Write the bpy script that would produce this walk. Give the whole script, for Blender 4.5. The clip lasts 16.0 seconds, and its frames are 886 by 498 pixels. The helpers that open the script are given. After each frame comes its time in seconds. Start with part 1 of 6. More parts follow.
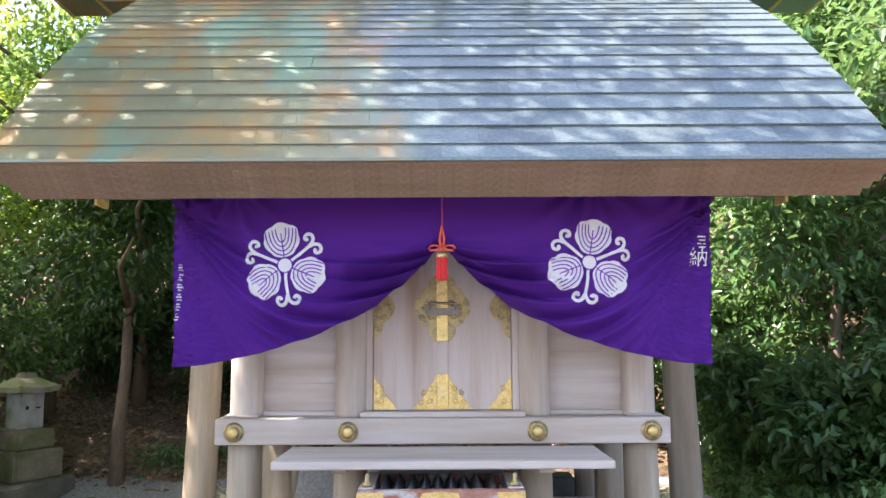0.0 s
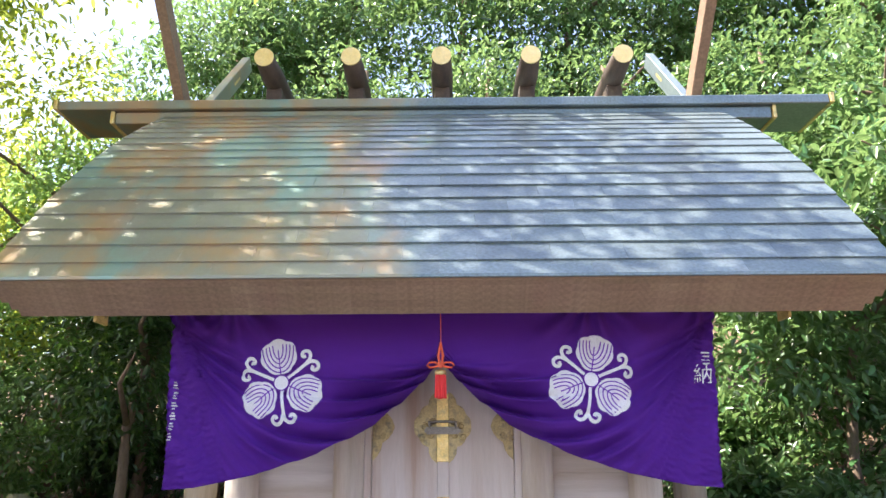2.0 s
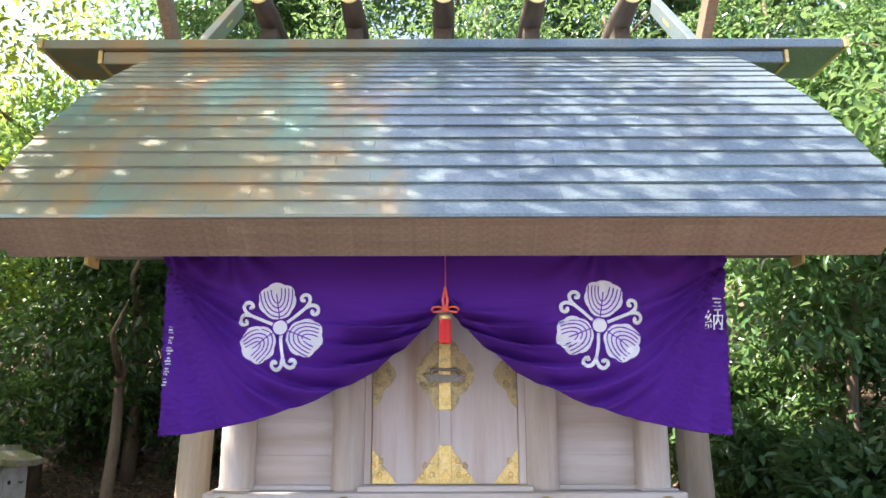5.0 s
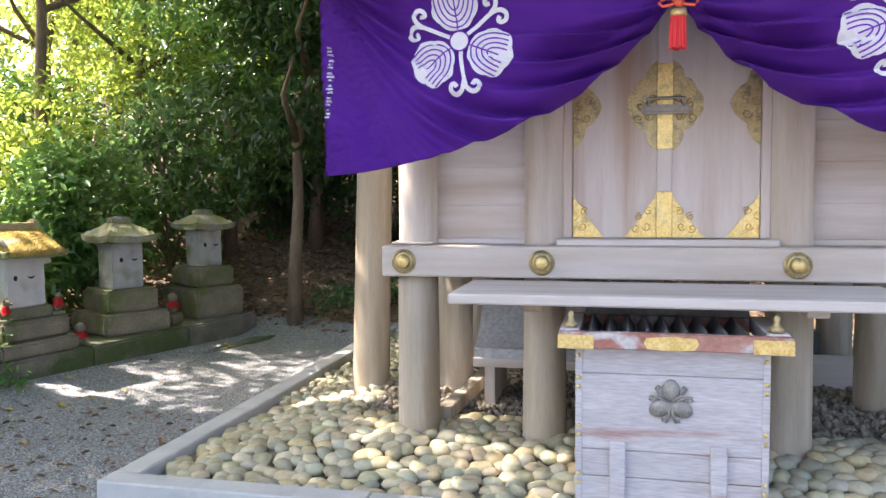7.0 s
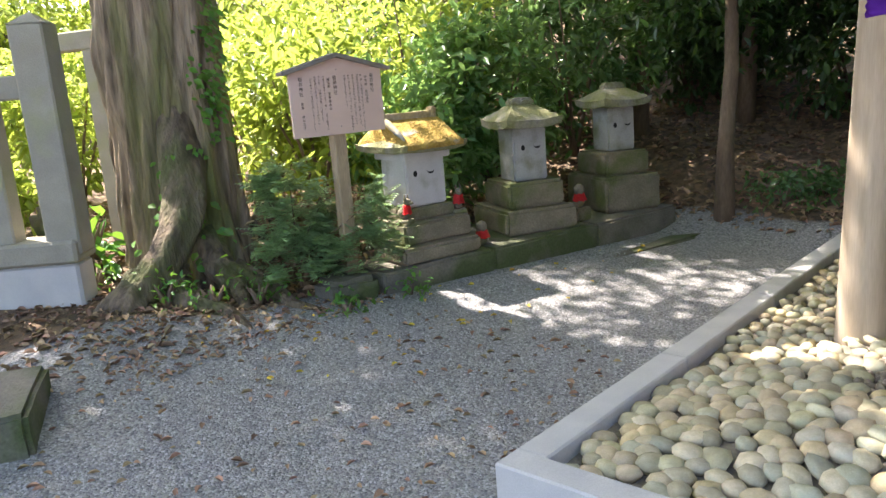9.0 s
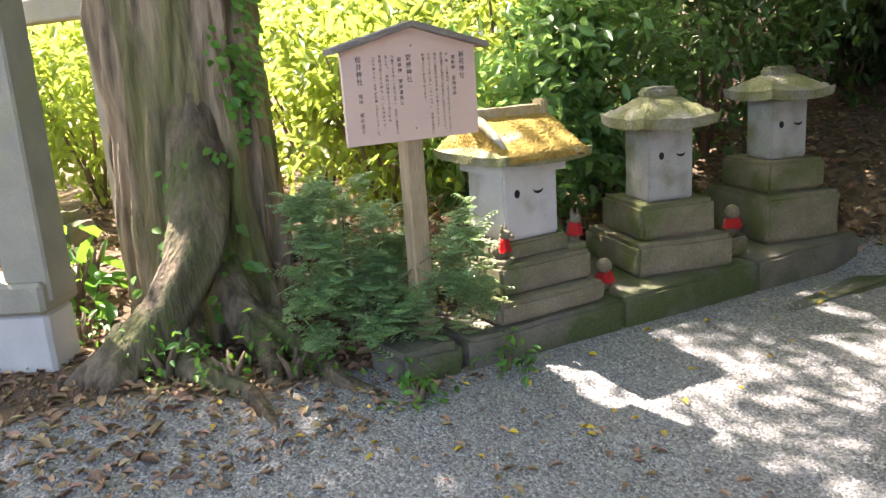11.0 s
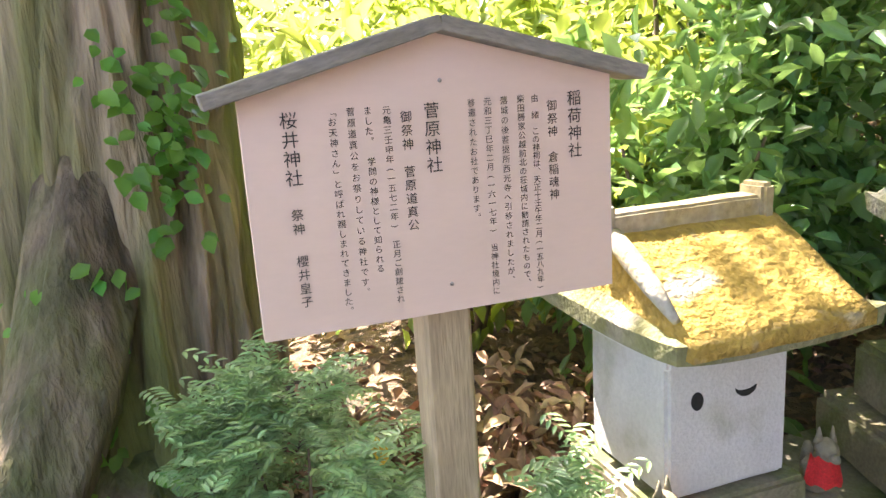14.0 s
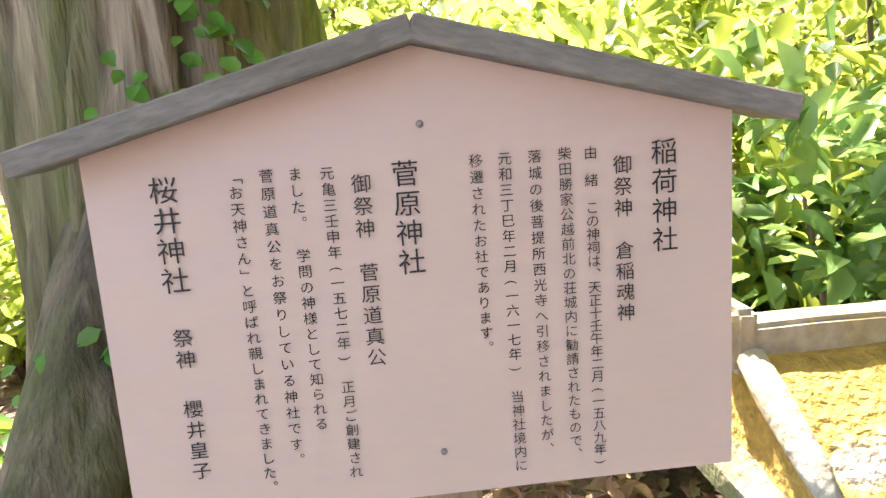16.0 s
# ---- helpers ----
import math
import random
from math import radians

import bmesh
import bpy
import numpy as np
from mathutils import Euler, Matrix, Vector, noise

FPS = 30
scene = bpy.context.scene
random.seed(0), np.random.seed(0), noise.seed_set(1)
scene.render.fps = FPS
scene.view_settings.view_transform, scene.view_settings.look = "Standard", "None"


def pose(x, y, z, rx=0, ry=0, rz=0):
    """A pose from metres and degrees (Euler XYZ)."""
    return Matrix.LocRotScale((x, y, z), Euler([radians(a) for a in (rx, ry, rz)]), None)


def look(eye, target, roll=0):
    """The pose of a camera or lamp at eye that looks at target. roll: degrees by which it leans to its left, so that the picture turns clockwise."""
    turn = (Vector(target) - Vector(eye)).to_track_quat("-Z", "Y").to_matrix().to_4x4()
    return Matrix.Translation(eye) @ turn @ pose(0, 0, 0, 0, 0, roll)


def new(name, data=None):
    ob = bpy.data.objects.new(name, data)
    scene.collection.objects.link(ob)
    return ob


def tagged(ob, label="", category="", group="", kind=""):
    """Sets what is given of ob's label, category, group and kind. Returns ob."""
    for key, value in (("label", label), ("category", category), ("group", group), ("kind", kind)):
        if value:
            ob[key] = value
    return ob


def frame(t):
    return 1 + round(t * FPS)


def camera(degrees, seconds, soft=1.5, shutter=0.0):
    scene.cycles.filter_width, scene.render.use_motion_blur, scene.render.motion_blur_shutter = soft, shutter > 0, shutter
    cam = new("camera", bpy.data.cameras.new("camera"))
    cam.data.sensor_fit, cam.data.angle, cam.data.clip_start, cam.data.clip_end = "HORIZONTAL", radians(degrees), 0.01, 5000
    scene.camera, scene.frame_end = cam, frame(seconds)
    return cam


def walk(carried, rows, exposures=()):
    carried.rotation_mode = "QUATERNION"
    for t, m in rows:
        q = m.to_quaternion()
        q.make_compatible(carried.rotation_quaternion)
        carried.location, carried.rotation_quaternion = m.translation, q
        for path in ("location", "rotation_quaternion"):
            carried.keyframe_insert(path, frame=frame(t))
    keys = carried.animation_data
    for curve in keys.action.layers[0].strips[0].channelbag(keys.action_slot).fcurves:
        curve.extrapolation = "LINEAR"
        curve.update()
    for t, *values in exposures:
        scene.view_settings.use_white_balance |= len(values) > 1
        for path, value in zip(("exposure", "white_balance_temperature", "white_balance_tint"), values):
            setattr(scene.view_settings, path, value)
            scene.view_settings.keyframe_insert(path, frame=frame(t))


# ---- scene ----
cam = camera(60.0, 16.0)
PATH = [
    (0, (-0.003, -0.18, 1.863), (0.001, 1.807, 2.097), -0.3),
    (0.5, (0.05, -0.169, 1.853), (0.032, 1.803, 2.182), -0.3),
    (0.8, (0.06, -0.149, 1.864), (0.044, 1.813, 2.253), -0.1),
    (1, (0.061, -0.167, 1.864), (0.042, 1.789, 2.284), -0.4),
    (1.5, (0.077, -0.169, 1.865), (0.055, 1.771, 2.352), -0.3),
    (2, (0.063, -0.163, 1.884), (0.044, 1.768, 2.407), -0.3),
    (2.5, (0.061, -0.16, 1.894), (0.047, 1.763, 2.444), -0.2),
    (3, (0.079, -0.148, 1.888), (0.064, 1.765, 2.47), -0.1),
    (3.2, (0.069, -0.161, 1.899), (0.058, 1.751, 2.488), -0.2),
    (5.3, (-0.019, 0.13, 1.767), (-0.012, 2.099, 2.117), -0.0),
    (5.5, (-0.003, 0.21, 1.712), (0.004, 2.188, 2.005), 0.2),
    (6, (0.01, 0.412, 1.613), (0.003, 2.405, 1.774), 0.3),
    (6.5, (-0.103, 0.702, 1.587), (-0.25, 2.697, 1.624), 0.3),
    (7, (-0.245, 0.987, 1.576), (-0.689, 2.933, 1.452), -0.4),
    (7.5, (-0.37, 1.31, 1.567), (-1.236, 3.101, 1.359), -2.3),
    (8, (-0.588, 1.599, 1.553), (-1.746, 3.205, 1.266), -4.0),
    (8.5, (-0.853, 1.919, 1.567), (-2.113, 3.428, 1.204), -4.4),
    (9, (-1.096, 2.233, 1.618), (-2.415, 3.676, 1.196), -4.4),
    (9.2, (-1.208, 2.347, 1.615), (-2.548, 3.769, 1.187), -4.3),
    (11.3, (-2.639, 3.525, 1.669), (-4.08, 4.83, 1.2), -3.8),
    (11.5, (-2.774, 3.639, 1.674), (-4.221, 4.937, 1.203), -3.8),
    (12, (-3.092, 3.956, 1.717), (-4.566, 5.224, 1.246), -3.9),
    (12.5, (-3.375, 4.231, 1.721), (-4.87, 5.482, 1.271), -3.9),
    (13, (-3.657, 4.517, 1.749), (-5.177, 5.735, 1.297), -3.6),
    (13.4, (-3.802, 4.725, 1.759), (-5.373, 5.884, 1.324), -3.6),
    (13.5, (-3.847, 4.802, 1.765), (-5.436, 5.934, 1.323), -3.6),
    (14, (-4.026, 5.065, 1.778), (-5.692, 6.074, 1.327), -3.7),
    (14.5, (-4.238, 5.283, 1.778), (-5.949, 6.217, 1.33), -3.2),
    (15, (-4.341, 5.415, 1.785), (-6.127, 6.204, 1.354), -3.8),
    (15.5, (-4.387, 5.533, 1.78), (-6.246, 6.159, 1.389), -4.4),
    (16, (-4.426, 5.583, 1.786), (-6.303, 6.16, 1.405), -4.1),
]
walk(cam, [(t, look(eye, target, roll)) for t, eye, target, roll in PATH],
     [(0.0, 2.08, 6500, 18), (3.2, 1.9, 6500, 18), (6.5, 2.2, 6500, 18), (8.0, 2.15, 6500, 17), (9.2, 2.18, 6500, 17), (11.5, 2.6, 6800, 20), (12.5, 2.8, 6800, 20), (15.0, 2.87, 6800, 21), (16.0, 2.87, 6800, 21)])

# ---- world, sun ----
SUN = Vector((-0.57, -0.03, 0.82)).normalized()
world = bpy.data.worlds.new("sky")
scene.world = world
world.use_nodes = True
sky = world.node_tree.nodes.new("ShaderNodeTexSky")
sky.sky_type = "NISHITA"
sky.sun_disc = False
sky.dust_density, sky.ozone_density = 3.0, 1.0
sky.sun_elevation = math.asin(SUN.z)
sky.sun_rotation = math.atan2(SUN.x, SUN.y) % (2 * math.pi)
back = world.node_tree.nodes["Background"]
back.inputs["Strength"].default_value = 0.15
world.node_tree.links.new(sky.outputs[0], back.inputs["Color"])
lamp = bpy.data.lights.new("sun", "SUN")
lamp.energy, lamp.angle, lamp.color = 5.0, radians(0.53), (1.0, 0.93, 0.8)
new("sun", lamp).matrix_world = look(SUN * 40, (0, 0, 0))


# ---- materials ----
def mat(name, a, b, scale=6.0, rough=0.7, metal=0.0, bump=0.2, grain=60.0, stretch=(1, 1, 1), c=None, c_scale=1.5,
        c_at=(0.55, 0.7), vary=0.0, island=0.0, contrast=(0.3, 0.7), place=False, bump_dist=0.01, streak=0.8):
    """Two colours mixed by a coarse noise, dark fine grain in the relief, an optional third colour in patches."""
    m = bpy.data.materials.new(name)
    m.use_nodes = True
    nt = m.node_tree
    nodes, link = nt.nodes, nt.links.new
    p = nodes["Principled BSDF"]
    p.inputs["Roughness"].default_value, p.inputs["Metallic"].default_value = rough, metal
    if place:
        src = nodes.new("ShaderNodeNewGeometry").outputs["Position"]
    else:
        src = nodes.new("ShaderNodeTexCoord").outputs["Object"]
    mp = nodes.new("ShaderNodeMapping")
    mp.inputs["Scale"].default_value = stretch
    link(src, mp.inputs[0])

    def noise_tex(sc, detail=5.0):
        n = nodes.new("ShaderNodeTexNoise")
        n.inputs["Scale"].default_value, n.inputs["Detail"].default_value = sc, detail
        link(mp.outputs[0], n.inputs["Vector"])
        return n.outputs["Fac"]

    def ramp(fac, lo, hi):
        r = nodes.new("ShaderNodeMapRange")
        r.inputs[1].default_value, r.inputs[2].default_value = lo, hi
        link(fac, r.inputs[0])
        return r.outputs[0]

    def mix(fac, x, y, mode="MIX"):
        n = nodes.new("ShaderNodeMix")
        n.data_type, n.blend_type = "RGBA", mode
        for val, sock in ((fac, n.inputs[0]), (x, n.inputs[6]), (y, n.inputs[7])):
            if isinstance(val, (int, float)):
                sock.default_value = val
            elif isinstance(val, tuple):
                sock.default_value = (*val, 1)
            else:
                link(val, sock)
        return n.outputs[2]

    coarse, fine = noise_tex(scale), noise_tex(grain, 6.0)
    col = mix(ramp(coarse, *contrast), a, b)
    if c:
        col = mix(ramp(noise_tex(c_scale, 7.0), *c_at), col, c)
    g = nodes.new("ShaderNodeMapRange")
    g.inputs[1].default_value, g.inputs[2].default_value, g.inputs[3].default_value, g.inputs[4].default_value = 0.3, 0.7, 1 - 0.3 * streak, 1 + 0.15 * streak
    link(fine, g.inputs[0])
    gg = nodes.new("ShaderNodeCombineColor")
    for k in range(3):
        link(g.outputs[0], gg.inputs[k])
    col = mix(1.0, col, gg.outputs[0], "MULTIPLY")
    if vary or island:
        h = nodes.new("ShaderNodeHueSaturation")
        rnd = nodes.new("ShaderNodeObjectInfo").outputs["Random"] if vary else nodes.new("ShaderNodeNewGeometry").outputs["Random Per Island"]
        r = nodes.new("ShaderNodeMapRange")
        amt = vary or island
        r.inputs[3].default_value, r.inputs[4].default_value = 1 - amt, 1 + amt
        link(rnd, r.inputs[0])
        link(r.outputs[0], h.inputs["Value"])
        r2 = nodes.new("ShaderNodeMapRange")
        r2.inputs[3].default_value, r2.inputs[4].default_value = 0.5 - amt * 0.06, 0.5 + amt * 0.06
        w = nodes.new("ShaderNodeMath")
        w.operation = "FRACT"
        w2 = nodes.new("ShaderNodeMath")
        w2.operation = "MULTIPLY"
        w2.inputs[1].default_value = 7.31
        link(rnd, w2.inputs[0])
        link(w2.outputs[0], w.inputs[0])
        link(w.outputs[0], r2.inputs[0])
        link(r2.outputs[0], h.inputs["Hue"])
        link(col, h.inputs["Color"])
        col = h.outputs[0]
    link(col, p.inputs["Base Color"])
    rr = nodes.new("ShaderNodeMapRange")
    rr.inputs[3].default_value, rr.inputs[4].default_value = max(rough - 0.12, 0.05), min(rough + 0.12, 1)
    link(coarse, rr.inputs[0])
    link(rr.outputs[0], p.inputs["Roughness"])
    if bump:
        bp = nodes.new("ShaderNodeBump")
        bp.inputs["Strength"].default_value, bp.inputs["Distance"].default_value = bump, bump_dist
        link(fine, bp.inputs["Height"])
        link(bp.outputs[0], p.inputs["Normal"])
    return m


def leafy(name, a, b, glow, rough=0.4, through_share=0.4):
    """A leaf: gloss above, light let through; tint varies leaf by leaf."""
    m = mat(name, a, b, 3.0, rough, bump=0.0, grain=25.0, island=0.45, place=True)
    nt = m.node_tree
    p = nt.nodes["Principled BSDF"]
    tr = nt.nodes.new("ShaderNodeBsdfTranslucent")
    tr.inputs["Color"].default_value = (*glow, 1)
    mx = nt.nodes.new("ShaderNodeMixShader")
    mx.inputs[0].default_value = through_share
    nt.links.new(p.outputs[0], mx.inputs[1])
    nt.links.new(tr.outputs[0], mx.inputs[2])
    nt.links.new(mx.outputs[0], nt.nodes["Material Output"].inputs[0])
    return m


M_CEDAR = mat("weathered_cypress", (0.56, 0.49, 0.42), (0.67, 0.60, 0.54), 3.0, 0.75, bump=0.15, grain=26, stretch=(6, 6, 0.5), c=(0.36, 0.265, 0.18), c_scale=0.8, c_at=(0.44, 0.72), streak=0.22)
M_CEDARH = mat("weathered_cypress_level", (0.56, 0.50, 0.46), (0.68, 0.62, 0.58), 3.0, 0.75, bump=0.15, grain=26, stretch=(0.5, 6, 6), c=(0.44, 0.35, 0.27), c_scale=0.9, c_at=(0.5, 0.75), streak=0.15)
M_POST = mat("ground_weathered_post", (0.40, 0.335, 0.25), (0.53, 0.46, 0.37), 3.0, 0.8, bump=0.2, grain=26, stretch=(6, 6, 0.5), c=(0.27, 0.20, 0.13), c_scale=0.7, c_at=(0.42, 0.7), streak=0.3)
M_DOOR = mat("door_cypress", (0.60, 0.52, 0.47), (0.69, 0.61, 0.57), 2.0, 0.7, bump=0.1, grain=24, stretch=(8, 8, 0.6), c=(0.46, 0.33, 0.25), c_scale=1.0, c_at=(0.5, 0.72), streak=0.18)
M_DARKWOOD = mat("dark_roof_timber", (0.16, 0.12, 0.09), (0.24, 0.19, 0.14), 4.0, 0.7, bump=0.2, grain=30, stretch=(1, 6, 6))
M_GOLD = mat("gilt_brass", (0.80, 0.57, 0.20), (0.88, 0.68, 0.30), 20.0, 0.36, 0.6, 0.25, 90, c=(0.34, 0.27, 0.15), c_scale=14, c_at=(0.55, 0.75))
M_OLDGOLD = mat("tarnished_brass", (0.46, 0.36, 0.18), (0.58, 0.46, 0.24), 24.0, 0.45, 0.7, 0.3, 90, c=(0.22, 0.2, 0.14), c_scale=20, c_at=(0.5, 0.7))
# gilding lightened and less metallic, so sunlight on the discs is in the colour
M_DISC = mat("sunlit_gilding", (0.90, 0.66, 0.26), (0.95, 0.74, 0.36), 12.0, 0.4, 0.35, 0.05, 60, streak=0.3)
M_LOG = mat("blackened_log", (0.06, 0.045, 0.035), (0.11, 0.08, 0.06), 4.0, 0.6, bump=0.2, grain=30, stretch=(6, 1, 6))
M_IRON = mat("grey_iron", (0.30, 0.28, 0.25), (0.40, 0.37, 0.33), 25, 0.55, 0.6, 0.3, 90)
M_PURPLE = mat("purple_cloth", (0.165, 0.028, 0.44), (0.18, 0.033, 0.48), 4.0, 0.85, bump=0.12, grain=420, bump_dist=0.002)
M_WHITEDYE = mat("white_dye", (0.76, 0.75, 0.80), (0.83, 0.82, 0.86), 9.0, 0.9, bump=0.1, grain=420, bump_dist=0.002)
M_RED = mat("red_cloth", (0.72, 0.03, 0.035), (0.80, 0.05, 0.05), 12.0, 0.75, bump=0.3, grain=200, bump_dist=0.003)
M_CORD = mat("red_cord", (0.78, 0.10, 0.05), (0.82, 0.14, 0.07), 12.0, 0.6, bump=0.2, grain=200)
M_FASCIA = mat("brown_copper_fascia", (0.25, 0.165, 0.105), (0.32, 0.22, 0.145), 2.2, 0.6, 0.1, 0.1, 40, c=(0.26, 0.16, 0.11), c_scale=2.5, vary=0.1)
M_KERB = mat("granite_kerb", (0.46, 0.46, 0.46), (0.56, 0.55, 0.53), 5.0, 0.8, bump=0.2, grain=160, c=(0.36, 0.36, 0.34), c_scale=2.0, bump_dist=0.003, streak=0.35)
M_STONE = mat("mossy_sandstone", (0.165, 0.14, 0.095), (0.27, 0.235, 0.17), 5.0, 0.9, bump=0.6, grain=70, c=(0.12, 0.14, 0.05), c_scale=3.0, c_at=(0.48, 0.62))
M_STONEDK = mat("damp_stone", (0.13, 0.12, 0.10), (0.22, 0.20, 0.16), 4.0, 0.9, bump=0.6, grain=60, c=(0.075, 0.10, 0.035), c_scale=2.2, c_at=(0.42, 0.6))
M_GREYSTONE = mat("weathered_grey_shrine_stone", (0.34, 0.34, 0.335), (0.44, 0.435, 0.42), 6.0, 0.9, bump=0.5, grain=80, c=(0.22, 0.23, 0.15), c_scale=4.0, c_at=(0.5, 0.68), streak=0.5)
M_PALE = mat("pale_shrine_stone", (0.50, 0.49, 0.49), (0.60, 0.59, 0.58), 6.0, 0.9, bump=0.4, grain=90, c=(0.33, 0.33, 0.25), c_scale=4.0, c_at=(0.55, 0.72), streak=0.3)
M_MOSS = mat("moss_on_stone", (0.40, 0.26, 0.05), (0.55, 0.37, 0.09), 9.0, 1.0, bump=1.0, grain=45, c=(0.46, 0.43, 0.36), c_scale=6.0, c_at=(0.58, 0.7), bump_dist=0.03)
M_MOSSROOF = mat("mossy_roof_stone", (0.19, 0.20, 0.08), (0.27, 0.26, 0.14), 7.0, 1.0, bump=0.8, grain=50, c=(0.30, 0.285, 0.24), c_scale=4.0, c_at=(0.5, 0.65), bump_dist=0.02)
M_RIDGESTONE = mat("lichen_ridge_stone", (0.36, 0.29, 0.14), (0.46, 0.39, 0.24), 7.0, 1.0, bump=0.7, grain=50, c=(0.40, 0.38, 0.32), c_scale=5.0, c_at=(0.5, 0.65), bump_dist=0.01)
# black that stands in for the shade inside openings
M_HOLE_SHADE = mat("hollow_shade_black", (0.01, 0.01, 0.01), (0.015, 0.015, 0.015), 5.0, 1.0, bump=0)
M_FENCE = mat("granite_fence", (0.27, 0.255, 0.21), (0.36, 0.34, 0.275), 4.0, 0.9, bump=0.4, grain=120, c=(0.30, 0.31, 0.18), c_scale=2.5, c_at=(0.5, 0.68), streak=0.4)
M_BOARD = mat("pink_cream_board", (0.66, 0.49, 0.41), (0.69, 0.52, 0.44), 1.5, 0.55, bump=0.02, grain=40, stretch=(1, 1, 3), streak=0.06)
M_SIGNROOF = mat("grey_sign_roof_timber", (0.19, 0.17, 0.14), (0.27, 0.24, 0.21), 8.0, 0.85, bump=0.4, grain=40, stretch=(1, 0.6, 4))
M_POLE = mat("weathered_sign_pole", (0.33, 0.245, 0.15), (0.45, 0.35, 0.22), 6.0, 0.8, bump=0.3, grain=36, stretch=(5, 5, 0.5), c=(0.42, 0.24, 0.10), c_scale=3, c_at=(0.6, 0.75))
M_INK = mat("black_ink", (0.015, 0.013, 0.015), (0.02, 0.018, 0.02), 5.0, 0.5, bump=0)
M_BARK = mat("furrowed_bark", (0.075, 0.055, 0.036), (0.37, 0.285, 0.20), 1.6, 0.95, bump=0.9, grain=5, stretch=(7, 7, 0.9), c=(0.16, 0.17, 0.055), c_scale=0.45, c_at=(0.50, 0.66), bump_dist=0.04, contrast=(0.32, 0.60), streak=0.9)
# root bark: the trunk's furrow pattern in darker browns
M_ROOT = mat("dark_root_bark", (0.055, 0.041, 0.028), (0.21, 0.16, 0.112), 1.6, 0.95, bump=0.9, grain=5, stretch=(7, 7, 1.6), c=(0.10, 0.11, 0.04), c_scale=0.45, c_at=(0.50, 0.66), bump_dist=0.04, contrast=(0.32, 0.60), streak=0.9)
M_TWIG = mat("brown_bark", (0.13, 0.09, 0.065), (0.22, 0.16, 0.11), 5.0, 0.9, bump=0.6, grain=30, stretch=(2, 2, 0.5))
M_LEAF = leafy("glossy_dark_leaf", (0.062, 0.14, 0.052), (0.10, 0.20, 0.075), (0.28, 0.45, 0.15), 0.26, 0.3)
# leaf copies with light in the colour: shade-darkened, sun-brightened, lightened for missing sky light
M_LEAF_SHADE = leafy("shade_darkened_leaf", (0.032, 0.075, 0.024), (0.055, 0.115, 0.035), (0.14, 0.28, 0.04), 0.3, 0.25)
M_LEAF_SUN = leafy("sunlit_bright_leaf", (0.125, 0.21, 0.04), (0.19, 0.275, 0.055), (0.50, 0.60, 0.10), 0.4, 0.5)
M_LEAF_LIFT = leafy("lightened_fresh_leaf", (0.095, 0.20, 0.07), (0.15, 0.28, 0.10), (0.34, 0.54, 0.15), 0.28, 0.4)
M_NEEDLE = leafy("blue_green_needle", (0.20, 0.34, 0.15), (0.34, 0.50, 0.25), (0.42, 0.60, 0.22), 0.32, 0.25)
M_IVY = leafy("ivy_leaf", (0.07, 0.20, 0.035), (0.10, 0.26, 0.05), (0.25, 0.5, 0.05), 0.4, 0.35)
M_DRY = mat("dry_leaf", (0.24, 0.145, 0.085), (0.42, 0.29, 0.18), 5.0, 0.8, bump=0, island=0.5, place=True)
M_YELLOW = mat("yellow_leaf", (0.62, 0.42, 0.03), (0.75, 0.52, 0.06), 5.0, 0.6, bump=0, island=0.3, place=True)
M_COBBLE = mat("river_cobble", (0.40, 0.36, 0.26), (0.53, 0.48, 0.37), 1.5, 0.75, bump=0.05, grain=9, vary=0.18, c=(0.38, 0.38, 0.30), c_scale=0.8, place=False, streak=0.4)
M_COBBLES = mat("river_cobble_field", (0.40, 0.36, 0.26), (0.53, 0.48, 0.37), 14, 0.75, bump=0.05, grain=60, island=0.18, c=(0.38, 0.38, 0.30), c_scale=7, streak=0.4)
M_PEBBLE = mat("grey_gravel_stone", (0.26, 0.26, 0.27), (0.37, 0.37, 0.38), 30.0, 0.75, bump=0, grain=90, island=0.55, place=True)
M_RUBBLE = mat("brown_crushed_stone", (0.20, 0.165, 0.125), (0.34, 0.29, 0.23), 30.0, 0.85, bump=0, grain=90, island=0.45, place=True)
M_BOX = mat("worn_lacquered_box", (0.50, 0.46, 0.46), (0.62, 0.58, 0.58), 3.0, 0.75, bump=0.25, grain=30, stretch=(0.5, 4, 5), c=(0.42, 0.26, 0.23), c_scale=2.6, c_at=(0.58, 0.75), streak=0.7)
M_BOXDK = mat("dark_lattice", (0.07, 0.07, 0.075), (0.12, 0.12, 0.125), 9.0, 0.6, bump=0.2, grain=40)
M_CAPRED = mat("red_lacquer_worn", (0.38, 0.13, 0.09), (0.50, 0.28, 0.22), 6.0, 0.6, bump=0.2, grain=40, c=(0.6, 0.57, 0.56), c_scale=7, c_at=(0.52, 0.62))
M_GREYROOF = mat("grey_metal_roof", (0.42, 0.44, 0.46), (0.52, 0.54, 0.55), 5.0, 0.5, 0.3, 0.1, 40)


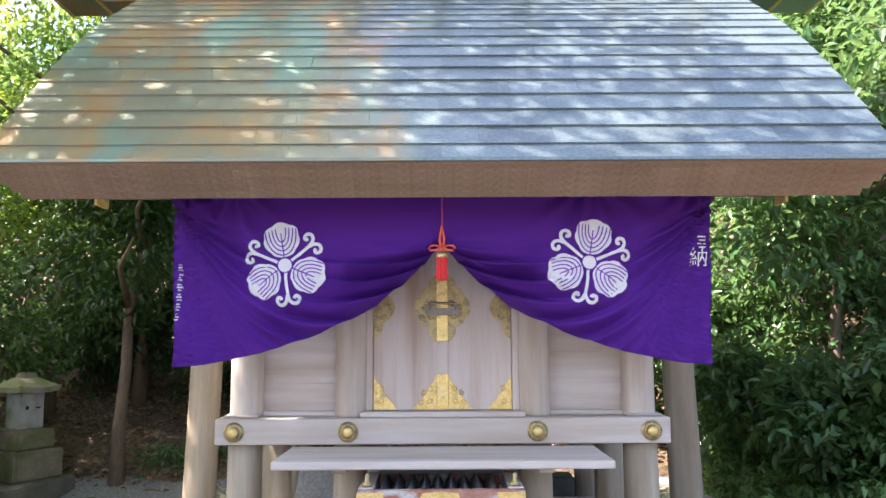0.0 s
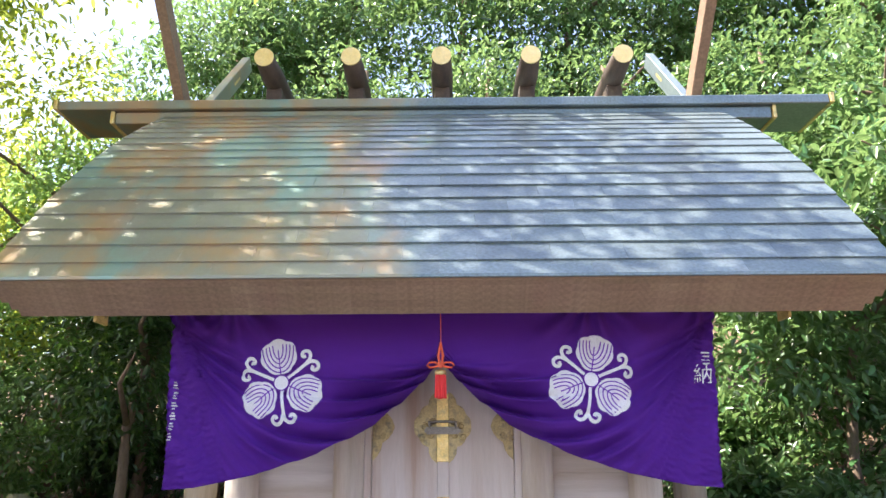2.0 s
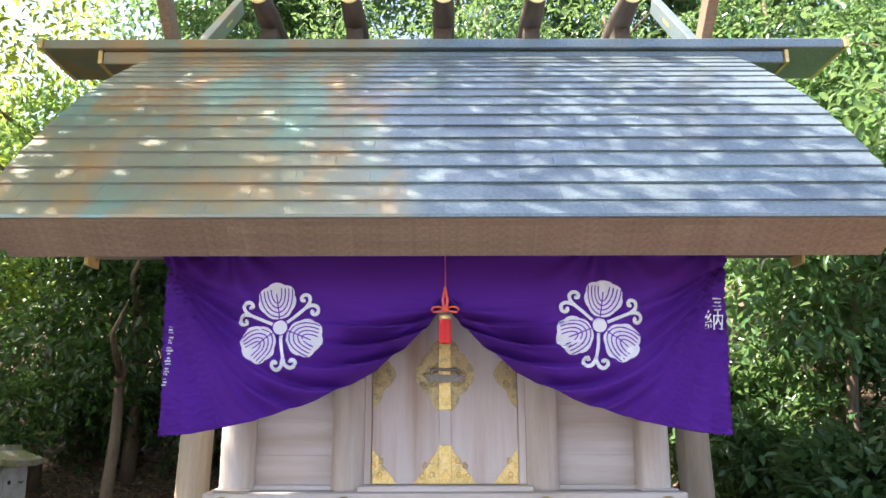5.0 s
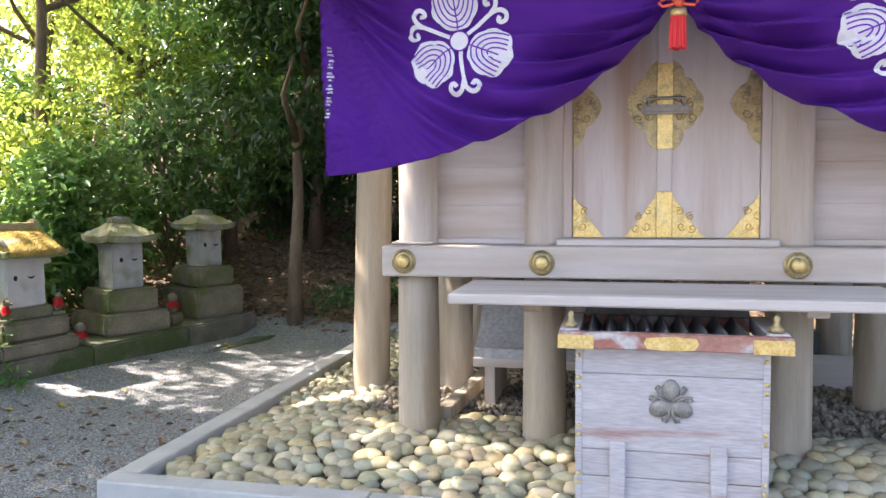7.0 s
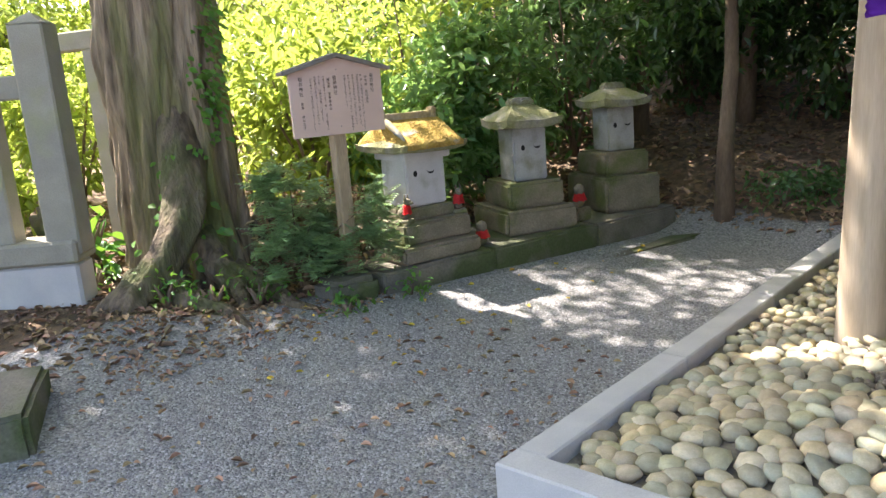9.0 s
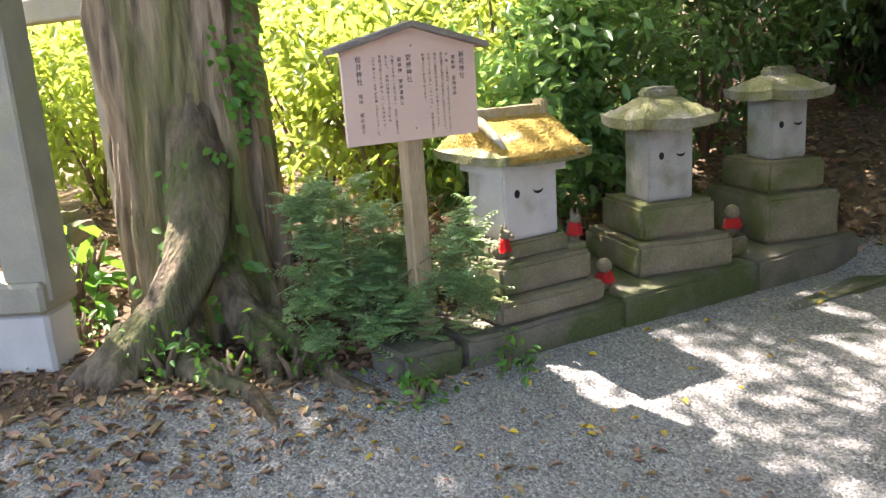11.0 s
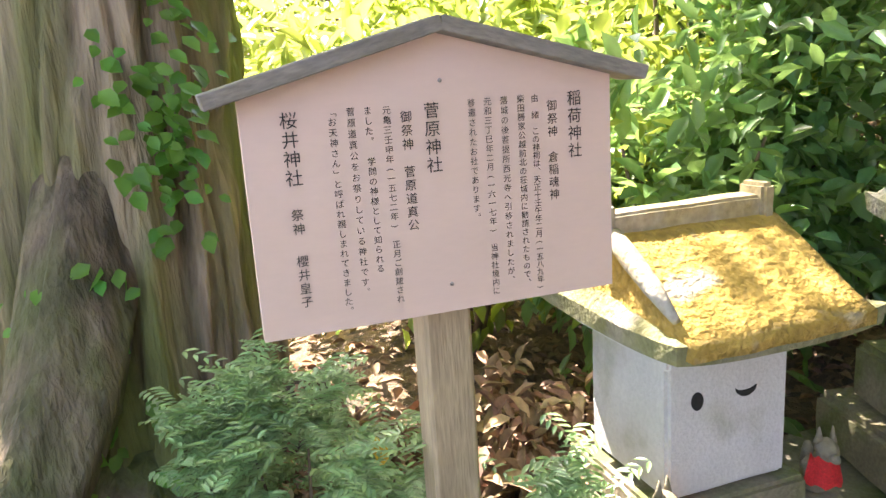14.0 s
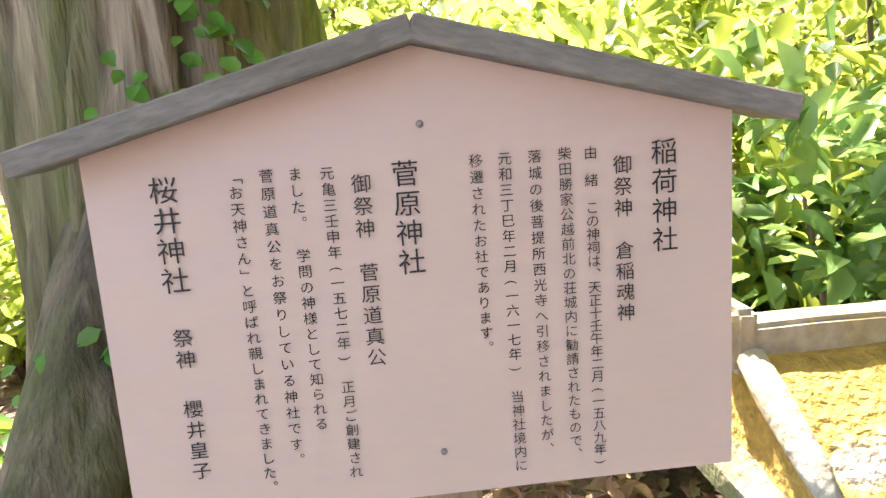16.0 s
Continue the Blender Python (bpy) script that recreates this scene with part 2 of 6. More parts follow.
def copper():
    """Copper sheet: blue-grey, with green, ochre and rust patina, heavier towards one gable."""
    m = mat("patinated_copper", (0.155, 0.205, 0.225), (0.215, 0.275, 0.29), 2.0, 0.42, 0.5, 0.06, 50, vary=0.12, place=True)
    nt = m.node_tree
    nodes, link = nt.nodes, nt.links.new
    p = nodes["Principled BSDF"]
    last = p.inputs["Base Color"].links[0].from_socket
    pos = nodes.new("ShaderNodeNewGeometry").outputs["Position"]
    sep = nodes.new("ShaderNodeSeparateXYZ")
    link(pos, sep.inputs[0])

    def noise_tex(sc, st):
        mp = nodes.new("ShaderNodeMapping")
        mp.inputs["Scale"].default_value = st
        link(pos, mp.inputs[0])
        n = nodes.new("ShaderNodeTexNoise")
        n.inputs["Scale"].default_value, n.inputs["Detail"].default_value = sc, 4.0
        link(mp.outputs[0], n.inputs["Vector"])
        return n.outputs["Fac"]

    def ramp(f, lo, hi):
        r = nodes.new("ShaderNodeMapRange")
        r.inputs[1].default_value, r.inputs[2].default_value = lo, hi
        link(f, r.inputs[0])
        return r.outputs[0]

    def mul(x, y, op="MULTIPLY"):
        n = nodes.new("ShaderNodeMath")
        n.operation = op
        link(x, n.inputs[0])
        if isinstance(y, float):
            n.inputs[1].default_value = y
        else:
            link(y, n.inputs[1])
        return n.outputs[0]

    wob = mul(noise_tex(1.6, (1, 1, 1)), 1.6)
    side = ramp(mul(sep.outputs[0], wob, "SUBTRACT"), -1.0, -1.35)

    def over(f, colour, base):
        n = nodes.new("ShaderNodeMix")
        n.data_type = "RGBA"
        link(f, n.inputs[0])
        link(base, n.inputs[6])
        n.inputs[7].default_value = (*colour, 1)
        return n.outputs[2]

    last = over(mul(side, 0.75), (0.30, 0.29, 0.21), last)
    last = over(mul(mul(ramp(noise_tex(2.2, (1.2, 0.5, 0.5)), 0.50, 0.64), side), 0.6), (0.21, 0.39, 0.36), last)
    last = over(mul(mul(ramp(noise_tex(3.1, (1, 0.6, 0.6)), 0.47, 0.64), side), 0.8), (0.42, 0.27, 0.14), last)
    last = over(mul(ramp(noise_tex(1.3, (0.8, 0.5, 0.5)), 0.6, 0.72), 0.5), (0.40, 0.34, 0.32), last)
    link(last, p.inputs["Base Color"])
    return m


M_COPPER = copper()


def tint(m, socket, colours):
    """Gives each piece one of a few stone tints."""
    nt = m.node_tree
    p = nt.nodes["Principled BSDF"]
    last = p.inputs["Base Color"].links[0].from_socket
    src = nt.nodes.new("ShaderNodeObjectInfo" if socket == "Random" else "ShaderNodeNewGeometry").outputs[socket]
    rp = nt.nodes.new("ShaderNodeValToRGB")
    rp.color_ramp.interpolation = "CONSTANT"
    rp.color_ramp.elements[0].color = (*colours[0], 1)
    rp.color_ramp.elements[1].color = (*colours[-1], 1)
    rp.color_ramp.elements[1].position = 1 - 1 / len(colours)
    for k, c in enumerate(colours[1:-1]):
        rp.color_ramp.elements.new((k + 1) / len(colours)).color = (*c, 1)
    w = nt.nodes.new("ShaderNodeMath")
    w.operation = "MULTIPLY"
    w.inputs[1].default_value = 13.7
    f = nt.nodes.new("ShaderNodeMath")
    f.operation = "FRACT"
    nt.links.new(src, w.inputs[0])
    nt.links.new(w.outputs[0], f.inputs[0])
    nt.links.new(f.outputs[0], rp.inputs[0])
    mx = nt.nodes.new("ShaderNodeMix")
    mx.data_type, mx.blend_type = "RGBA", "MULTIPLY"
    mx.inputs[0].default_value = 1.0
    nt.links.new(last, mx.inputs[6])
    nt.links.new(rp.outputs[0], mx.inputs[7])
    nt.links.new(mx.outputs[2], p.inputs["Base Color"])


STONES = ((1.0, 1.0, 1.0), (1.12, 1.0, 0.78), (0.88, 0.95, 0.92), (1.05, 0.98, 0.86), (0.86, 0.86, 0.78), (1.22, 1.18, 1.08), (0.98, 1.0, 0.84), (1.06, 0.95, 0.84))
tint(M_COBBLE, "Random", STONES)
tint(M_COBBLES, "Random Per Island", STONES)


# ---- builders ----
def origin_of(ob):
    m = Matrix.Identity(4)
    while ob:
        m = ob.matrix_basis @ m
        ob = ob.parent
    return m


def thing(name, m, label, category, group="", kind=""):
    e = new(name)
    e.matrix_basis = m
    e.empty_display_size = 0.1
    return tagged(e, label, category, group, kind)


def mesh_of(bm, name, material, smooth=False):
    me = bpy.data.meshes.new(name)
    bm.to_mesh(me)
    bm.free()
    me.materials.append(material)
    if smooth:
        me.polygons.foreach_set("use_smooth", [True] * len(me.polygons))
    return me


def part(name, bm, material, parent, label="", smooth=False, at=None, abs_=False):
    """One mesh under a thing or a part. abs_: the bmesh is in world metres."""
    if abs_:
        bm.transform(origin_of(parent).inverted())
    ob = new(name, mesh_of(bm, name, material, smooth))
    ob.parent = parent
    if at is not None:
        ob.matrix_basis = at
    return tagged(ob, label)


def piece(name, me, parent, m):
    ob = new(name, me)
    ob.parent = parent
    ob.matrix_basis = m
    return ob


def solo(name, bm, material, label, category, group="", kind="", smooth=False, m=None):
    """A thing that is one mesh."""
    ob = new(name, mesh_of(bm, name, material, smooth))
    if m is not None:
        ob.matrix_basis = m
    return tagged(ob, label, category, group, kind)


def box(x0, x1, y0, y1, z0, z1, bevel=0.006, bm=None, m=None, seg=1):
    out = bm or bmesh.new()
    vs = [out.verts.new((x, y, z)) for x in (x0, x1) for y in (y0, y1) for z in (z0, z1)]
    fs = [out.faces.new([vs[i] for i in q]) for q in ((0, 1, 3, 2), (4, 6, 7, 5), (0, 4, 5, 1), (2, 3, 7, 6), (0, 2, 6, 4), (1, 5, 7, 3))]
    if bevel:
        es = list({e for f in fs for e in f.edges})
        r = bmesh.ops.bevel(out, geom=es, offset=bevel, segments=seg, affect="EDGES", clamp_overlap=True)
        vs = list({v for f in r["faces"] for v in f.verts} | {v for v in vs if v.is_valid})
    if m is not None:
        bmesh.ops.transform(out, matrix=m, verts=[v for v in vs if v.is_valid])
    return out


def lathe(profile, seg=20, bm=None, m=None):
    """Turned round z from (radius, z) pairs, closed at the ends."""
    out = bm or bmesh.new()
    rings = []
    for r, z in profile:
        rings.append([out.verts.new((r * math.cos(2 * math.pi * k / seg), r * math.sin(2 * math.pi * k / seg), z)) for k in range(seg)])
    for lo, hi in zip(rings, rings[1:]):
        for k in range(seg):
            out.faces.new((lo[k], lo[(k + 1) % seg], hi[(k + 1) % seg], hi[k]))
    out.faces.new(rings[0][::-1])
    out.faces.new(rings[-1])
    if m is not None:
        bmesh.ops.transform(out, matrix=m, verts=[v for r in rings for v in r])
    return out


def tube(points, radii, seg=8, bm=None, lumps=0.0):
    """A round limb along points, tapering through radii."""
    out = bm or bmesh.new()
    pts = [Vector(p) for p in points]
    rings = []
    side = Vector((0.3, 0.2, 1)) if abs((pts[-1] - pts[0]).normalized().z) < 0.9 else Vector((1, 0.2, 0))
    for i, p in enumerate(pts):
        d = (pts[min(i + 1, len(pts) - 1)] - pts[max(i - 1, 0)]).normalized()
        a = d.cross(side).normalized()
        b = d.cross(a)
        ring = []
        for k in range(seg):
            t = 2 * math.pi * k / seg
            w = a * math.cos(t) + b * math.sin(t)
            r = radii[i] * (1 + lumps * noise.noise(w * 1.7 + p * 0.8) * 2)
            ring.append(out.verts.new(p + w * r))
        rings.append(ring)
    for lo, hi in zip(rings, rings[1:]):
        for k in range(seg):
            out.faces.new((lo[k], lo[(k + 1) % seg], hi[(k + 1) % seg], hi[k]))
    out.faces.new(rings[0][::-1])
    out.faces.new(rings[-1])
    bmesh.ops.recalc_face_normals(out, faces=out.faces[:])
    return out


def plate(outline, thick, bm=None, m=None, bevel=0.0):
    """A flat plate in the xz plane from an outline, facing -y, thick along y."""
    out = bm or bmesh.new()
    n = len(outline)
    f = [out.verts.new((x, 0, z)) for x, z in outline]
    b = [out.verts.new((x, thick, z)) for x, z in outline]
    front = out.faces.new(f)
    out.faces.new(b[::-1])
    for k in range(n):
        out.faces.new((f[k], b[k], b[(k + 1) % n], f[(k + 1) % n]))
    if m is not None:
        bmesh.ops.transform(out, matrix=m, verts=f + b)
    bmesh.ops.recalc_face_normals(out, faces=out.faces[:])
    return out


def ridge_line(points, width, height, bm=None, m=None):
    """A raised thread along points in the xz plane, facing -y."""
    out = bm or bmesh.new()
    made = []
    for i, (x, z) in enumerate(points):
        x0, z0 = points[max(i - 1, 0)]
        x1, z1 = points[min(i + 1, len(points) - 1)]
        d = Vector((x1 - x0, z1 - z0)).normalized()
        nx, nz = -d.y, d.x
        w = width * (0.55 if i in (0, len(points) - 1) else 1)
        made.append([out.verts.new((x + nx * w / 2, 0, z + nz * w / 2)), out.verts.new((x, -height, z)), out.verts.new((x - nx * w / 2, 0, z - nz * w / 2))])
    for lo, hi in zip(made, made[1:]):
        for k in (0, 1):
            out.faces.new((lo[k], lo[k + 1], hi[k + 1], hi[k]))
    if m is not None:
        bmesh.ops.transform(out, matrix=m, verts=[v for t in made for v in t])
    return out


def spiral(cx, cz, r, turns, start, hand_=1, n=14):
    return [(cx + r * (1 - 0.75 * k / n) * math.cos(start + hand_ * turns * 2 * math.pi * k / n), cz + r * (1 - 0.75 * k / n) * math.sin(start + hand_ * turns * 2 * math.pi * k / n)) for k in range(n + 1)]


def raw_mesh(name, verts, faces, material, smooth=False):
    """A mesh from numpy arrays; faces all have the same number of corners."""
    me = bpy.data.meshes.new(name)
    nf, k = faces.shape
    me.vertices.add(len(verts))
    me.vertices.foreach_set("co", np.asarray(verts, np.float32).ravel())
    me.loops.add(nf * k)
    me.loops.foreach_set("vertex_index", faces.astype(np.int32).ravel())
    me.polygons.add(nf)
    me.polygons.foreach_set("loop_start", np.arange(0, nf * k, k, dtype=np.int32))
    if smooth:
        me.polygons.foreach_set("use_smooth", np.ones(nf, bool))
    me.materials.append(material)
    me.update(calc_edges=True)
    return me


def unit(v):
    return v / np.maximum(np.linalg.norm(v, axis=1, keepdims=True), 1e-6)


def leaf_arrays(at, way, up, size, slim=0.42, fold=0.18):
    """Folded pointed leaves: at (n,3) stalk ends, way (n,3) the tip's direction, up (n,3) the upper face, size (n,)."""
    way = unit(way)
    side = unit(np.cross(way, up))
    nor = np.cross(side, way)
    s = size[:, None]
    lift = fold * s * nor * 0.5
    v = np.stack([at, at + way * s * 0.33 + side * s * slim * 0.5 + lift, at + way * s * 0.7 + side * s * slim * 0.42 + lift,
                  at + way * s - nor * s * 0.12, at + way * s * 0.7 - side * s * slim * 0.42 + lift, at + way * s * 0.33 - side * s * slim * 0.5 + lift], 1)
    n = len(at)
    base = (np.arange(n) * 6)[:, None]
    f = np.concatenate([base + np.array([0, 1, 2, 3]), base + np.array([0, 3, 4, 5])])
    return v.reshape(-1, 3), f


def spray_leaves(rng, tips, out, per, size, spread, droop=0.25, slim=0.42):
    """Clusters of leaves round twig tips. tips (n,3), out (n,3): the way each twig points."""
    n = len(tips)
    at = np.repeat(tips, per, 0) + rng.normal(0, spread, (n * per, 3)) * np.array([1, 1, 0.7])
    way = np.repeat(unit(out), per, 0) * 0.7 + rng.normal(0, 0.75, (n * per, 3))
    way[:, 2] -= droop
    up = rng.normal(0, 0.45, (n * per, 3)) + np.array([0, 0, 1.0]) + np.repeat(unit(out), per, 0) * 0.35
    return leaf_arrays(at, way, up, rng.uniform(0.65, 1.25, n * per) * size, slim)


def crown_tips(rng, blobs, count):
    """Twig tips on and in lumpy ellipsoids: blobs of (centre, radii)."""
    vol = np.array([r[0] * r[1] * r[2] for _, r in blobs]) ** 0.67
    num = rng.multinomial(count, vol / vol.sum())
    tips, outs = [], []
    for (c, r), k in zip(blobs, num):
        d = unit(rng.normal(0, 1, (k, 3)))
        rad = rng.uniform(0.45, 1.0, k) ** 0.6 * (1 + 0.22 * np.sin(d[:, 0] * 7 + c[0]) * np.cos(d[:, 1] * 6 + d[:, 2] * 5))
        tips.append(np.array(c) + d * rad[:, None] * np.array(r))
        outs.append(d)
    return np.concatenate(tips), np.concatenate(outs)


# ---- ground ----
def smooth_step(a, b, v):
    t = np.clip((v - a) / (b - a), 0, 1)
    return t * t * (3 - 2 * t)


def ground_z(x, y):
    """Height of the ground: level gravel, a rise to the side of the little shrines, banks at the back and on the other side."""
    x, y = np.asarray(x, float), np.asarray(y, float)
    z = np.clip(-3.7 - x, 0, 3.6) * 0.105 + np.clip(-7.3 - x, 0, 30) * 0.05
    z = z + smooth_step(8.8, 9.8, y) * 0.25 + np.clip(y - 9.6, 0, 14) * 0.3
    z = z + np.clip(x - 3.15, 0, 9) * 0.38 * smooth_step(2.0, 5.5, y)
    rough = np.clip(smooth_step(-5.0, -6.2, x) + smooth_step(9.3, 10.2, y) + smooth_step(3.1, 4.0, x), 0, 1)
    return z + rough * 0.05 * (np.sin(x * 2.3 + np.sin(y * 1.7)) + np.cos(y * 2.9 + x))


def axis(lo, hi, step, far):
    out = [lo - 1.0 * 1.35 ** k for k in range(1, 60) if 1.35 ** k < far][::-1] + list(np.arange(lo, hi + 1e-6, step)) + [hi + 1.0 * 1.35 ** k for k in range(1, 60) if 1.35 ** k < far]
    return np.array(out)


def ground():
    xs, ys = axis(-9.6, 5.6, 0.13, 400), axis(-1.0, 12.4, 0.13, 400)
    gx, gy = np.meshgrid(xs, ys, indexing="ij")
    v = np.stack([gx, gy, ground_z(gx, gy)], 2).reshape(-1, 3)
    i = np.arange(len(xs) * len(ys)).reshape(len(xs), len(ys))
    f = np.stack([i[:-1, :-1], i[1:, :-1], i[1:, 1:], i[:-1, 1:]], 2).reshape(-1, 4)
    m = bpy.data.materials.new("gravel_and_leaf_litter")
    m.use_nodes = True
    nt = m.node_tree
    nodes, link = nt.nodes, nt.links.new
    p = nodes["Principled BSDF"]
    p.inputs["Roughness"].default_value = 0.9
    pos = nodes.new("ShaderNodeNewGeometry").outputs["Position"]

    def cells(scale, ramp_cols):
        n = nodes.new("ShaderNodeTexVoronoi")
        n.inputs["Scale"].default_value = scale
        link(pos, n.inputs["Vector"])
        sep = nodes.new("ShaderNodeSeparateColor")
        link(n.outputs["Color"], sep.inputs[0])
        r = nodes.new("ShaderNodeValToRGB")
        r.color_ramp.elements[0].color, r.color_ramp.elements[1].color = (*ramp_cols[0], 1), (*ramp_cols[-1], 1)
        for k, c in enumerate(ramp_cols[1:-1]):
            e = r.color_ramp.elements.new((k + 1) / (len(ramp_cols) - 1))
            e.color = (*c, 1)
        link(sep.outputs[0], r.inputs[0])
        return r.outputs[0], n.outputs["Distance"]

    def mix(f_, a, b, mode="MIX"):
        n = nodes.new("ShaderNodeMix")
        n.data_type, n.blend_type = "RGBA", mode
        if isinstance(f_, float):
            n.inputs[0].default_value = f_
        else:
            link(f_, n.inputs[0])
        link(a, n.inputs[6])
        link(b, n.inputs[7])
        return n.outputs[2]

    grav, gd = cells(85, [(0.12, 0.12, 0.125), (0.24, 0.24, 0.25), (0.29, 0.28, 0.27), (0.42, 0.42, 0.43)])
    lit, ld = cells(22, [(0.06, 0.045, 0.032), (0.13, 0.085, 0.052), (0.23, 0.145, 0.085), (0.09, 0.066, 0.042)])
    big = nodes.new("ShaderNodeTexNoise")
    big.inputs["Scale"].default_value, big.inputs["Detail"].default_value = 1.3, 6.0
    link(pos, big.inputs["Vector"])
    att = nodes.new("ShaderNodeAttribute")
    att.attribute_name = "litter"
    add = nodes.new("ShaderNodeMath")
    add.operation = "ADD"
    link(att.outputs["Fac"], add.inputs[0])
    link(big.outputs["Fac"], add.inputs[1])
    r = nodes.new("ShaderNodeMapRange")
    r.inputs[1].default_value, r.inputs[2].default_value = 0.9, 1.1
    link(add.outputs[0], r.inputs[0])
    link(mix(r.outputs[0], grav, lit), p.inputs["Base Color"])
    bp = nodes.new("ShaderNodeBump")
    bp.inputs["Strength"].default_value, bp.inputs["Distance"].default_value = 0.8, 0.012
    bp.invert = True
    link(gd, bp.inputs["Height"])
    link(bp.outputs[0], p.inputs["Normal"])
    me = raw_mesh("ground", v, f, m, True)
    x, y = v[:, 0], v[:, 1]
    edge = -5.15 + 0.218 * (y - 6.2)
    edge = edge - 0.30 * smooth_step(5.2, 4.3, y)
    litter = np.clip(smooth_step(edge + 0.25, edge - 0.5, x) + smooth_step(9.2, 9.7, y) + smooth_step(2.9, 3.2, x), 0, 1)
    a = me.attributes.new("litter", "FLOAT", "POINT")
    a.data.foreach_set("value", litter.astype(np.float32))
    tagged(new("ground", me), "grey gravel forecourt running into brown leaf litter under trees", "ground", kind="structure")


ground()

# ---- kerb and cobble bed ----
KX0, KX1, KY0, KY1, KZ = -2.86, 2.92, 4.36, 9.62, 0.15
kerb = thing("kerb", pose(0, KY0, 0), "pale grey granite kerb round the cobble bed", "kerb", kind="structure")


def kerb_stones():
    def run(a, b, along_x, fixed):
        n = max(2, round((b - a) / 1.45))
        step = (b - a) / n
        for k in range(n):
            lo, hi = a + k * step + 0.002, a + (k + 1) * step - 0.002
            dz = random.uniform(-0.004, 0.004)
            if along_x:
                bm = box(lo, hi, fixed, fixed + 0.15, -0.12, KZ + dz, 0.008)
            else:
                bm = box(fixed, fixed + 0.15, lo, hi, -0.12, KZ + dz, 0.008)
            part("stone", bm, M_KERB, kerb, abs_=True)
    run(KX0, KX1, True, KY0)
    run(KY0 + 0.152, KY1, False, KX0)
    run(KY0 + 0.152, KY1, False, KX1 - 0.15)
    run(KX0, KX1, True, KY1 + 0.002)


kerb_stones()


def bed_z(x, y):
    d = np.minimum(np.minimum(x - KX0 - 0.15, KX1 - 0.15 - x), y - KY0 - 0.15)
    return 0.075 + 0.135 * smooth_step(0.0, 0.9, d) + 0.012 * np.sin(x * 5.1) * np.cos(y * 4.3)


def bed():
    xs, ys = np.linspace(KX0 + 0.14, KX1 - 0.14, 40), np.linspace(KY0 + 0.14, KY1 + 0.01, 40)
    gx, gy = np.meshgrid(xs, ys, indexing="ij")
    v = np.stack([gx, gy, bed_z(gx, gy) - 0.004], 2).reshape(-1, 3)
    i = np.arange(1600).reshape(40, 40)
    f = np.stack([i[:-1, :-1], i[1:, :-1], i[1:, 1:], i[:-1, 1:]], 2).reshape(-1, 4)
    soil = mat("bed_soil", (0.17, 0.15, 0.12), (0.26, 0.23, 0.18), 12, 0.95, bump=0.6, grain=60)
    return tagged(new("cobble_bed", raw_mesh("cobble_bed", v, f, soil, True)), "bed of rounded river cobbles under the raised shrine", "cobble bed", kind="structure")


cobble_bed = bed()


def ball(seg=8, rings=4):
    v = [(0, 0, -1)]
    for r in range(1, rings):
        t = -math.pi / 2 + math.pi * r / rings
        v += [(math.cos(t) * math.cos(2 * math.pi * k / seg), math.cos(t) * math.sin(2 * math.pi * k / seg), math.sin(t)) for k in range(seg)]
    v.append((0, 0, 1))
    tri = []
    for k in range(seg):
        tri.append((0, 1 + (k + 1) % seg, 1 + k))
        tri.append((len(v) - 1, 1 + (rings - 2) * seg + k, 1 + (rings - 2) * seg + (k + 1) % seg))
        for r in range(rings - 2):
            a, b = 1 + r * seg + k, 1 + r * seg + (k + 1) % seg
            tri += [(a, b, b + seg), (a, b + seg, a + seg)]
    return np.array(v), np.array(tri)


def rot_arrays(rng, n, tilt):
    e = [Euler((rng.normal(0, tilt), rng.normal(0, tilt), rng.uniform(0, 6.28))).to_matrix() for _ in range(n)]
    return np.array([[list(r) for r in m] for m in e])


# ---- the shrine ----
shrine = thing("shrine", pose(0, 6.4, 0.15), "raised weathered cypress shrine with a copper roof on cobbles", "shrine")


def post(x, y, r0, r1, z0, z1, name="post", label="", lean=0.0):
    """A round post; lean draws its top in towards the middle, in metres a metre."""
    m = Matrix.Translation((x, y, 0)) @ Matrix.Shear("XY", 4, (-math.copysign(lean, x), 0.0))
    bm = lathe([(r0 * 1.01, z0), (r0, z0 + 0.02), ((r0 + r1) / 2, (z0 + z1) / 2), (r1, z1)], 24, m=m)
    return part(name, bm, M_POST if z0 < 1 else M_CEDAR, shrine, label, smooth=True, abs_=True)


for sx in (-1, 1):
    for px in (1.395, 0.65):
        post(sx * px, 5.37, 0.127, 0.118, 0.12, 1.16)
        post(sx * px, 5.39, 0.116, 0.112, 1.325, 3.4)
    post(sx * 1.395, 6.42, 0.13, 0.125, 0.12, 1.16)
    post(sx * 0.65, 7.42, 0.13, 0.125, 0.12, 1.16)
    post(sx * 1.395, 7.42, 0.13, 0.125, 0.12, 1.16)
    post(sx * 1.395, 7.42, 0.118, 0.112, 1.325, 3.4)
    post(sx * 2.045, 6.4, 0.138, 0.112, 0.12, 4.7, "ridge_post", lean=0.03)

# floor beams all round, flush ends
for z0, z1, inset in ((1.15, 1.325, 0.0),):
    part("girder", box(-1.565, 1.565, 5.19, 5.44, z0, z1, 0.008), M_CEDARH, shrine, abs_=True)
    part("girder", box(-1.565, 1.565, 7.34, 7.59, z0, z1, 0.008), M_CEDARH, shrine, abs_=True)
    for sx in (-1, 1):
        x0, x1 = sorted((sx * 1.52, sx * 1.29))
        part("side_girder", box(x0, x1, 5.442, 7.338, z0 + 0.002, z1 - 0.002, 0.008), M_CEDAR, shrine, abs_=True)
part("floor", box(-1.285, 1.285, 5.442, 7.338, 1.20, 1.32, 0.0), M_CEDARH, shrine, abs_=True)


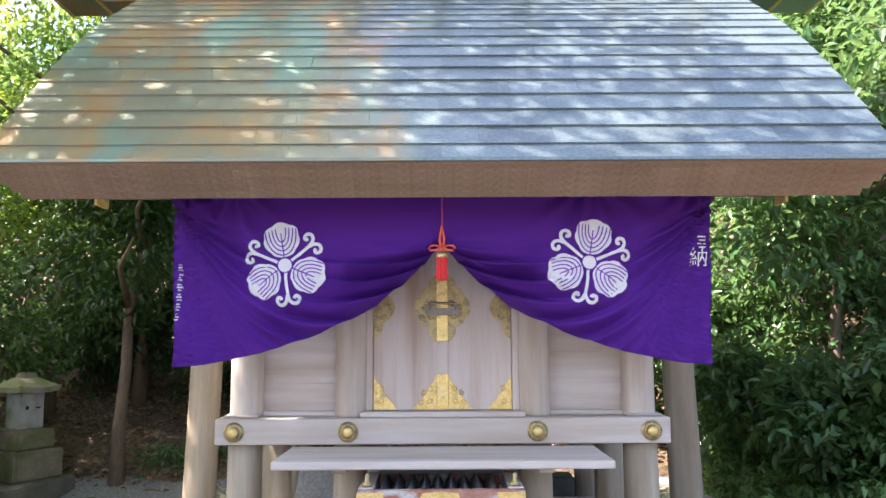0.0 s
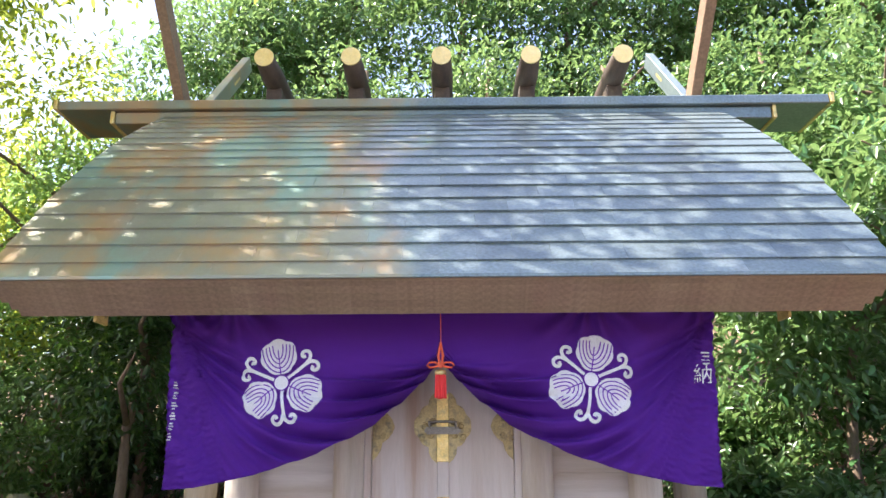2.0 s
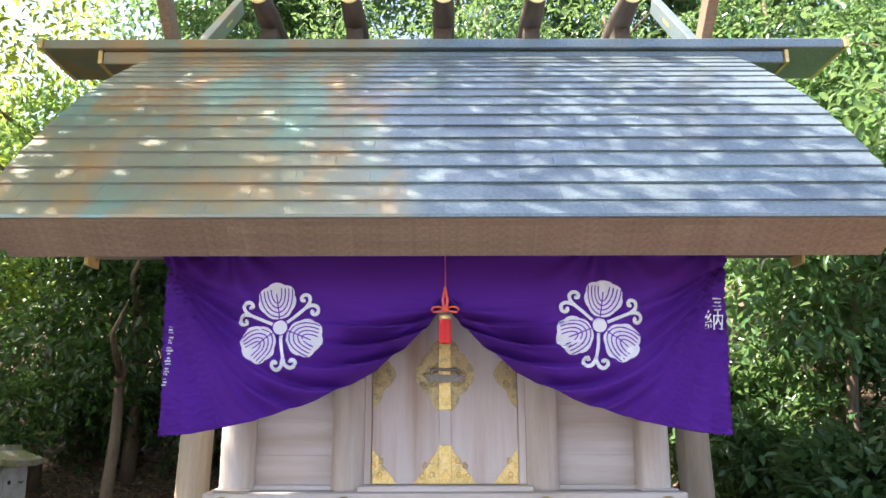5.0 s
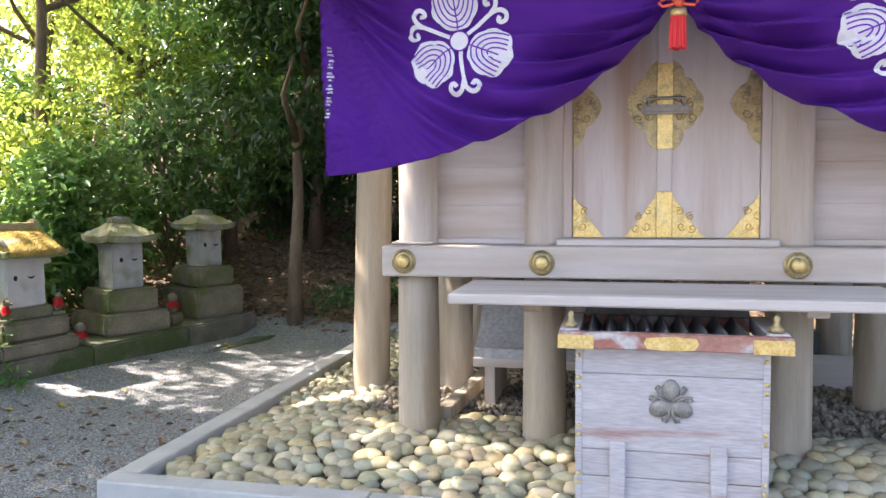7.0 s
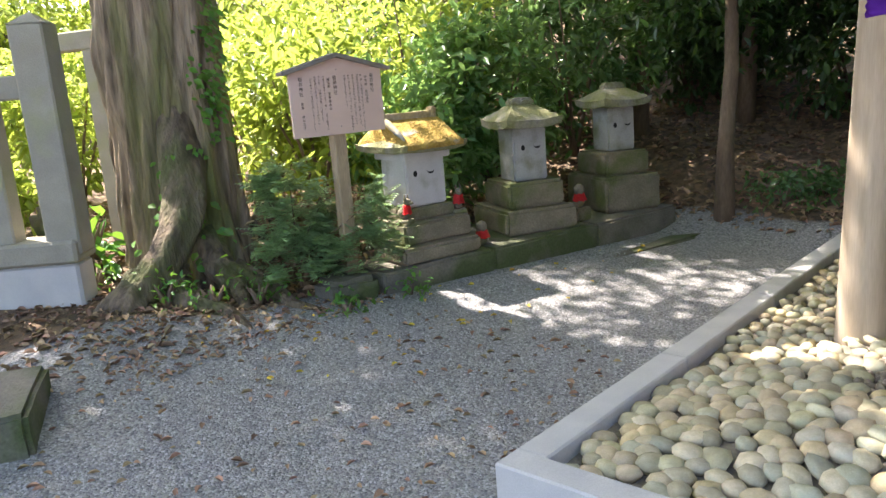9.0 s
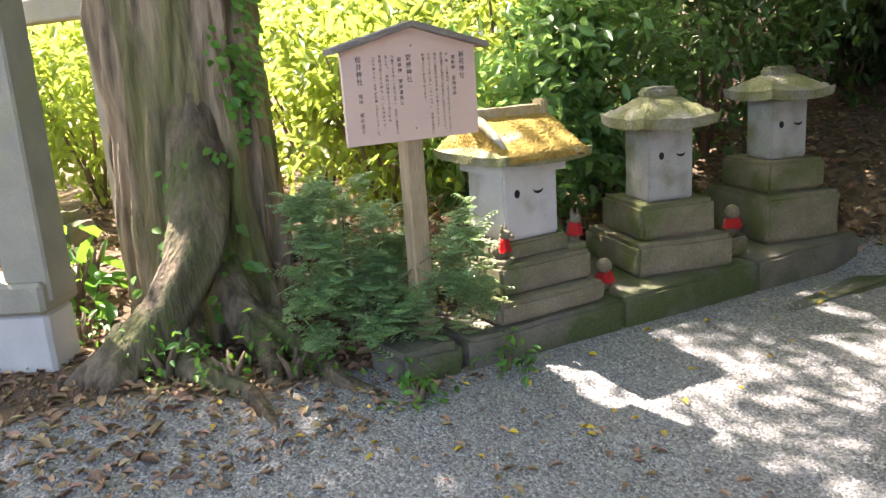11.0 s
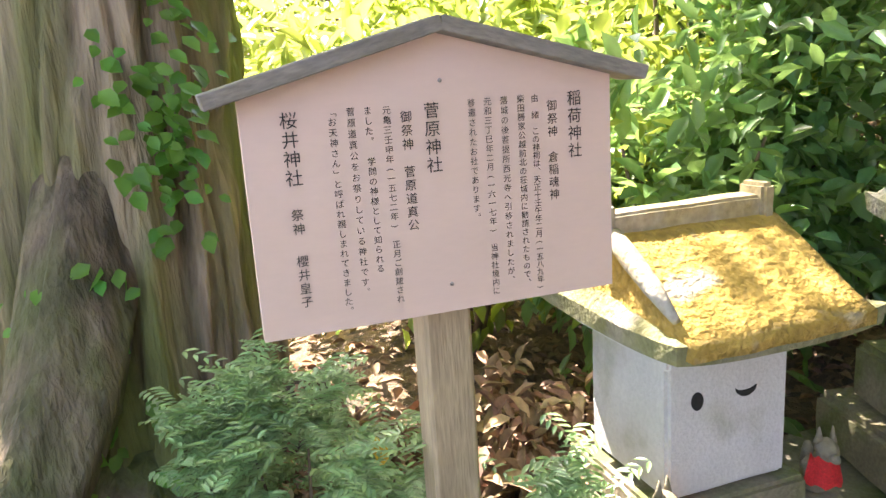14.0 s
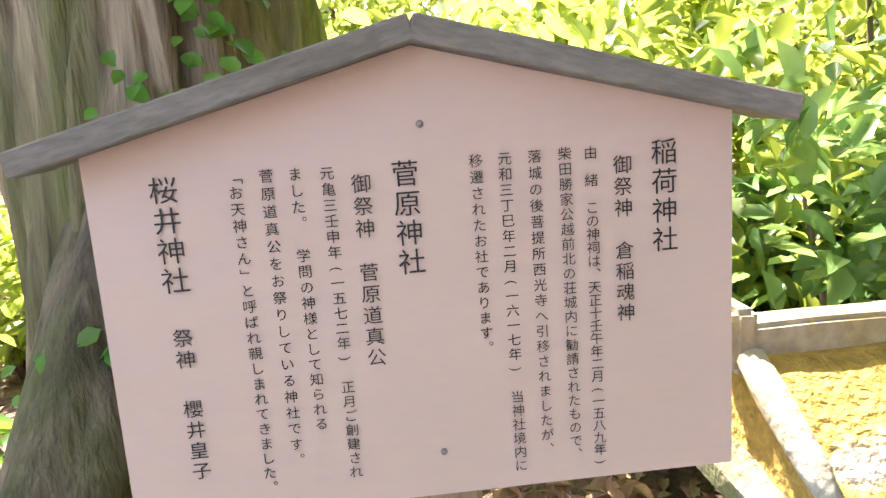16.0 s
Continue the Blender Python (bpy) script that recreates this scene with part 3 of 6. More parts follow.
def board_wall(axis_x, a, b, fixed, thick, name, z0=1.33, z1=3.1):
    """A wall of level boards with fine joints, each board its own piece."""
    holder = None
    n = 8
    h = (z1 - z0) / n
    for k in range(n):
        zz0, zz1 = z0 + k * h + 0.0005, z0 + (k + 1) * h - 0.0005
        if axis_x:
            bm = box(a, b, fixed, fixed + thick, zz0, zz1, 0.0012)
        else:
            bm = box(fixed, fixed + thick, a, b, zz0, zz1, 0.0012)
        if holder is None:
            holder = part(name, bm, M_CEDARH if axis_x else M_CEDAR, shrine, abs_=True)
        else:
            part("board", bm, M_CEDARH if axis_x else M_CEDAR, holder, abs_=True)


board_wall(True, -1.30, -0.745, 5.43, 0.04, "wall_panel")
board_wall(True, 0.745, 1.30, 5.43, 0.04, "wall_panel")
board_wall(False, 5.47, 7.33, -1.42, 0.04, "side_wall")
board_wall(False, 5.47, 7.33, 1.38, 0.04, "side_wall")
board_wall(True, -1.30, 1.30, 7.40, 0.04, "rear_wall")
for sx in (-1, 1):
    x0, x1 = sorted((sx * 0.76, sx * 1.29))
    part("sill_strip", box(x0, x1, 5.375, 5.428, 1.327, 1.36, 0.005), M_CEDARH, shrine, abs_=True)
    x0, x1 = sorted((sx * 1.28, sx * 1.53))
    part("post_shoe", box(x0, x1, 5.26, 5.50, 1.327, 1.343, 0.006), M_CEDARH, shrine, abs_=True)
    x0, x1 = sorted((sx * 0.495, sx * 0.545))
    part("door_jamb", box(x0, x1, 5.34, 5.43, 1.365, 2.62, 0.006), M_DOOR, shrine, abs_=True)
part("door_sill", box(-0.575, 0.575, 5.23, 5.42, 1.327, 1.363, 0.006), M_CEDARH, shrine, abs_=True)
part("door_lintel", box(-0.575, 0.575, 5.33, 5.45, 2.622, 2.78, 0.006), M_CEDARH, shrine, abs_=True)


def gold_curls(bm, m, cx, cz, s):
    for k, (dx, dz) in enumerate(((0, 0), (0.42, 0.5), (-0.1, 0.75), (0.5, -0.1))):
        ridge_line(spiral(cx + dx * s, cz + dz * s, 0.22 * s, 1.3, k * 1.3, 1 if k % 2 else -1), 0.007, 0.004, bm, m)


def lobed(points, n=3, out=0.06):
    """Adds rounded lobes along an open polyline."""
    res = []
    for (x0, z0), (x1, z1) in zip(points, points[1:]):
        dx, dz = x1 - x0, z1 - z0
        for k in range(n * 3):
            t = k / (n * 3)
            b = out * abs(math.sin(t * n * math.pi))
            res.append((x0 + dx * t + dz * b, z0 + dz * t - dx * b))
    res.append(points[-1])
    return res


def doors():
    for sx in (-1, 1):
        x0, x1 = sorted((sx * 0.002, sx * 0.492))
        leaf = part("door", box(x0, x1, 5.36, 5.40, 1.366, 2.62, 0.004), M_DOOR, shrine, "grey cypress door leaf with gilt corner plates", abs_=True)
        m = Matrix.Translation((0, 5.352, 0)) @ Matrix.Diagonal((sx, 1, 1, 1))
        # lower corners, hinge plate half-way up, half of the lock plate
        for corner, flip in ((0.489, -1), (0.042, 1)):
            pts = lobed([(corner + flip * 0.172, 1.37), (corner + flip * 0.10, 1.46), (corner, 1.615)], 2, 0.05 * -flip)
            bm = plate([(corner, 1.37)] + pts if flip < 0 else [(corner, 1.37)] + pts, 0.006, m=m)
            gold_curls(bm, m, corner + flip * 0.05, 1.43, 0.11 * (1 if flip > 0 else 1))
            part("corner_plate", bm, M_GOLD, leaf, "engraved gilt corner plate", abs_=True)
        pts = lobed([(0.489, 1.86), (0.42, 1.98), (0.335, 2.09), (0.42, 2.20), (0.489, 2.31)], 1, -0.12)
        bm = plate(pts, 0.006, m=m)
        gold_curls(bm, m, 0.42, 2.03, 0.12)
        part("hinge_plate", bm, M_OLDGOLD, leaf, "engraved gilt hinge plate", abs_=True)
        pts = lobed([(0.04, 2.33), (0.10, 2.24), (0.165, 2.17), (0.20, 2.09), (0.165, 2.01), (0.10, 1.95), (0.04, 1.84)], 1, -0.16)
        bm = plate(pts, 0.006, m=m)
        gold_curls(bm, m, 0.08, 2.03, 0.12)
        part("lock_plate", bm, M_OLDGOLD, leaf, "engraved gilt lock plate", abs_=True)
    batten = part("door_batten", box(-0.04, 0.04, 5.335, 5.358, 1.366, 2.62, 0.004), M_DOOR, shrine, abs_=True)
    part("batten_plate", box(-0.042, 0.042, 5.328, 5.334, 1.37, 1.62, 0.003), M_GOLD, batten, "gilt batten plate", abs_=True)
    part("batten_plate", box(-0.042, 0.042, 5.328, 5.334, 1.85, 2.31, 0.003), M_GOLD, batten, "gilt batten plate", abs_=True)
    lock = part("padlock", box(-0.125, 0.125, 5.275, 5.318, 2.035, 2.085, 0.012, seg=2), M_IRON, shrine, "long old iron padlock", abs_=True)
    part("shackle", tube([(-0.10, 5.296, 2.115), (-0.04, 5.296, 2.12), (0.04, 5.296, 2.12), (0.10, 5.296, 2.115)], [0.009] * 4), M_IRON, lock, abs_=True)
    for sx in (-1, 1):
        part("staple", tube([(sx * 0.09, 5.34, 2.10), (sx * 0.09, 5.29, 2.11), (sx * 0.09, 5.29, 2.06)], [0.011] * 3), M_IRON, lock, abs_=True)


doors()

for bx in (-1.433, -0.65, 0.65, 1.433):
    bm = lathe([(0.070, 0.0), (0.070, 0.008), (0.060, 0.016), (0.052, 0.010), (0.042, 0.012), (0.036, 0.030), (0.018, 0.036)], 28, m=Matrix.Translation((bx, 5.189, 1.236)) @ Matrix.Rotation(math.pi / 2, 4, "X"))
    boss = part("boss", bm, M_OLDGOLD, shrine, "round gilt boss on the girder", smooth=False, abs_=True)
    bm = lathe([(0.035, 0.020), (0.034, 0.034), (0.026, 0.041), (0.010, 0.044)], 24, m=Matrix.Translation((bx, 5.188, 1.236)) @ Matrix.Rotation(math.pi / 2, 4, "X"))
    part("boss_centre", bm, M_GOLD, boss, "bright gilt centre", smooth=True, abs_=True)

# the step board in front, on bearers
step = part("step_board", box(-1.035, 1.035, 4.53, 5.185, 1.088, 1.138, 0.008), M_CEDARH, shrine, "thick worn step board", abs_=True)
for sx in (-1, 1):
    part("bearer", box(sx * 0.65 - 0.05, sx * 0.65 + 0.05, 4.75, 5.25, 1.03, 1.086, 0.006), M_CEDAR, step, abs_=True)

# ---- roof ----
EAVE = Vector((0, 4.0, 2.86))
RIDGE_Y = 6.4
RW = 2.58


def course(k):
    """Where course k begins on the slope; the eave course is short."""
    return 0.0 if k == 0 else 0.045 + 0.0597 * (k - 1)


def half_width(s):
    """The verge draws in towards the ridge."""
    return RW - 0.17 * max(0.0, s - 0.25) ** 1.6


def roof_point(s):
    """Along the front slope, s 0 at the eave to 1 under the ridge; a faint swell in the middle."""
    y = 4.0 + 2.12 * s
    z = 2.86 + 1.96 * s + 0.13 * math.sin(math.pi * s)
    return y, z


def roof():
    bm = bmesh.new()
    n = 17
    prof = [roof_point(k / n) for k in range(n + 1)] + [(RIDGE_Y, 4.92)]
    prof += [(2 * RIDGE_Y - y, z) for y, z in prof[-2::-1]]
    top = [(y, z - 0.02) for y, z in prof]
    under = [(4.20, 2.685), (4.75, 3.0), (6.4, 4.62), (8.05, 3.0), (8.60, 2.685)]
    loop = top + under[::-1]
    rings = []
    for x, inset in ((-RW, 1), (RW, 1)):
        ring = []
        for k, (y, z) in enumerate(loop):
            s = min(1.0, (y - 4.0) / 2.12 if y < RIDGE_Y else (2 * RIDGE_Y - y - 4.0) / 2.12)
            xx = math.copysign(half_width(max(s, 0)), x)
            if k >= len(top):
                xx = x * (2.38 / RW)
            ring.append(bm.verts.new((xx, y, z)))
        rings.append(ring)
    m = len(loop)
    for k in range(m):
        bm.faces.new((rings[0][k], rings[0][(k + 1) % m], rings[1][(k + 1) % m], rings[1][k]))
    bm.faces.new(rings[0][::-1])
    bm.faces.new(rings[1])
    bmesh.ops.recalc_face_normals(bm, faces=bm.faces[:])
    r = part("roof", bm, M_FASCIA, shrine, "patinated copper shingle roof with a deep brown eave", abs_=True)
    return r, n


roof_part, COURSES = roof()
inv = origin_of(roof_part).inverted()


def shingles():
    w = 2 * RW / 12

    def slab(width):
        bm = box(-width / 2 + 0.0005, width / 2 - 0.0005, -0.016, 0.178, -0.006, 0.013, 0.0)
        return mesh_of(bm, "shingle", M_COPPER)
    full, half = slab(w), slab(w / 2)
    for k in range(COURSES):
        y0, z0 = roof_point(course(k))
        y1, z1 = roof_point(course(k + 1))
        tilt = math.degrees(math.atan2(z1 - z0, y1 - y0)) - 4.0
        cells = [(-RW + w * (c + 0.5), full) for c in range(12)] if k % 2 == 0 else \
            [(-RW + w / 4, half)] + [(-RW + w * (c + 1), full) for c in range(11)] + [(RW - w / 4, half)]
        for x, me in cells:
            m = pose(x * half_width(course(k)) / RW, y0, z0 + 0.006, tilt + random.uniform(-0.35, 0.35), random.uniform(-0.15, 0.15), 0)
            piece("shingle", me, roof_part, inv @ m @ Matrix.Diagonal((half_width(course(k)) / RW, 1, 1, 1)))


def rear_shingles():
    bm = bmesh.new()
    for k in range(COURSES):
        y0, z0 = roof_point(course(k))
        y1, z1 = roof_point(course(k + 1))
        tilt = math.degrees(math.atan2(z1 - z0, y1 - y0)) - 3.0
        box(-half_width(course(k)), half_width(course(k)), -0.010, 0.178, -0.012, 0.011, 0.0, bm, pose(0, 2 * RIDGE_Y - y0, z0 + 0.004, tilt, 0, 180))
    bmesh.ops.recalc_face_normals(bm, faces=bm.faces[:])
    tagged(part("rear_courses", bm, M_COPPER, roof_part, abs_=True), kind="stuff")


def fascia_strips():
    """Thin copper strips lapped along the eave's face."""
    rows = 5
    for k in range(rows):
        t0, t1 = k / rows, (k + 1) / rows
        y0, z0, y1, z1 = 3.995 + 0.2 * t0, 2.85 - 0.165 * t0, 3.995 + 0.2 * t1, 2.85 - 0.165 * t1
        hw0 = RW - 0.2 * t0
        tilt = math.degrees(math.atan2(y1 - y0, z0 - z1))
        n = 9
        shift = (k % 2) * 0.5
        edges = [-hw0] + [(-hw0 + 2 * hw0 * (c + shift + random.uniform(-0.1, 0.1)) / n) for c in range(1, n)] + [hw0]
        for a, b in zip(edges, edges[1:]):
            bm = box(a + 0.0005, b - 0.0005, -0.004, 0.002, (z1 - z0) * 1.6 - 0.002, 0.0, 0.0)
            part("eave_strip", bm, M_FASCIA, roof_part, at=inv @ pose(0, y0, z0, tilt - 0.6, 0, 0))


fascia_strips()
rear_shingles()
part("eave_lip", box(-RW - 0.005, RW + 0.005, 3.978, 4.01, 2.845, 2.868, 0.003), M_COPPER, roof_part, abs_=True)

for y in (4.75, 8.05):
    beam = part("purlin", box(-2.20, 2.20, y - 0.08, y + 0.08, 2.79, 2.95, 0.006), M_DARKWOOD, shrine, abs_=True)
    for sx in (-1, 1):
        x0, x1 = sorted((sx * 2.201, sx * 2.225))
        part("beam_cap", box(x0, x1, y - 0.082, y + 0.082, 2.728, 2.952, 0.004), M_GOLD, beam, "gilt beam end cap", abs_=True)
for k in range(11):
    x = -2.0 + 0.4 * k
    bm = box(-0.03, 0.03, 0, 2.4, -0.09, 0, 0.004)
    part("rafter", bm, M_DARKWOOD, shrine, at=origin_of(shrine).inverted() @ pose(x, 4.62, 2.99, 44.5, 0, 0))

# ridge: two tiers of copper-clad beam, gilt ends
ridge = part("ridge_beam", box(-2.93, 2.93, 6.13, 6.67, 4.77, 4.886, 0.01), M_COPPER, shrine, "copper-clad ridge beam", abs_=True)
upper = part("ridge_board", box(-3.43, 3.43, 6.08, 6.72, 4.889, 4.975, 0.008), M_COPPER, shrine, "long copper-clad ridge board", abs_=True)
for sx in (-1, 1):
    for par, xa, y0, y1, z0, z1 in ((ridge, 2.93, 6.11, 6.69, 4.766, 4.887), (upper, 3.43, 6.06, 6.74, 4.888, 4.98)):
        x0, x1 = sorted((sx * xa, sx * (xa + 0.035)))
        part("ridge_cap", box(x0, x1, y0, y1, z0, z1, 0.004), M_GOLD, par, "gilt end cap", abs_=True)

for x in (-1.52, -0.775, 0.0, 0.765, 1.55):
    r = 0.098
    bm = lathe([(r * 0.82, 0), (r, 0.35), (r, 0.93), (r * 0.82, 1.28)], 20, m=Matrix.Translation((x, 5.74, 5.195)) @ Matrix.Rotation(-math.pi / 2, 4, "X"))
    log = part("ridge_log", bm, M_LOG, shrine, "dark rounded ridge log with gilt ends", smooth=True, abs_=True)
    part("saddle", box(x - 0.07, x + 0.07, 6.14, 6.66, 4.976, 5.11, 0.006), M_LOG, log, abs_=True)
    for y, f in ((5.728, 1), (7.02, 1)):
        bm = lathe([(r * 0.86, 0), (r * 0.86, 0.012)], 24, m=Matrix.Translation((x, y, 5.195)) @ Matrix.Rotation(-math.pi / 2, 4, "X"))
        part("end_disc", bm, M_DISC, log, "gilt disc in a sunlit gold", abs_=True)
for sx in (-1, 1):
    for way in (-1, 1):
        bm = box(-0.045, 0.045, -0.3, 2.05, -0.085, 0.085, 0.006)
        off = 0.047 * way
        f = part("forked_finial", bm, M_FASCIA if way < 0 else M_COPPER, shrine, "crossed finial board rising over the gable", at=origin_of(shrine).inverted() @ pose(sx * 2.33 + off, 6.4, 4.88, 44, 0, 180 if way < 0 else 0))
        part("finial_slot", box(-0.047, 0.047, 1.25, 1.5, -0.015, 0.015, 0.0), M_GOLD, f)
    # bargeboards under the gable
    for way in (-1, 1):
        x0 = sx * 2.45
        bm = box(-0.025, 0.025, 0, 3.05, -0.16, 0, 0.005)
        part("bargeboard", bm, M_DARKWOOD, shrine, at=origin_of(shrine).inverted() @ pose(x0, 6.4 + way * 2.15, 2.83, 43.5, 0, 0 if way < 0 else 180))


# ---- curtain ----
GX, GZ = 0.004, 2.43


def cloth_low(x):
    """The lower hem: caught up in the middle."""
    a = abs(x)
    pts = ((0.0, 2.45), (0.16, 2.29), (0.43, 2.075), (0.78, 1.905), (1.15, 1.785), (1.5, 1.715), (1.72, 1.70))
    for (x0, z0), (x1, z1) in zip(pts, pts[1:]):
        if a <= x1:
            t = (a - x0) / (x1 - x0)
            return z0 + (z1 - z0) * t
    return pts[-1][1]


# where the curtain hangs from its rail: place, turn of the folds, depth of the folds
HANGS = ((0.92, 1, 0.034), (1.62, 1, 0.03), (-1.30, -1, 0.030), (-1.66, -1, 0.04))


def cloth_y(x, z):
    """Depth of the cloth: folds that run out of the gathering point and sag across each half."""
    dx, dz = abs(x - GX), z - GZ
    r = math.hypot(dx, dz)
    ang = math.atan2(dz, dx)
    low = cloth_low(x)
    hem = math.exp(-max(z - low, 0) / 0.33)
    near = math.exp(-r / 0.45)
    below = float(smooth_step(0.10, -0.06, dz))
    wave = math.sin(ang * 17 + 2.6 * r) * (0.030 * near + 0.020 * hem * math.exp(-abs(r - 0.7) / 0.7)) * below
    sag = math.sin((ang + 0.15 * r) * 9) * 0.030 * math.exp(-((ang + 0.5) / 0.45) ** 2) * min(1, r)
    corner = 0.038 * math.sin((dx - dz * 0.6) * 15 + 1) * math.exp(-abs(dx - 1.45) / 0.22)
    t = min(dx / 1.66, 1.0)
    depth = (GZ + 0.29 * t - z) / (4 * t * (1 - t) + 0.10)
    env = float(smooth_step(0.04, 0.3, depth)) * (1 - 0.6 * float(smooth_step(0.55, 0.95, depth))) * (0.35 + 0.65 * math.exp(-((t - 0.28) / 0.30) ** 2))
    env *= 1 - 0.85 * math.exp(-((dx - 0.95) / 0.36) ** 4 - ((z - 2.31) / 0.31) ** 4)
    saw = (depth * 8.5 + 0.35 * t + 0.2 * math.sin(5 * t)) % 1.0
    wave += 0.25 * env * (saw if saw < 0.82 else 0.82 * (1 - saw) / 0.18) + 0.018 * env * math.sin(depth * 60 + 2 * t)
    hung = 0.0
    for hx, way, amp in HANGS:
        ux, uz = x - hx, 2.86 - z
        q = math.hypot(ux, uz)
        hung += amp * math.sin((math.atan2(ux, uz) * way + 0.25 * q) * 11) * min(1.0, q / 0.12) * math.exp(-q / 0.5)
    return 4.565 + wave + sag + hung + corner - 0.05 * near + 0.03 * max(0, z - 2.5)


def curtain():
    bm = bmesh.new()
    nu, nv = 200, 110
    grid = []
    for i in range(nu + 1):
        u = -1 + 2 * i / nu
        row = []
        for j in range(nv + 1):
            v = j / nv
            x_top = u * 1.70
            low = cloth_low(u * 1.70)
            z = 2.80 + (low - 2.80) * v
            x = x_top * (1 - 0.03 * v) + 0.01 * math.sin(z * 9) * (abs(u) ** 6) * (1 if u > 0 else -1)
            row.append(bm.verts.new((x, cloth_y(x, z), z)))
        grid.append(row)
    for i in range(nu):
        for j in range(nv):
            bm.faces.new((grid[i][j], grid[i][j + 1], grid[i + 1][j + 1], grid[i + 1][j]))
    ext = bmesh.ops.solidify(bm, geom=bm.faces[:], thickness=0.003)
    c = thing("curtain", pose(0, 4.55, 2.8), "purple cotton curtain with white leaf crests, gathered up at its middle", "curtain")
    part("cloth", bm, M_PURPLE, c, smooth=True, abs_=True)
    return c


cloth = curtain()


def smooth_line(points, n=4):
    """A rounder polyline through the points."""
    out = []
    for i in range(len(points) - 1):
        p0, p1, p2, p3 = (Vector(points[min(max(i + q, 0), len(points) - 1)]) for q in (-1, 0, 1, 2))
        for j in range(n):
            t = j / n
            v = 0.5 * (2 * p1 + (p2 - p0) * t + (2 * p0 - 5 * p1 + 4 * p2 - p3) * t * t + (3 * p1 - p0 - 3 * p2 + p3) * t ** 3)
            out.append((v.x, v.y))
    return out + [tuple(points[-1])]


def crest_shapes():
    """A three-leaf crest of radius about 1: outlines of the white parts and of the dark veins."""
    white, veins = [], []
    for k in range(3):
        a = math.pi / 2 + k * 2 * math.pi / 3
        ca, sa = math.cos(a), math.sin(a)

        def turn(x, z):
            return (x * sa + z * ca, -x * ca + z * sa)
        out = []
        for j in range(90):
            t = -math.pi + 2 * math.pi * j / 90
            lobe = 0.94 + 0.10 * abs(math.cos(t * 3.5)) * (0.5 + 0.5 * math.cos(t)) ** 0.3
            out.append(turn(0.42 * math.sin(t) * lobe * (1 + 0.10 * math.cos(t)), 0.58 + 0.41 * math.cos(t) * lobe))
        white.append(("leaf", out))
        veins.append([turn(0.0, 0.20 + 0.05 * j) for j in range(12)])
        for side in (-1, 1):
            for q in range(4):
                z0, wide = 0.24 + 0.10 * q, 0.36 - 0.08 * q
                veins.append([turn(side * wide * math.sin(t * math.pi / 2), z0 + (0.82 + 0.015 * q - z0) * t ** 1.9) for t in np.linspace(0, 1, 9)])
        # stem with two curls between the leaves
        b = a + math.pi / 3
        cb, sb = math.cos(b), math.sin(b)

        def turn2(x, z):
            return (x * sb + z * cb, -x * cb + z * sb)
        white.append(("stem", [turn2(0, 0.12 + 0.075 * j) for j in range(9)], 0.07))
        for s in (-1, 1):
            pts = [turn2(s * x, z) for x, z in smooth_line(((0.0, 0.70), (0.03, 0.82), (0.10, 0.90), (0.19, 0.91), (0.25, 0.84), (0.23, 0.76), (0.17, 0.74), (0.14, 0.80)))]
            white.append(("stem", pts, 0.078))
    white.append(("disc", [(0.17 * math.cos(t * math.pi / 12), 0.17 * math.sin(t * math.pi / 12)) for t in range(24)]))
    return white, veins


def ribbon(points, width):
    """Left and right edges of a band along points."""
    res = []
    for i, (x, z) in enumerate(points):
        x0, z0 = points[max(i - 1, 0)]
        x1, z1 = points[min(i + 1, len(points) - 1)]
        d = Vector((x1 - x0, z1 - z0)).normalized()
        res.append(((x - d.y * width / 2, z + d.x * width / 2), (x + d.y * width / 2, z - d.x * width / 2)))
    return res


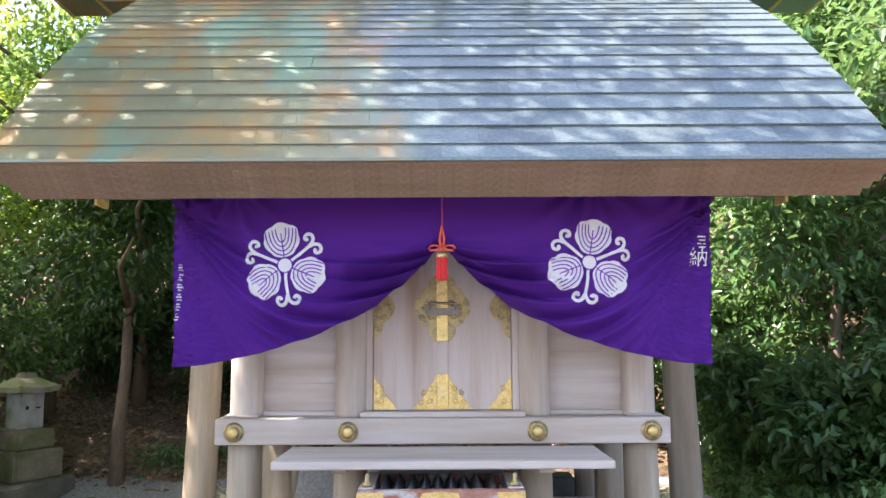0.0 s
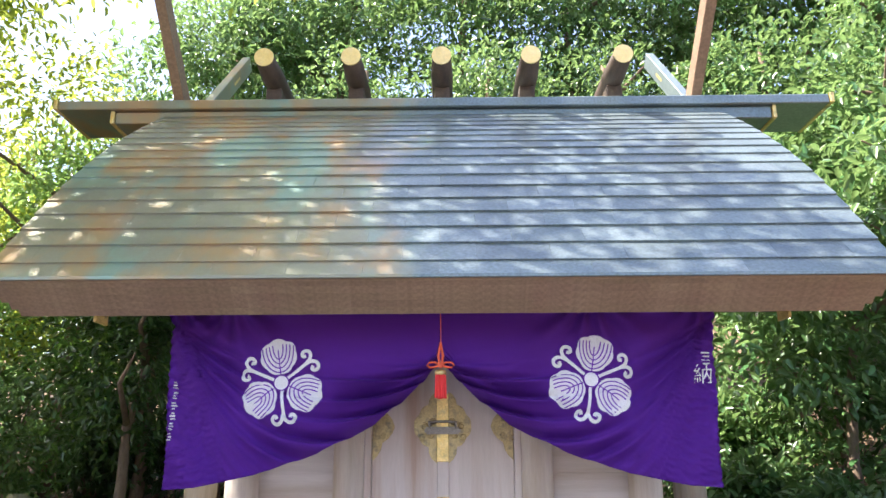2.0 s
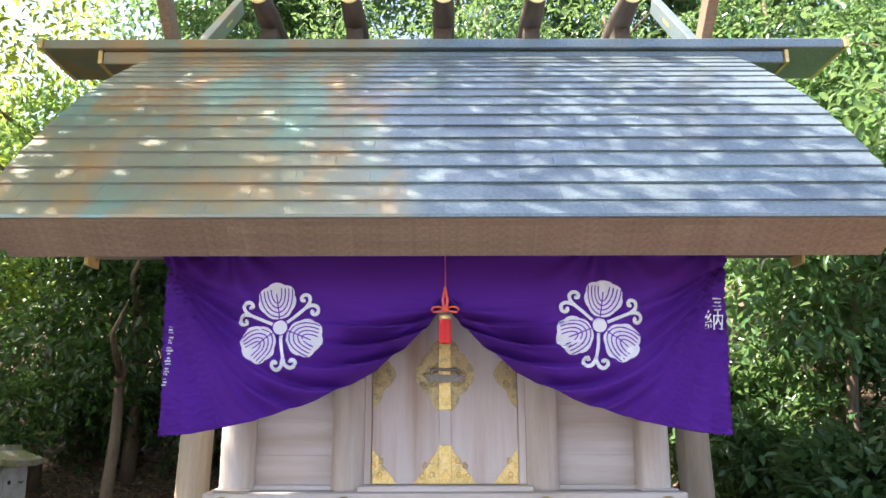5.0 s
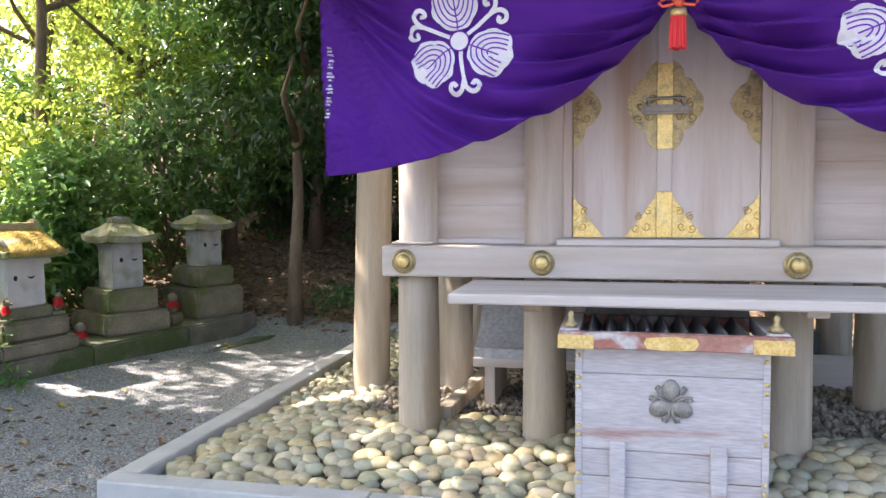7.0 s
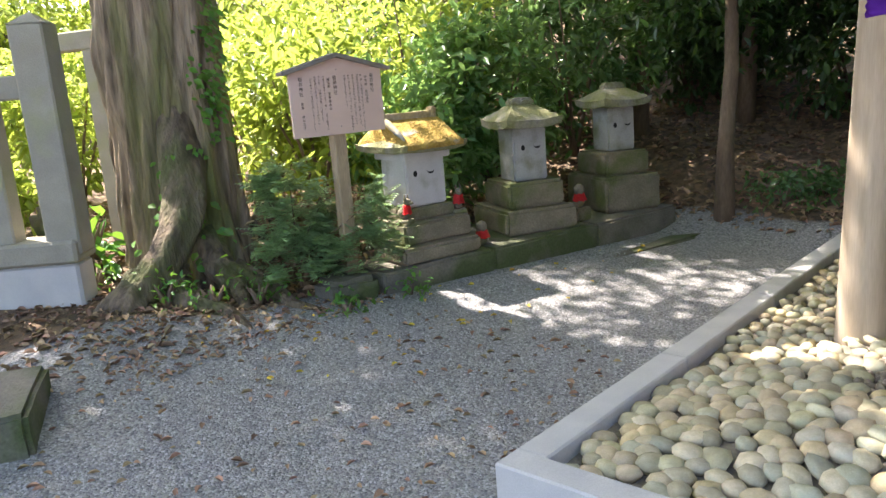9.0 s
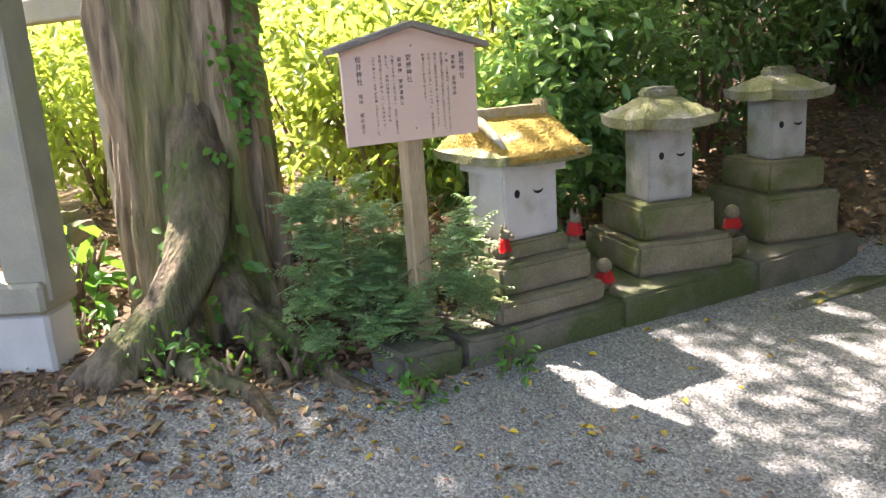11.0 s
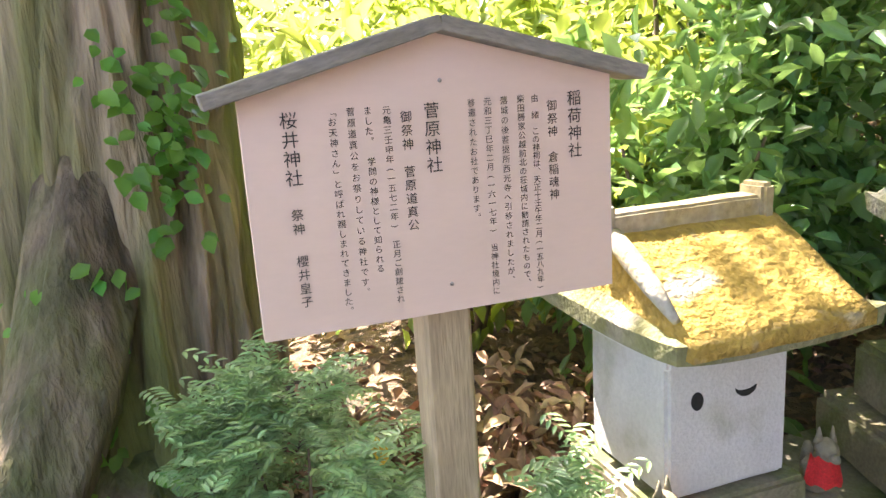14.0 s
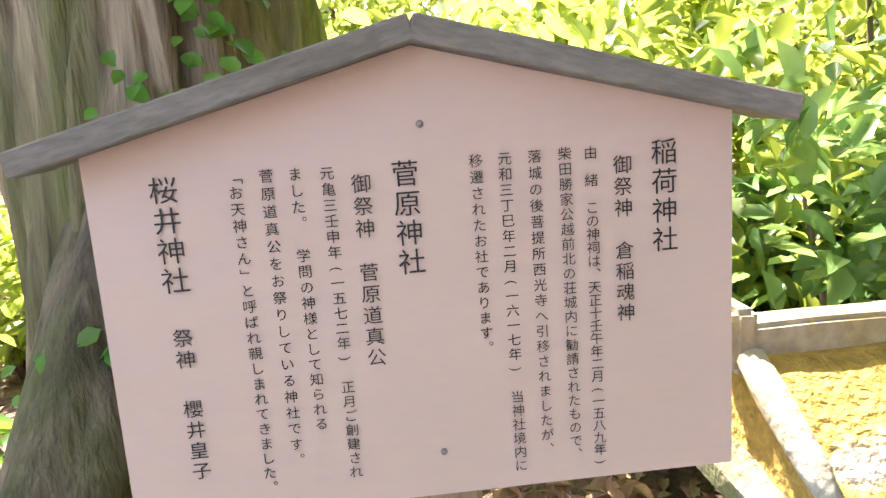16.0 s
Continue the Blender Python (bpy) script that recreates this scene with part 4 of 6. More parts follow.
def crest_on_cloth(cx, cz, scale, turn_deg, name="crest"):
    white, veins = crest_shapes()
    ca, sa = math.cos(radians(turn_deg)), math.sin(radians(turn_deg))

    def place(x, z, lift):
        X, Z = cx + scale * (x * ca - z * sa), cz + scale * (x * sa + z * ca)
        return (X, cloth_y(X, Z) - lift, Z)

    def fill(bm, outline, lift):
        mx, mz = sum(p[0] for p in outline) / len(outline), sum(p[1] for p in outline) / len(outline)
        levels = []
        for t in (1.0, 0.75, 0.5, 0.25):
            levels.append([bm.verts.new(place(mx + (x - mx) * t, mz + (z - mz) * t, lift)) for x, z in outline])
        mid = bm.verts.new(place(mx, mz, lift))
        n = len(outline)
        for a, b in zip(levels, levels[1:]):
            for k in range(n):
                bm.faces.new((a[k], a[(k + 1) % n], b[(k + 1) % n], b[k]))
        for k in range(n):
            bm.faces.new((levels[-1][k], levels[-1][(k + 1) % n], mid))

    def band(bm, pts, width, lift):
        last = None
        for l, r in ribbon(pts, width):
            pair = (bm.verts.new(place(*l, lift)), bm.verts.new(place(*r, lift)))
            if last:
                bm.faces.new((last[0], last[1], pair[1], pair[0]))
            last = pair
    c = None
    for item in sorted(white, key=lambda q: q[0] != "disc"):
        bm = bmesh.new()
        if item[0] == "stem":
            band(bm, item[1], item[2], 0.0090)
        else:
            fill(bm, item[1], 0.0100 if item[0] == "leaf" else 0.0115)
        bmesh.ops.recalc_face_normals(bm, faces=bm.faces[:])
        if c is None:
            c = part(name, bm, M_WHITEDYE, cloth, "white three-leaf crest", abs_=True)
            veins.append(item[1] + item[1][:1])
        else:
            part("crest_" + item[0], bm, M_WHITEDYE, c, abs_=True)
    for v in veins:
        dark = bmesh.new()
        band(dark, v, 0.026, 0.0140)
        bmesh.ops.recalc_face_normals(dark, faces=dark.faces[:])
        part("crest_vein", dark, M_PURPLE, c, abs_=True)


crest_on_cloth(-0.975, 2.325, 0.268, 8)
crest_on_cloth(0.915, 2.335, 0.272, -9)


def glyph_mesh(body, size, name):
    """Letters as a flat mesh in the xy plane, from the built-in font."""
    cu = bpy.data.curves.new(name, "FONT")
    cu.body, cu.size, cu.align_x, cu.align_y = body, size, "CENTER", "CENTER"
    cu.resolution_u = 2
    ob = bpy.data.objects.new(name, cu)
    scene.collection.objects.link(ob)
    me = bpy.data.meshes.new_from_object(ob.evaluated_get(bpy.context.evaluated_depsgraph_get()))
    bpy.data.objects.remove(ob)
    return me


def hem_writing():
    """White dyed marks down both edges of the cloth; one sign can be read."""
    def bar(x0, x1, z0, z1):
        bm = bmesh.new()
        vs = [bm.verts.new((x, cloth_y(x, z) - 0.006, z)) for x, z in ((x0, z0), (x1, z0), (x1, z1), (x0, z1))]
        bm.faces.new(vs)
        part("dyed_mark", bm, M_WHITEDYE, cloth, abs_=True)
    rng = random.Random(4)
    for k in range(6):
        z = 2.34 - k * 0.062
        for q in range(3):
            bar(-1.655 + rng.uniform(0, 0.01), -1.655 + rng.uniform(0.024, 0.038), z - q * 0.017, z - q * 0.017 - 0.010)
    for q in range(4):
        bar(1.60 + 0.01 * (q % 2), 1.655, 2.50 - q * 0.022, 2.490 - q * 0.022)
    me = glyph_mesh("納", 0.125, "letter")
    b2 = bmesh.new()
    b2.from_mesh(me)
    b2.transform(Matrix.Translation((1.60, 0, 2.355)) @ Matrix.Rotation(math.pi / 2, 4, "X"))
    for v in b2.verts:
        v.co.y = min(cloth_y(1.56 + q * 0.02, v.co.z) for q in range(7)) - 0.005
    part("lettering", b2, M_WHITEDYE, cloth, "white dyed letter", abs_=True)


hem_writing()


def tassel():
    t = thing("tassel", pose(0, 4.46, 2.75), "red silk tassel with a bow, hanging before the curtain", "tassel")
    y = 4.455
    part("string", tube([(0, y, 2.76), (0.002, y, 2.55)], [0.003, 0.003]), M_CORD, t, abs_=True)
    part("cord", tube([(0.0, y, 2.55), (-0.014, y, 2.47), (-0.006, y, 2.41)], [0.007, 0.008, 0.008]), M_CORD, t, abs_=True)
    part("cord", tube([(0.0, y, 2.55), (0.014, y, 2.47), (0.006, y, 2.41)], [0.007, 0.008, 0.008]), M_CORD, t, abs_=True)
    for s in (-1, 1):
        loop = [(s * x, y - 0.012, z) for x, z in ((0.0, 2.412), (0.035, 2.43), (0.068, 2.428), (0.080, 2.412), (0.066, 2.398), (0.035, 2.402), (0.0, 2.412))]
        part("bow_loop", tube(loop, [0.007] * 7), M_CORD, t, smooth=True, abs_=True)
    part("knot", lathe([(0.010, -0.016), (0.018, -0.006), (0.018, 0.008), (0.008, 0.016)], 12, m=Matrix.Translation((0, y - 0.012, 2.412))), M_CORD, t, smooth=True, abs_=True)
    part("tassel_head", lathe([(0.030, 0.0), (0.036, -0.018), (0.034, -0.03), (0.034, 0.0)][:3][::-1], 18, m=Matrix.Translation((0, y, 2.385))), M_GOLD, t, "gilt head band", smooth=True, abs_=True)
    bm = bmesh.new()
    for k in range(34):
        a = k * 2.399
        r = 0.031 * math.sqrt((k + 0.5) / 34)
        tube([(r * math.cos(a), y + r * math.sin(a), 2.36), (r * 1.15 * math.cos(a), y + r * 1.15 * math.sin(a), 2.22 + random.uniform(-0.004, 0.004))], [0.0062, 0.0066], 5, bm)
    part("tassel_skirt", bm, M_RED, t, "red silk threads", abs_=True)


tassel()


# ---- offering box ----
def offering_box():
    b = thing("offering_box", pose(0, 4.7, 0.22), "weathered lacquered offering box with a slatted top and gilt fittings", "offering box")
    x0, x1, y0, y1 = -0.415, 0.385, 4.46, 4.96
    for z0, z1 in ((0.21, 0.33), (0.333, 0.452), (0.455, 0.80), (0.802, 0.925)):
        part("front_board", box(x0, x1, y0, y0 + 0.03, z0, min(z1, 0.925), 0.004), M_BOX, b, "faded red-grey lacquered board", abs_=True)
        part("rear_board", box(x0, x1, y1 - 0.03, y1, z0, min(z1, 0.925), 0.004), M_BOX, b, abs_=True)
        for xa in (x0 + 0.002, x1 - 0.032):
            part("side_board", box(xa, xa + 0.03, y0 + 0.032, y1 - 0.032, z0, min(z1, 0.925), 0.004), M_BOX, b, abs_=True)
    for xa in (x0 - 0.012, x1 - 0.018):
        part("corner_strip", box(xa, xa + 0.03, y0 - 0.006, y0 - 0.001, 0.22, 0.92, 0.002), M_BOX, b, "worn corner strip", abs_=True)
        strip_x = xa + 0.015
        for z in (0.30, 0.34, 0.52, 0.56, 0.74, 0.78, 0.88):
            part("nail", lathe([(0.011, 0), (0.008, 0.006), (0.003, 0.009)], 10, m=Matrix.Translation((strip_x, y0 - 0.006, z)) @ Matrix.Rotation(math.pi / 2, 4, "X")), M_GOLD, b, "round brass nail", smooth=True, abs_=True)
    for xa in (-0.275, 0.155):
        part("foot_batten", box(xa, xa + 0.07, y0 - 0.032, y0 - 0.002, 0.16, 0.50, 0.005), M_BOX, b, "worn upright batten", abs_=True)
    # cap frame with gilt pieces
    f = part("cap_frame", box(-0.50, 0.475, 4.39, 4.45, 0.925, 0.995, 0.005), M_CAPRED, b, "worn red lacquer cap rail", abs_=True)
    for xa, xb in ((-0.502, -0.345), (0.315, 0.477)):
        part("gilt_end", box(xa, xb, 4.384, 4.389, 0.923, 0.985, 0.001), M_GOLD, f, "gilt rail end", abs_=True)
    pts = [(-0.12, 0.955), (-0.11, 0.98), (-0.05, 0.985), (0.0, 0.988), (0.05, 0.985), (0.10, 0.98), (0.108, 0.955), (0.09, 0.932), (0.04, 0.928), (-0.05, 0.928), (-0.105, 0.932)]
    part("gilt_plaque", plate(pts, 0.006, m=Matrix.Translation((-0.012, 4.383, 0))), M_GOLD, f, "gilt oval plaque", abs_=True)
    part("cap_frame", box(-0.50, 0.475, 4.95, 5.02, 0.925, 0.995, 0.005), M_CAPRED, b, abs_=True)
    for xa in (-0.50, 0.385):
        part("cap_frame", box(xa, xa + 0.09, 4.452, 4.948, 0.926, 1.0, 0.005), M_BOX, b, abs_=True)
        fx = xa + (0.05 if xa < 0 else 0.04)
        fin = part("finial", lathe([(0.032, 0), (0.032, 0.02), (0.018, 0.028), (0.012, 0.045), (0.016, 0.060), (0.008, 0.075)], 14, m=Matrix.Translation((fx, 4.5, 1.0))), M_OLDGOLD, b, "brass finial", smooth=True, abs_=True)
    # lattice of angled slats over a black sheet that imitates the hollow's shade
    for k in range(9):
        x = -0.36 + k * 0.082
        bm = plate([(x - 0.036, 0.948), (x, 1.008), (x + 0.036, 0.948)], 0.46, m=Matrix.Translation((0, 4.47, 0)))
        part("slat", bm, M_BOXDK, b, "dark ridged slat", abs_=True)
    part("lattice_rail", box(-0.40, 0.38, 4.915, 4.945, 1.0, 1.055, 0.004), M_BOXDK, b, abs_=True)
    part("inner_floor", box(x0 + 0.03, x1 - 0.03, y0 + 0.03, y1 - 0.03, 0.90, 0.915, 0.0), M_HOLE_SHADE, b, abs_=True)
    # iron crest
    bm = bmesh.new()
    for k in range(3):
        a = math.pi / 2 + k * 2 * math.pi / 3
        bmesh.ops.create_uvsphere(bm, u_segments=14, v_segments=8, radius=1.0, matrix=Matrix.Translation((-0.012 + 0.052 * math.cos(a), 4.455, 0.685 + 0.052 * math.sin(a))) @ Matrix.Rotation(-(a - math.pi / 2), 4, "Y") @ Matrix.Diagonal((0.040, 0.018, 0.052, 1)))
        c = a + math.pi / 3
        ux, uz = math.cos(c), math.sin(c)
        for s in (-1, 1):
            pts = [(-0.012 + ux * d - uz * s * o, 4.448, 0.685 + uz * d + ux * s * o) for d, o in ((0.01, 0.005), (0.06, 0.008), (0.088, 0.022), (0.085, 0.036), (0.072, 0.034))]
            tube(pts, [0.006, 0.007, 0.007, 0.006, 0.005], 6, bm)
    part("crest", bm, M_IRON, b, "tarnished metal three-leaf crest", smooth=True, abs_=True)


offering_box()


# ---- stored things under the floor ----
def small_roof():
    t = thing("miniature_roof", pose(-0.75, 6.2, 0.2), "grey miniature shrine roof stored on timbers under the floor", "miniature roof")
    bm = bmesh.new()
    rows = []
    for k in range(9):
        s = k / 8
        rows.append((s * 0.36, 0.62 + 0.30 * s ** 1.5))
    top = [(5.86 + d, z) for d, z in rows] + [(6.58 - d, z) for d, z in rows[-2::-1]]
    loop = top + [(6.58, 0.56), (5.86, 0.56)]
    rings = [[bm.verts.new((x, y, z)) for y, z in loop] for x in (-1.15, -0.35)]
    m = len(loop)
    for k in range(m):
        bm.faces.new((rings[0][k], rings[0][(k + 1) % m], rings[1][(k + 1) % m], rings[1][k]))
    bm.faces.new(rings[0][::-1])
    bm.faces.new(rings[1])
    bmesh.ops.recalc_face_normals(bm, faces=bm.faces[:])
    part("roof_shell", bm, M_GREYROOF, t, abs_=True)
    part("roof_frame", box(-1.16, -0.34, 5.85, 6.59, 0.50, 0.558, 0.004), M_CEDARH, t, abs_=True)
    part("roof_ridge", box(-1.17, -0.33, 6.19, 6.25, 0.905, 0.95, 0.006), M_GREYROOF, t, abs_=True)
    for x in (-1.1, -0.45):
        part("prop", box(x, x + 0.07, 5.95, 6.5, 0.15, 0.498, 0.004), M_CEDAR, t, abs_=True)


small_roof()
solo("timber", box(-0.045, 0.045, -0.75, 0.5, 0, 0.09, 0.006), M_POST, "loose grey timber lying on the cobbles under the shrine", "timber", m=pose(-1.22, 6.25, 0.235, 0, 0, -4))
solo("storage_board", box(-0.42, 0.42, -0.03, 0.03, 0, 0.24, 0.008), M_CEDARH, "weathered grey board on edge under the shrine", "board", m=pose(1.0, 6.9, 0.215))
solo("dark_crate", box(-0.17, 0.17, -0.16, 0.16, 0, 0.38, 0.012), M_BOXDK, "dark crate stored under the shrine floor", "crate", m=pose(1.05, 7.25, 0.215))


# ---- row of little stone shrines ----
ROW = math.degrees(math.atan2(0.214, 0.977))


def row_pose(x, y, z=0.0):
    """A frame whose x axis runs along the row and whose -y axis faces out of it."""
    return pose(x, y, z, 0, 0, 90 - ROW)


def rough_box(x0, x1, y0, y1, z0, z1, bevel=0.02, amount=0.008, cuts=3):
    bm = box(x0, x1, y0, y1, z0, z1, bevel, seg=2)
    bmesh.ops.subdivide_edges(bm, edges=bm.edges[:], cuts=cuts, use_grid_fill=True)
    off = Vector((x0 * 3.1, y1 * 7.7, z1 * 5.3))
    for v in bm.verts:
        v.co += noise.noise_vector(v.co * 6 + off) * amount + noise.noise_vector(v.co * 17 + off) * amount * 0.4
    return bm


platform = thing("stone_platform", row_pose(-5.185, 6.575, 0.0), "long mossy stone platform under the little shrines", "platform")
for x0, x1 in ((-0.62, 0.42), (0.425, 1.60), (1.605, 2.72)):
    part("block", rough_box(x0, x1, -0.27, 0.75, -0.05, 0.30, 0.02, 0.010, 5), M_STONEDK, platform)
solo("edging_slab", rough_box(-0.75, 2.9, -0.62, -0.275, -0.08, 0.03, 0.02, 0.012, 7), M_STONEDK, "mossy edging slab along the foot of the platform", "slab", m=row_pose(-5.185, 6.575, 0.035))


def curved_roof(half_w, front, rear, z0, rise, ridge_half, lip, sweep=0.03, n=12, m_=10):
    """A stone hip roof, eaves swept up at the corners, one closed shell."""
    bm = bmesh.new()
    mid_y = (front + rear) / 2
    tops, bots = [], []
    for i in range(n + 1):
        u = -1 + 2 * i / n
        tr, br = [], []
        for j in range(m_ + 1):
            v = -1 + 2 * j / m_
            x, y = u * half_w, mid_y + v * (rear - front) / 2
            flat = ridge_half / half_w
            d = max(abs(v), max(0, (abs(u) - flat) / (1 - flat)))
            h = rise * (1 - d ** 1.25) + sweep * (abs(u) ** 3) * (abs(v) ** 3) * 1.5
            tr.append(bm.verts.new(Vector((x, y, z0 + lip + h)) + noise.noise_vector(Vector((x, y, z0)) * 9) * 0.007))
            br.append(bm.verts.new((x * 0.97, mid_y + v * 0.97 * (rear - front) / 2, z0 + sweep * (abs(u) ** 3) * (abs(v) ** 3) * 1.5)))
        tops.append(tr)
        bots.append(br)
    for i in range(n):
        for j in range(m_):
            bm.faces.new((tops[i][j], tops[i + 1][j], tops[i + 1][j + 1], tops[i][j + 1]))
            bm.faces.new((bots[i][j], bots[i][j + 1], bots[i + 1][j + 1], bots[i + 1][j]))
    for i in range(n):
        bm.faces.new((tops[i][0], bots[i][0], bots[i + 1][0], tops[i + 1][0]))
        bm.faces.new((tops[i][m_], tops[i + 1][m_], bots[i + 1][m_], bots[i][m_]))
    for j in range(m_):
        bm.faces.new((tops[0][j], tops[0][j + 1], bots[0][j + 1], bots[0][j]))
        bm.faces.new((tops[n][j], bots[n][j], bots[n][j + 1], tops[n][j + 1]))
    bmesh.ops.recalc_face_normals(bm, faces=bm.faces[:])
    return bm


def hollow_body(w, d, z0, z1, hx, hz, parent, mx=0.145, stone=M_PALE):
    """The cell: a solid block; black plates on its front imitate a shaded round hole and crescent slot."""
    bm = rough_box(-w / 2, w / 2, 0.0, d, z0, z1, 0.012, 0.003, 2)
    p = part("cell", bm, stone, parent, "pale grey stone cell", smooth=False)
    hole = lathe([(0.021, -0.012), (0.021, 0.004)], 16, m=Matrix.Translation((hx, -0.0005, hz)) @ Matrix.Rotation(math.pi / 2, 4, "X") @ Matrix.Diagonal((0.85, 1.15, 0.5, 1)))
    part("round_hole", hole, M_HOLE_SHADE, p, "black disc for the shade in a round opening")
    pts = [(hx + mx + 0.032 * math.cos(t), hz + 0.012 + 0.026 * math.sin(t)) for t in np.linspace(math.pi, 2 * math.pi, 9)]
    pts += [(hx + mx + 0.030 * math.cos(t), hz + 0.012 + 0.010 * math.sin(t)) for t in np.linspace(2 * math.pi, math.pi, 9)[1:-1]]
    part("crescent_slot", plate(pts, 0.006, m=Matrix.Translation((0, -0.0045, 0))), M_HOLE_SHADE, p, "black crescent for the shade in a slot")
    return p


def little_shrine_a():
    s = thing("stone_shrine", row_pose(-5.185, 6.575, 0.0), "small stone shrine with a sunlit mossy gabled roof", "stone shrine", "little stone shrines")
    part("base_step", rough_box(-0.40, 0.335, -0.225, 0.55, 0.305, 0.425, 0.02, 0.007), M_STONE, s, "lower stone step")
    part("base_step", rough_box(-0.325, 0.315, -0.14, 0.50, 0.43, 0.595, 0.02, 0.007), M_STONE, s, "upper stone step")
    part("sill", rough_box(-0.235, 0.225, -0.04, 0.42, 0.597, 0.69, 0.012, 0.004), M_STONE, s)
    hollow_body(0.37, 0.36, 0.692, 1.10, -0.098, 0.95, s)
    part("cornice", rough_box(-0.215, 0.215, -0.045, 0.40, 1.06, 1.14, 0.008, 0.003), M_PALE, s)
    part("roof_skirt", curved_roof(0.295, -0.185, 0.55, 1.12, 0.08, 0.25, 0.05, 0.012), M_MOSSROOF, s, "moss-edged stone eave")
    # swelling gable over the skirt
    bm = bmesh.new()
    prof = [(-0.20, 1.185), (-0.14, 1.215), (-0.06, 1.265), (0.04, 1.32), (0.11, 1.36), (0.16, 1.375), (0.21, 1.36), (0.30, 1.32), (0.42, 1.265), (0.50, 1.215), (0.55, 1.185)]
    loop = prof + [(0.55, 1.15), (-0.20, 1.15)]
    xs = np.linspace(-0.265, 0.235, 17)
    rings = [[bm.verts.new(Vector((x, y, z)) + noise.noise_vector(Vector((x * 9, y * 9, z * 4))) * 0.007) for y, z in loop] for x in xs]
    n = len(loop)
    for a, b in zip(rings, rings[1:]):
        for k in range(n):
            bm.faces.new((a[k], a[(k + 1) % n], b[(k + 1) % n], b[k]))
    bm.faces.new(rings[0][::-1])
    bm.faces.new(rings[-1])
    bmesh.ops.recalc_face_normals(bm, faces=bm.faces[:])
    part("roof_gable", bm, M_MOSS, s, "golden moss-covered stone gable roof", smooth=True)
    part("roof_ridge", rough_box(-0.265, 0.205, 0.125, 0.195, 1.355, 1.415, 0.008, 0.004), M_RIDGESTONE, s)
    for x in (-0.29, 0.185):
        part("ridge_end", rough_box(x, x + 0.04, 0.11, 0.21, 1.34, 1.445, 0.01, 0.004), M_RIDGESTONE, s)
    for x in (-0.278,):
        pts = [(x + 0.0125, y - 0.005, z + 0.012) for y, z in prof[1:5]]
        part("gable_rib", tube(pts, [0.010, 0.022, 0.026, 0.022], 10), M_RIDGESTONE, s, smooth=True)


def little_shrine_b(x, y, w, zs, roof_half, low, high, turn, label, name="stone_shrine"):
    b0, b1, b2, b3, top = zs
    s = thing(name, row_pose(x, y, 0.0) @ Matrix.Rotation(radians(turn), 4, "Z"), label, "stone shrine", "little stone shrines")
    part("base_step", rough_box(-low, low, -0.19, 0.56, b0, b1 - 0.003, 0.025, 0.010), M_STONE, s, "rough lower stone step")
    part("base_step", rough_box(-high, high, -0.10, 0.46, b1, b2 - 0.003, 0.025, 0.008), M_STONE, s, "upper stone step")
    hollow_body(w, w * 0.98, b2, b3, -0.068, b3 - 0.17, s, 0.135, M_GREYSTONE)
    part("roof", curved_roof(roof_half, -0.13, w + 0.13, b3 + 0.0, top - b3 - 0.10, roof_half * 0.3, 0.065, 0.018), M_MOSSROOF, s, "thick mossy stone hip roof")
    part("roof_ridge", rough_box(-roof_half * 0.45, roof_half * 0.45, w / 2 - 0.06, w / 2 + 0.06, top - 0.075, top, 0.02, 0.008), M_MOSSROOF, s)


little_shrine_a()
little_shrine_b(-4.985, 7.70, 0.315, (0.30, 0.51, 0.735, 1.19, 1.44), 0.265, 0.34, 0.265, -16, "small stone shrine with a mossy hipped roof, chipped at one corner")
little_shrine_b(-4.735, 8.85, 0.29, (0.30, 0.64, 0.865, 1.275, 1.50), 0.255, 0.30, 0.24, -16, "small pale stone shrine with a mossy cap in the shade")


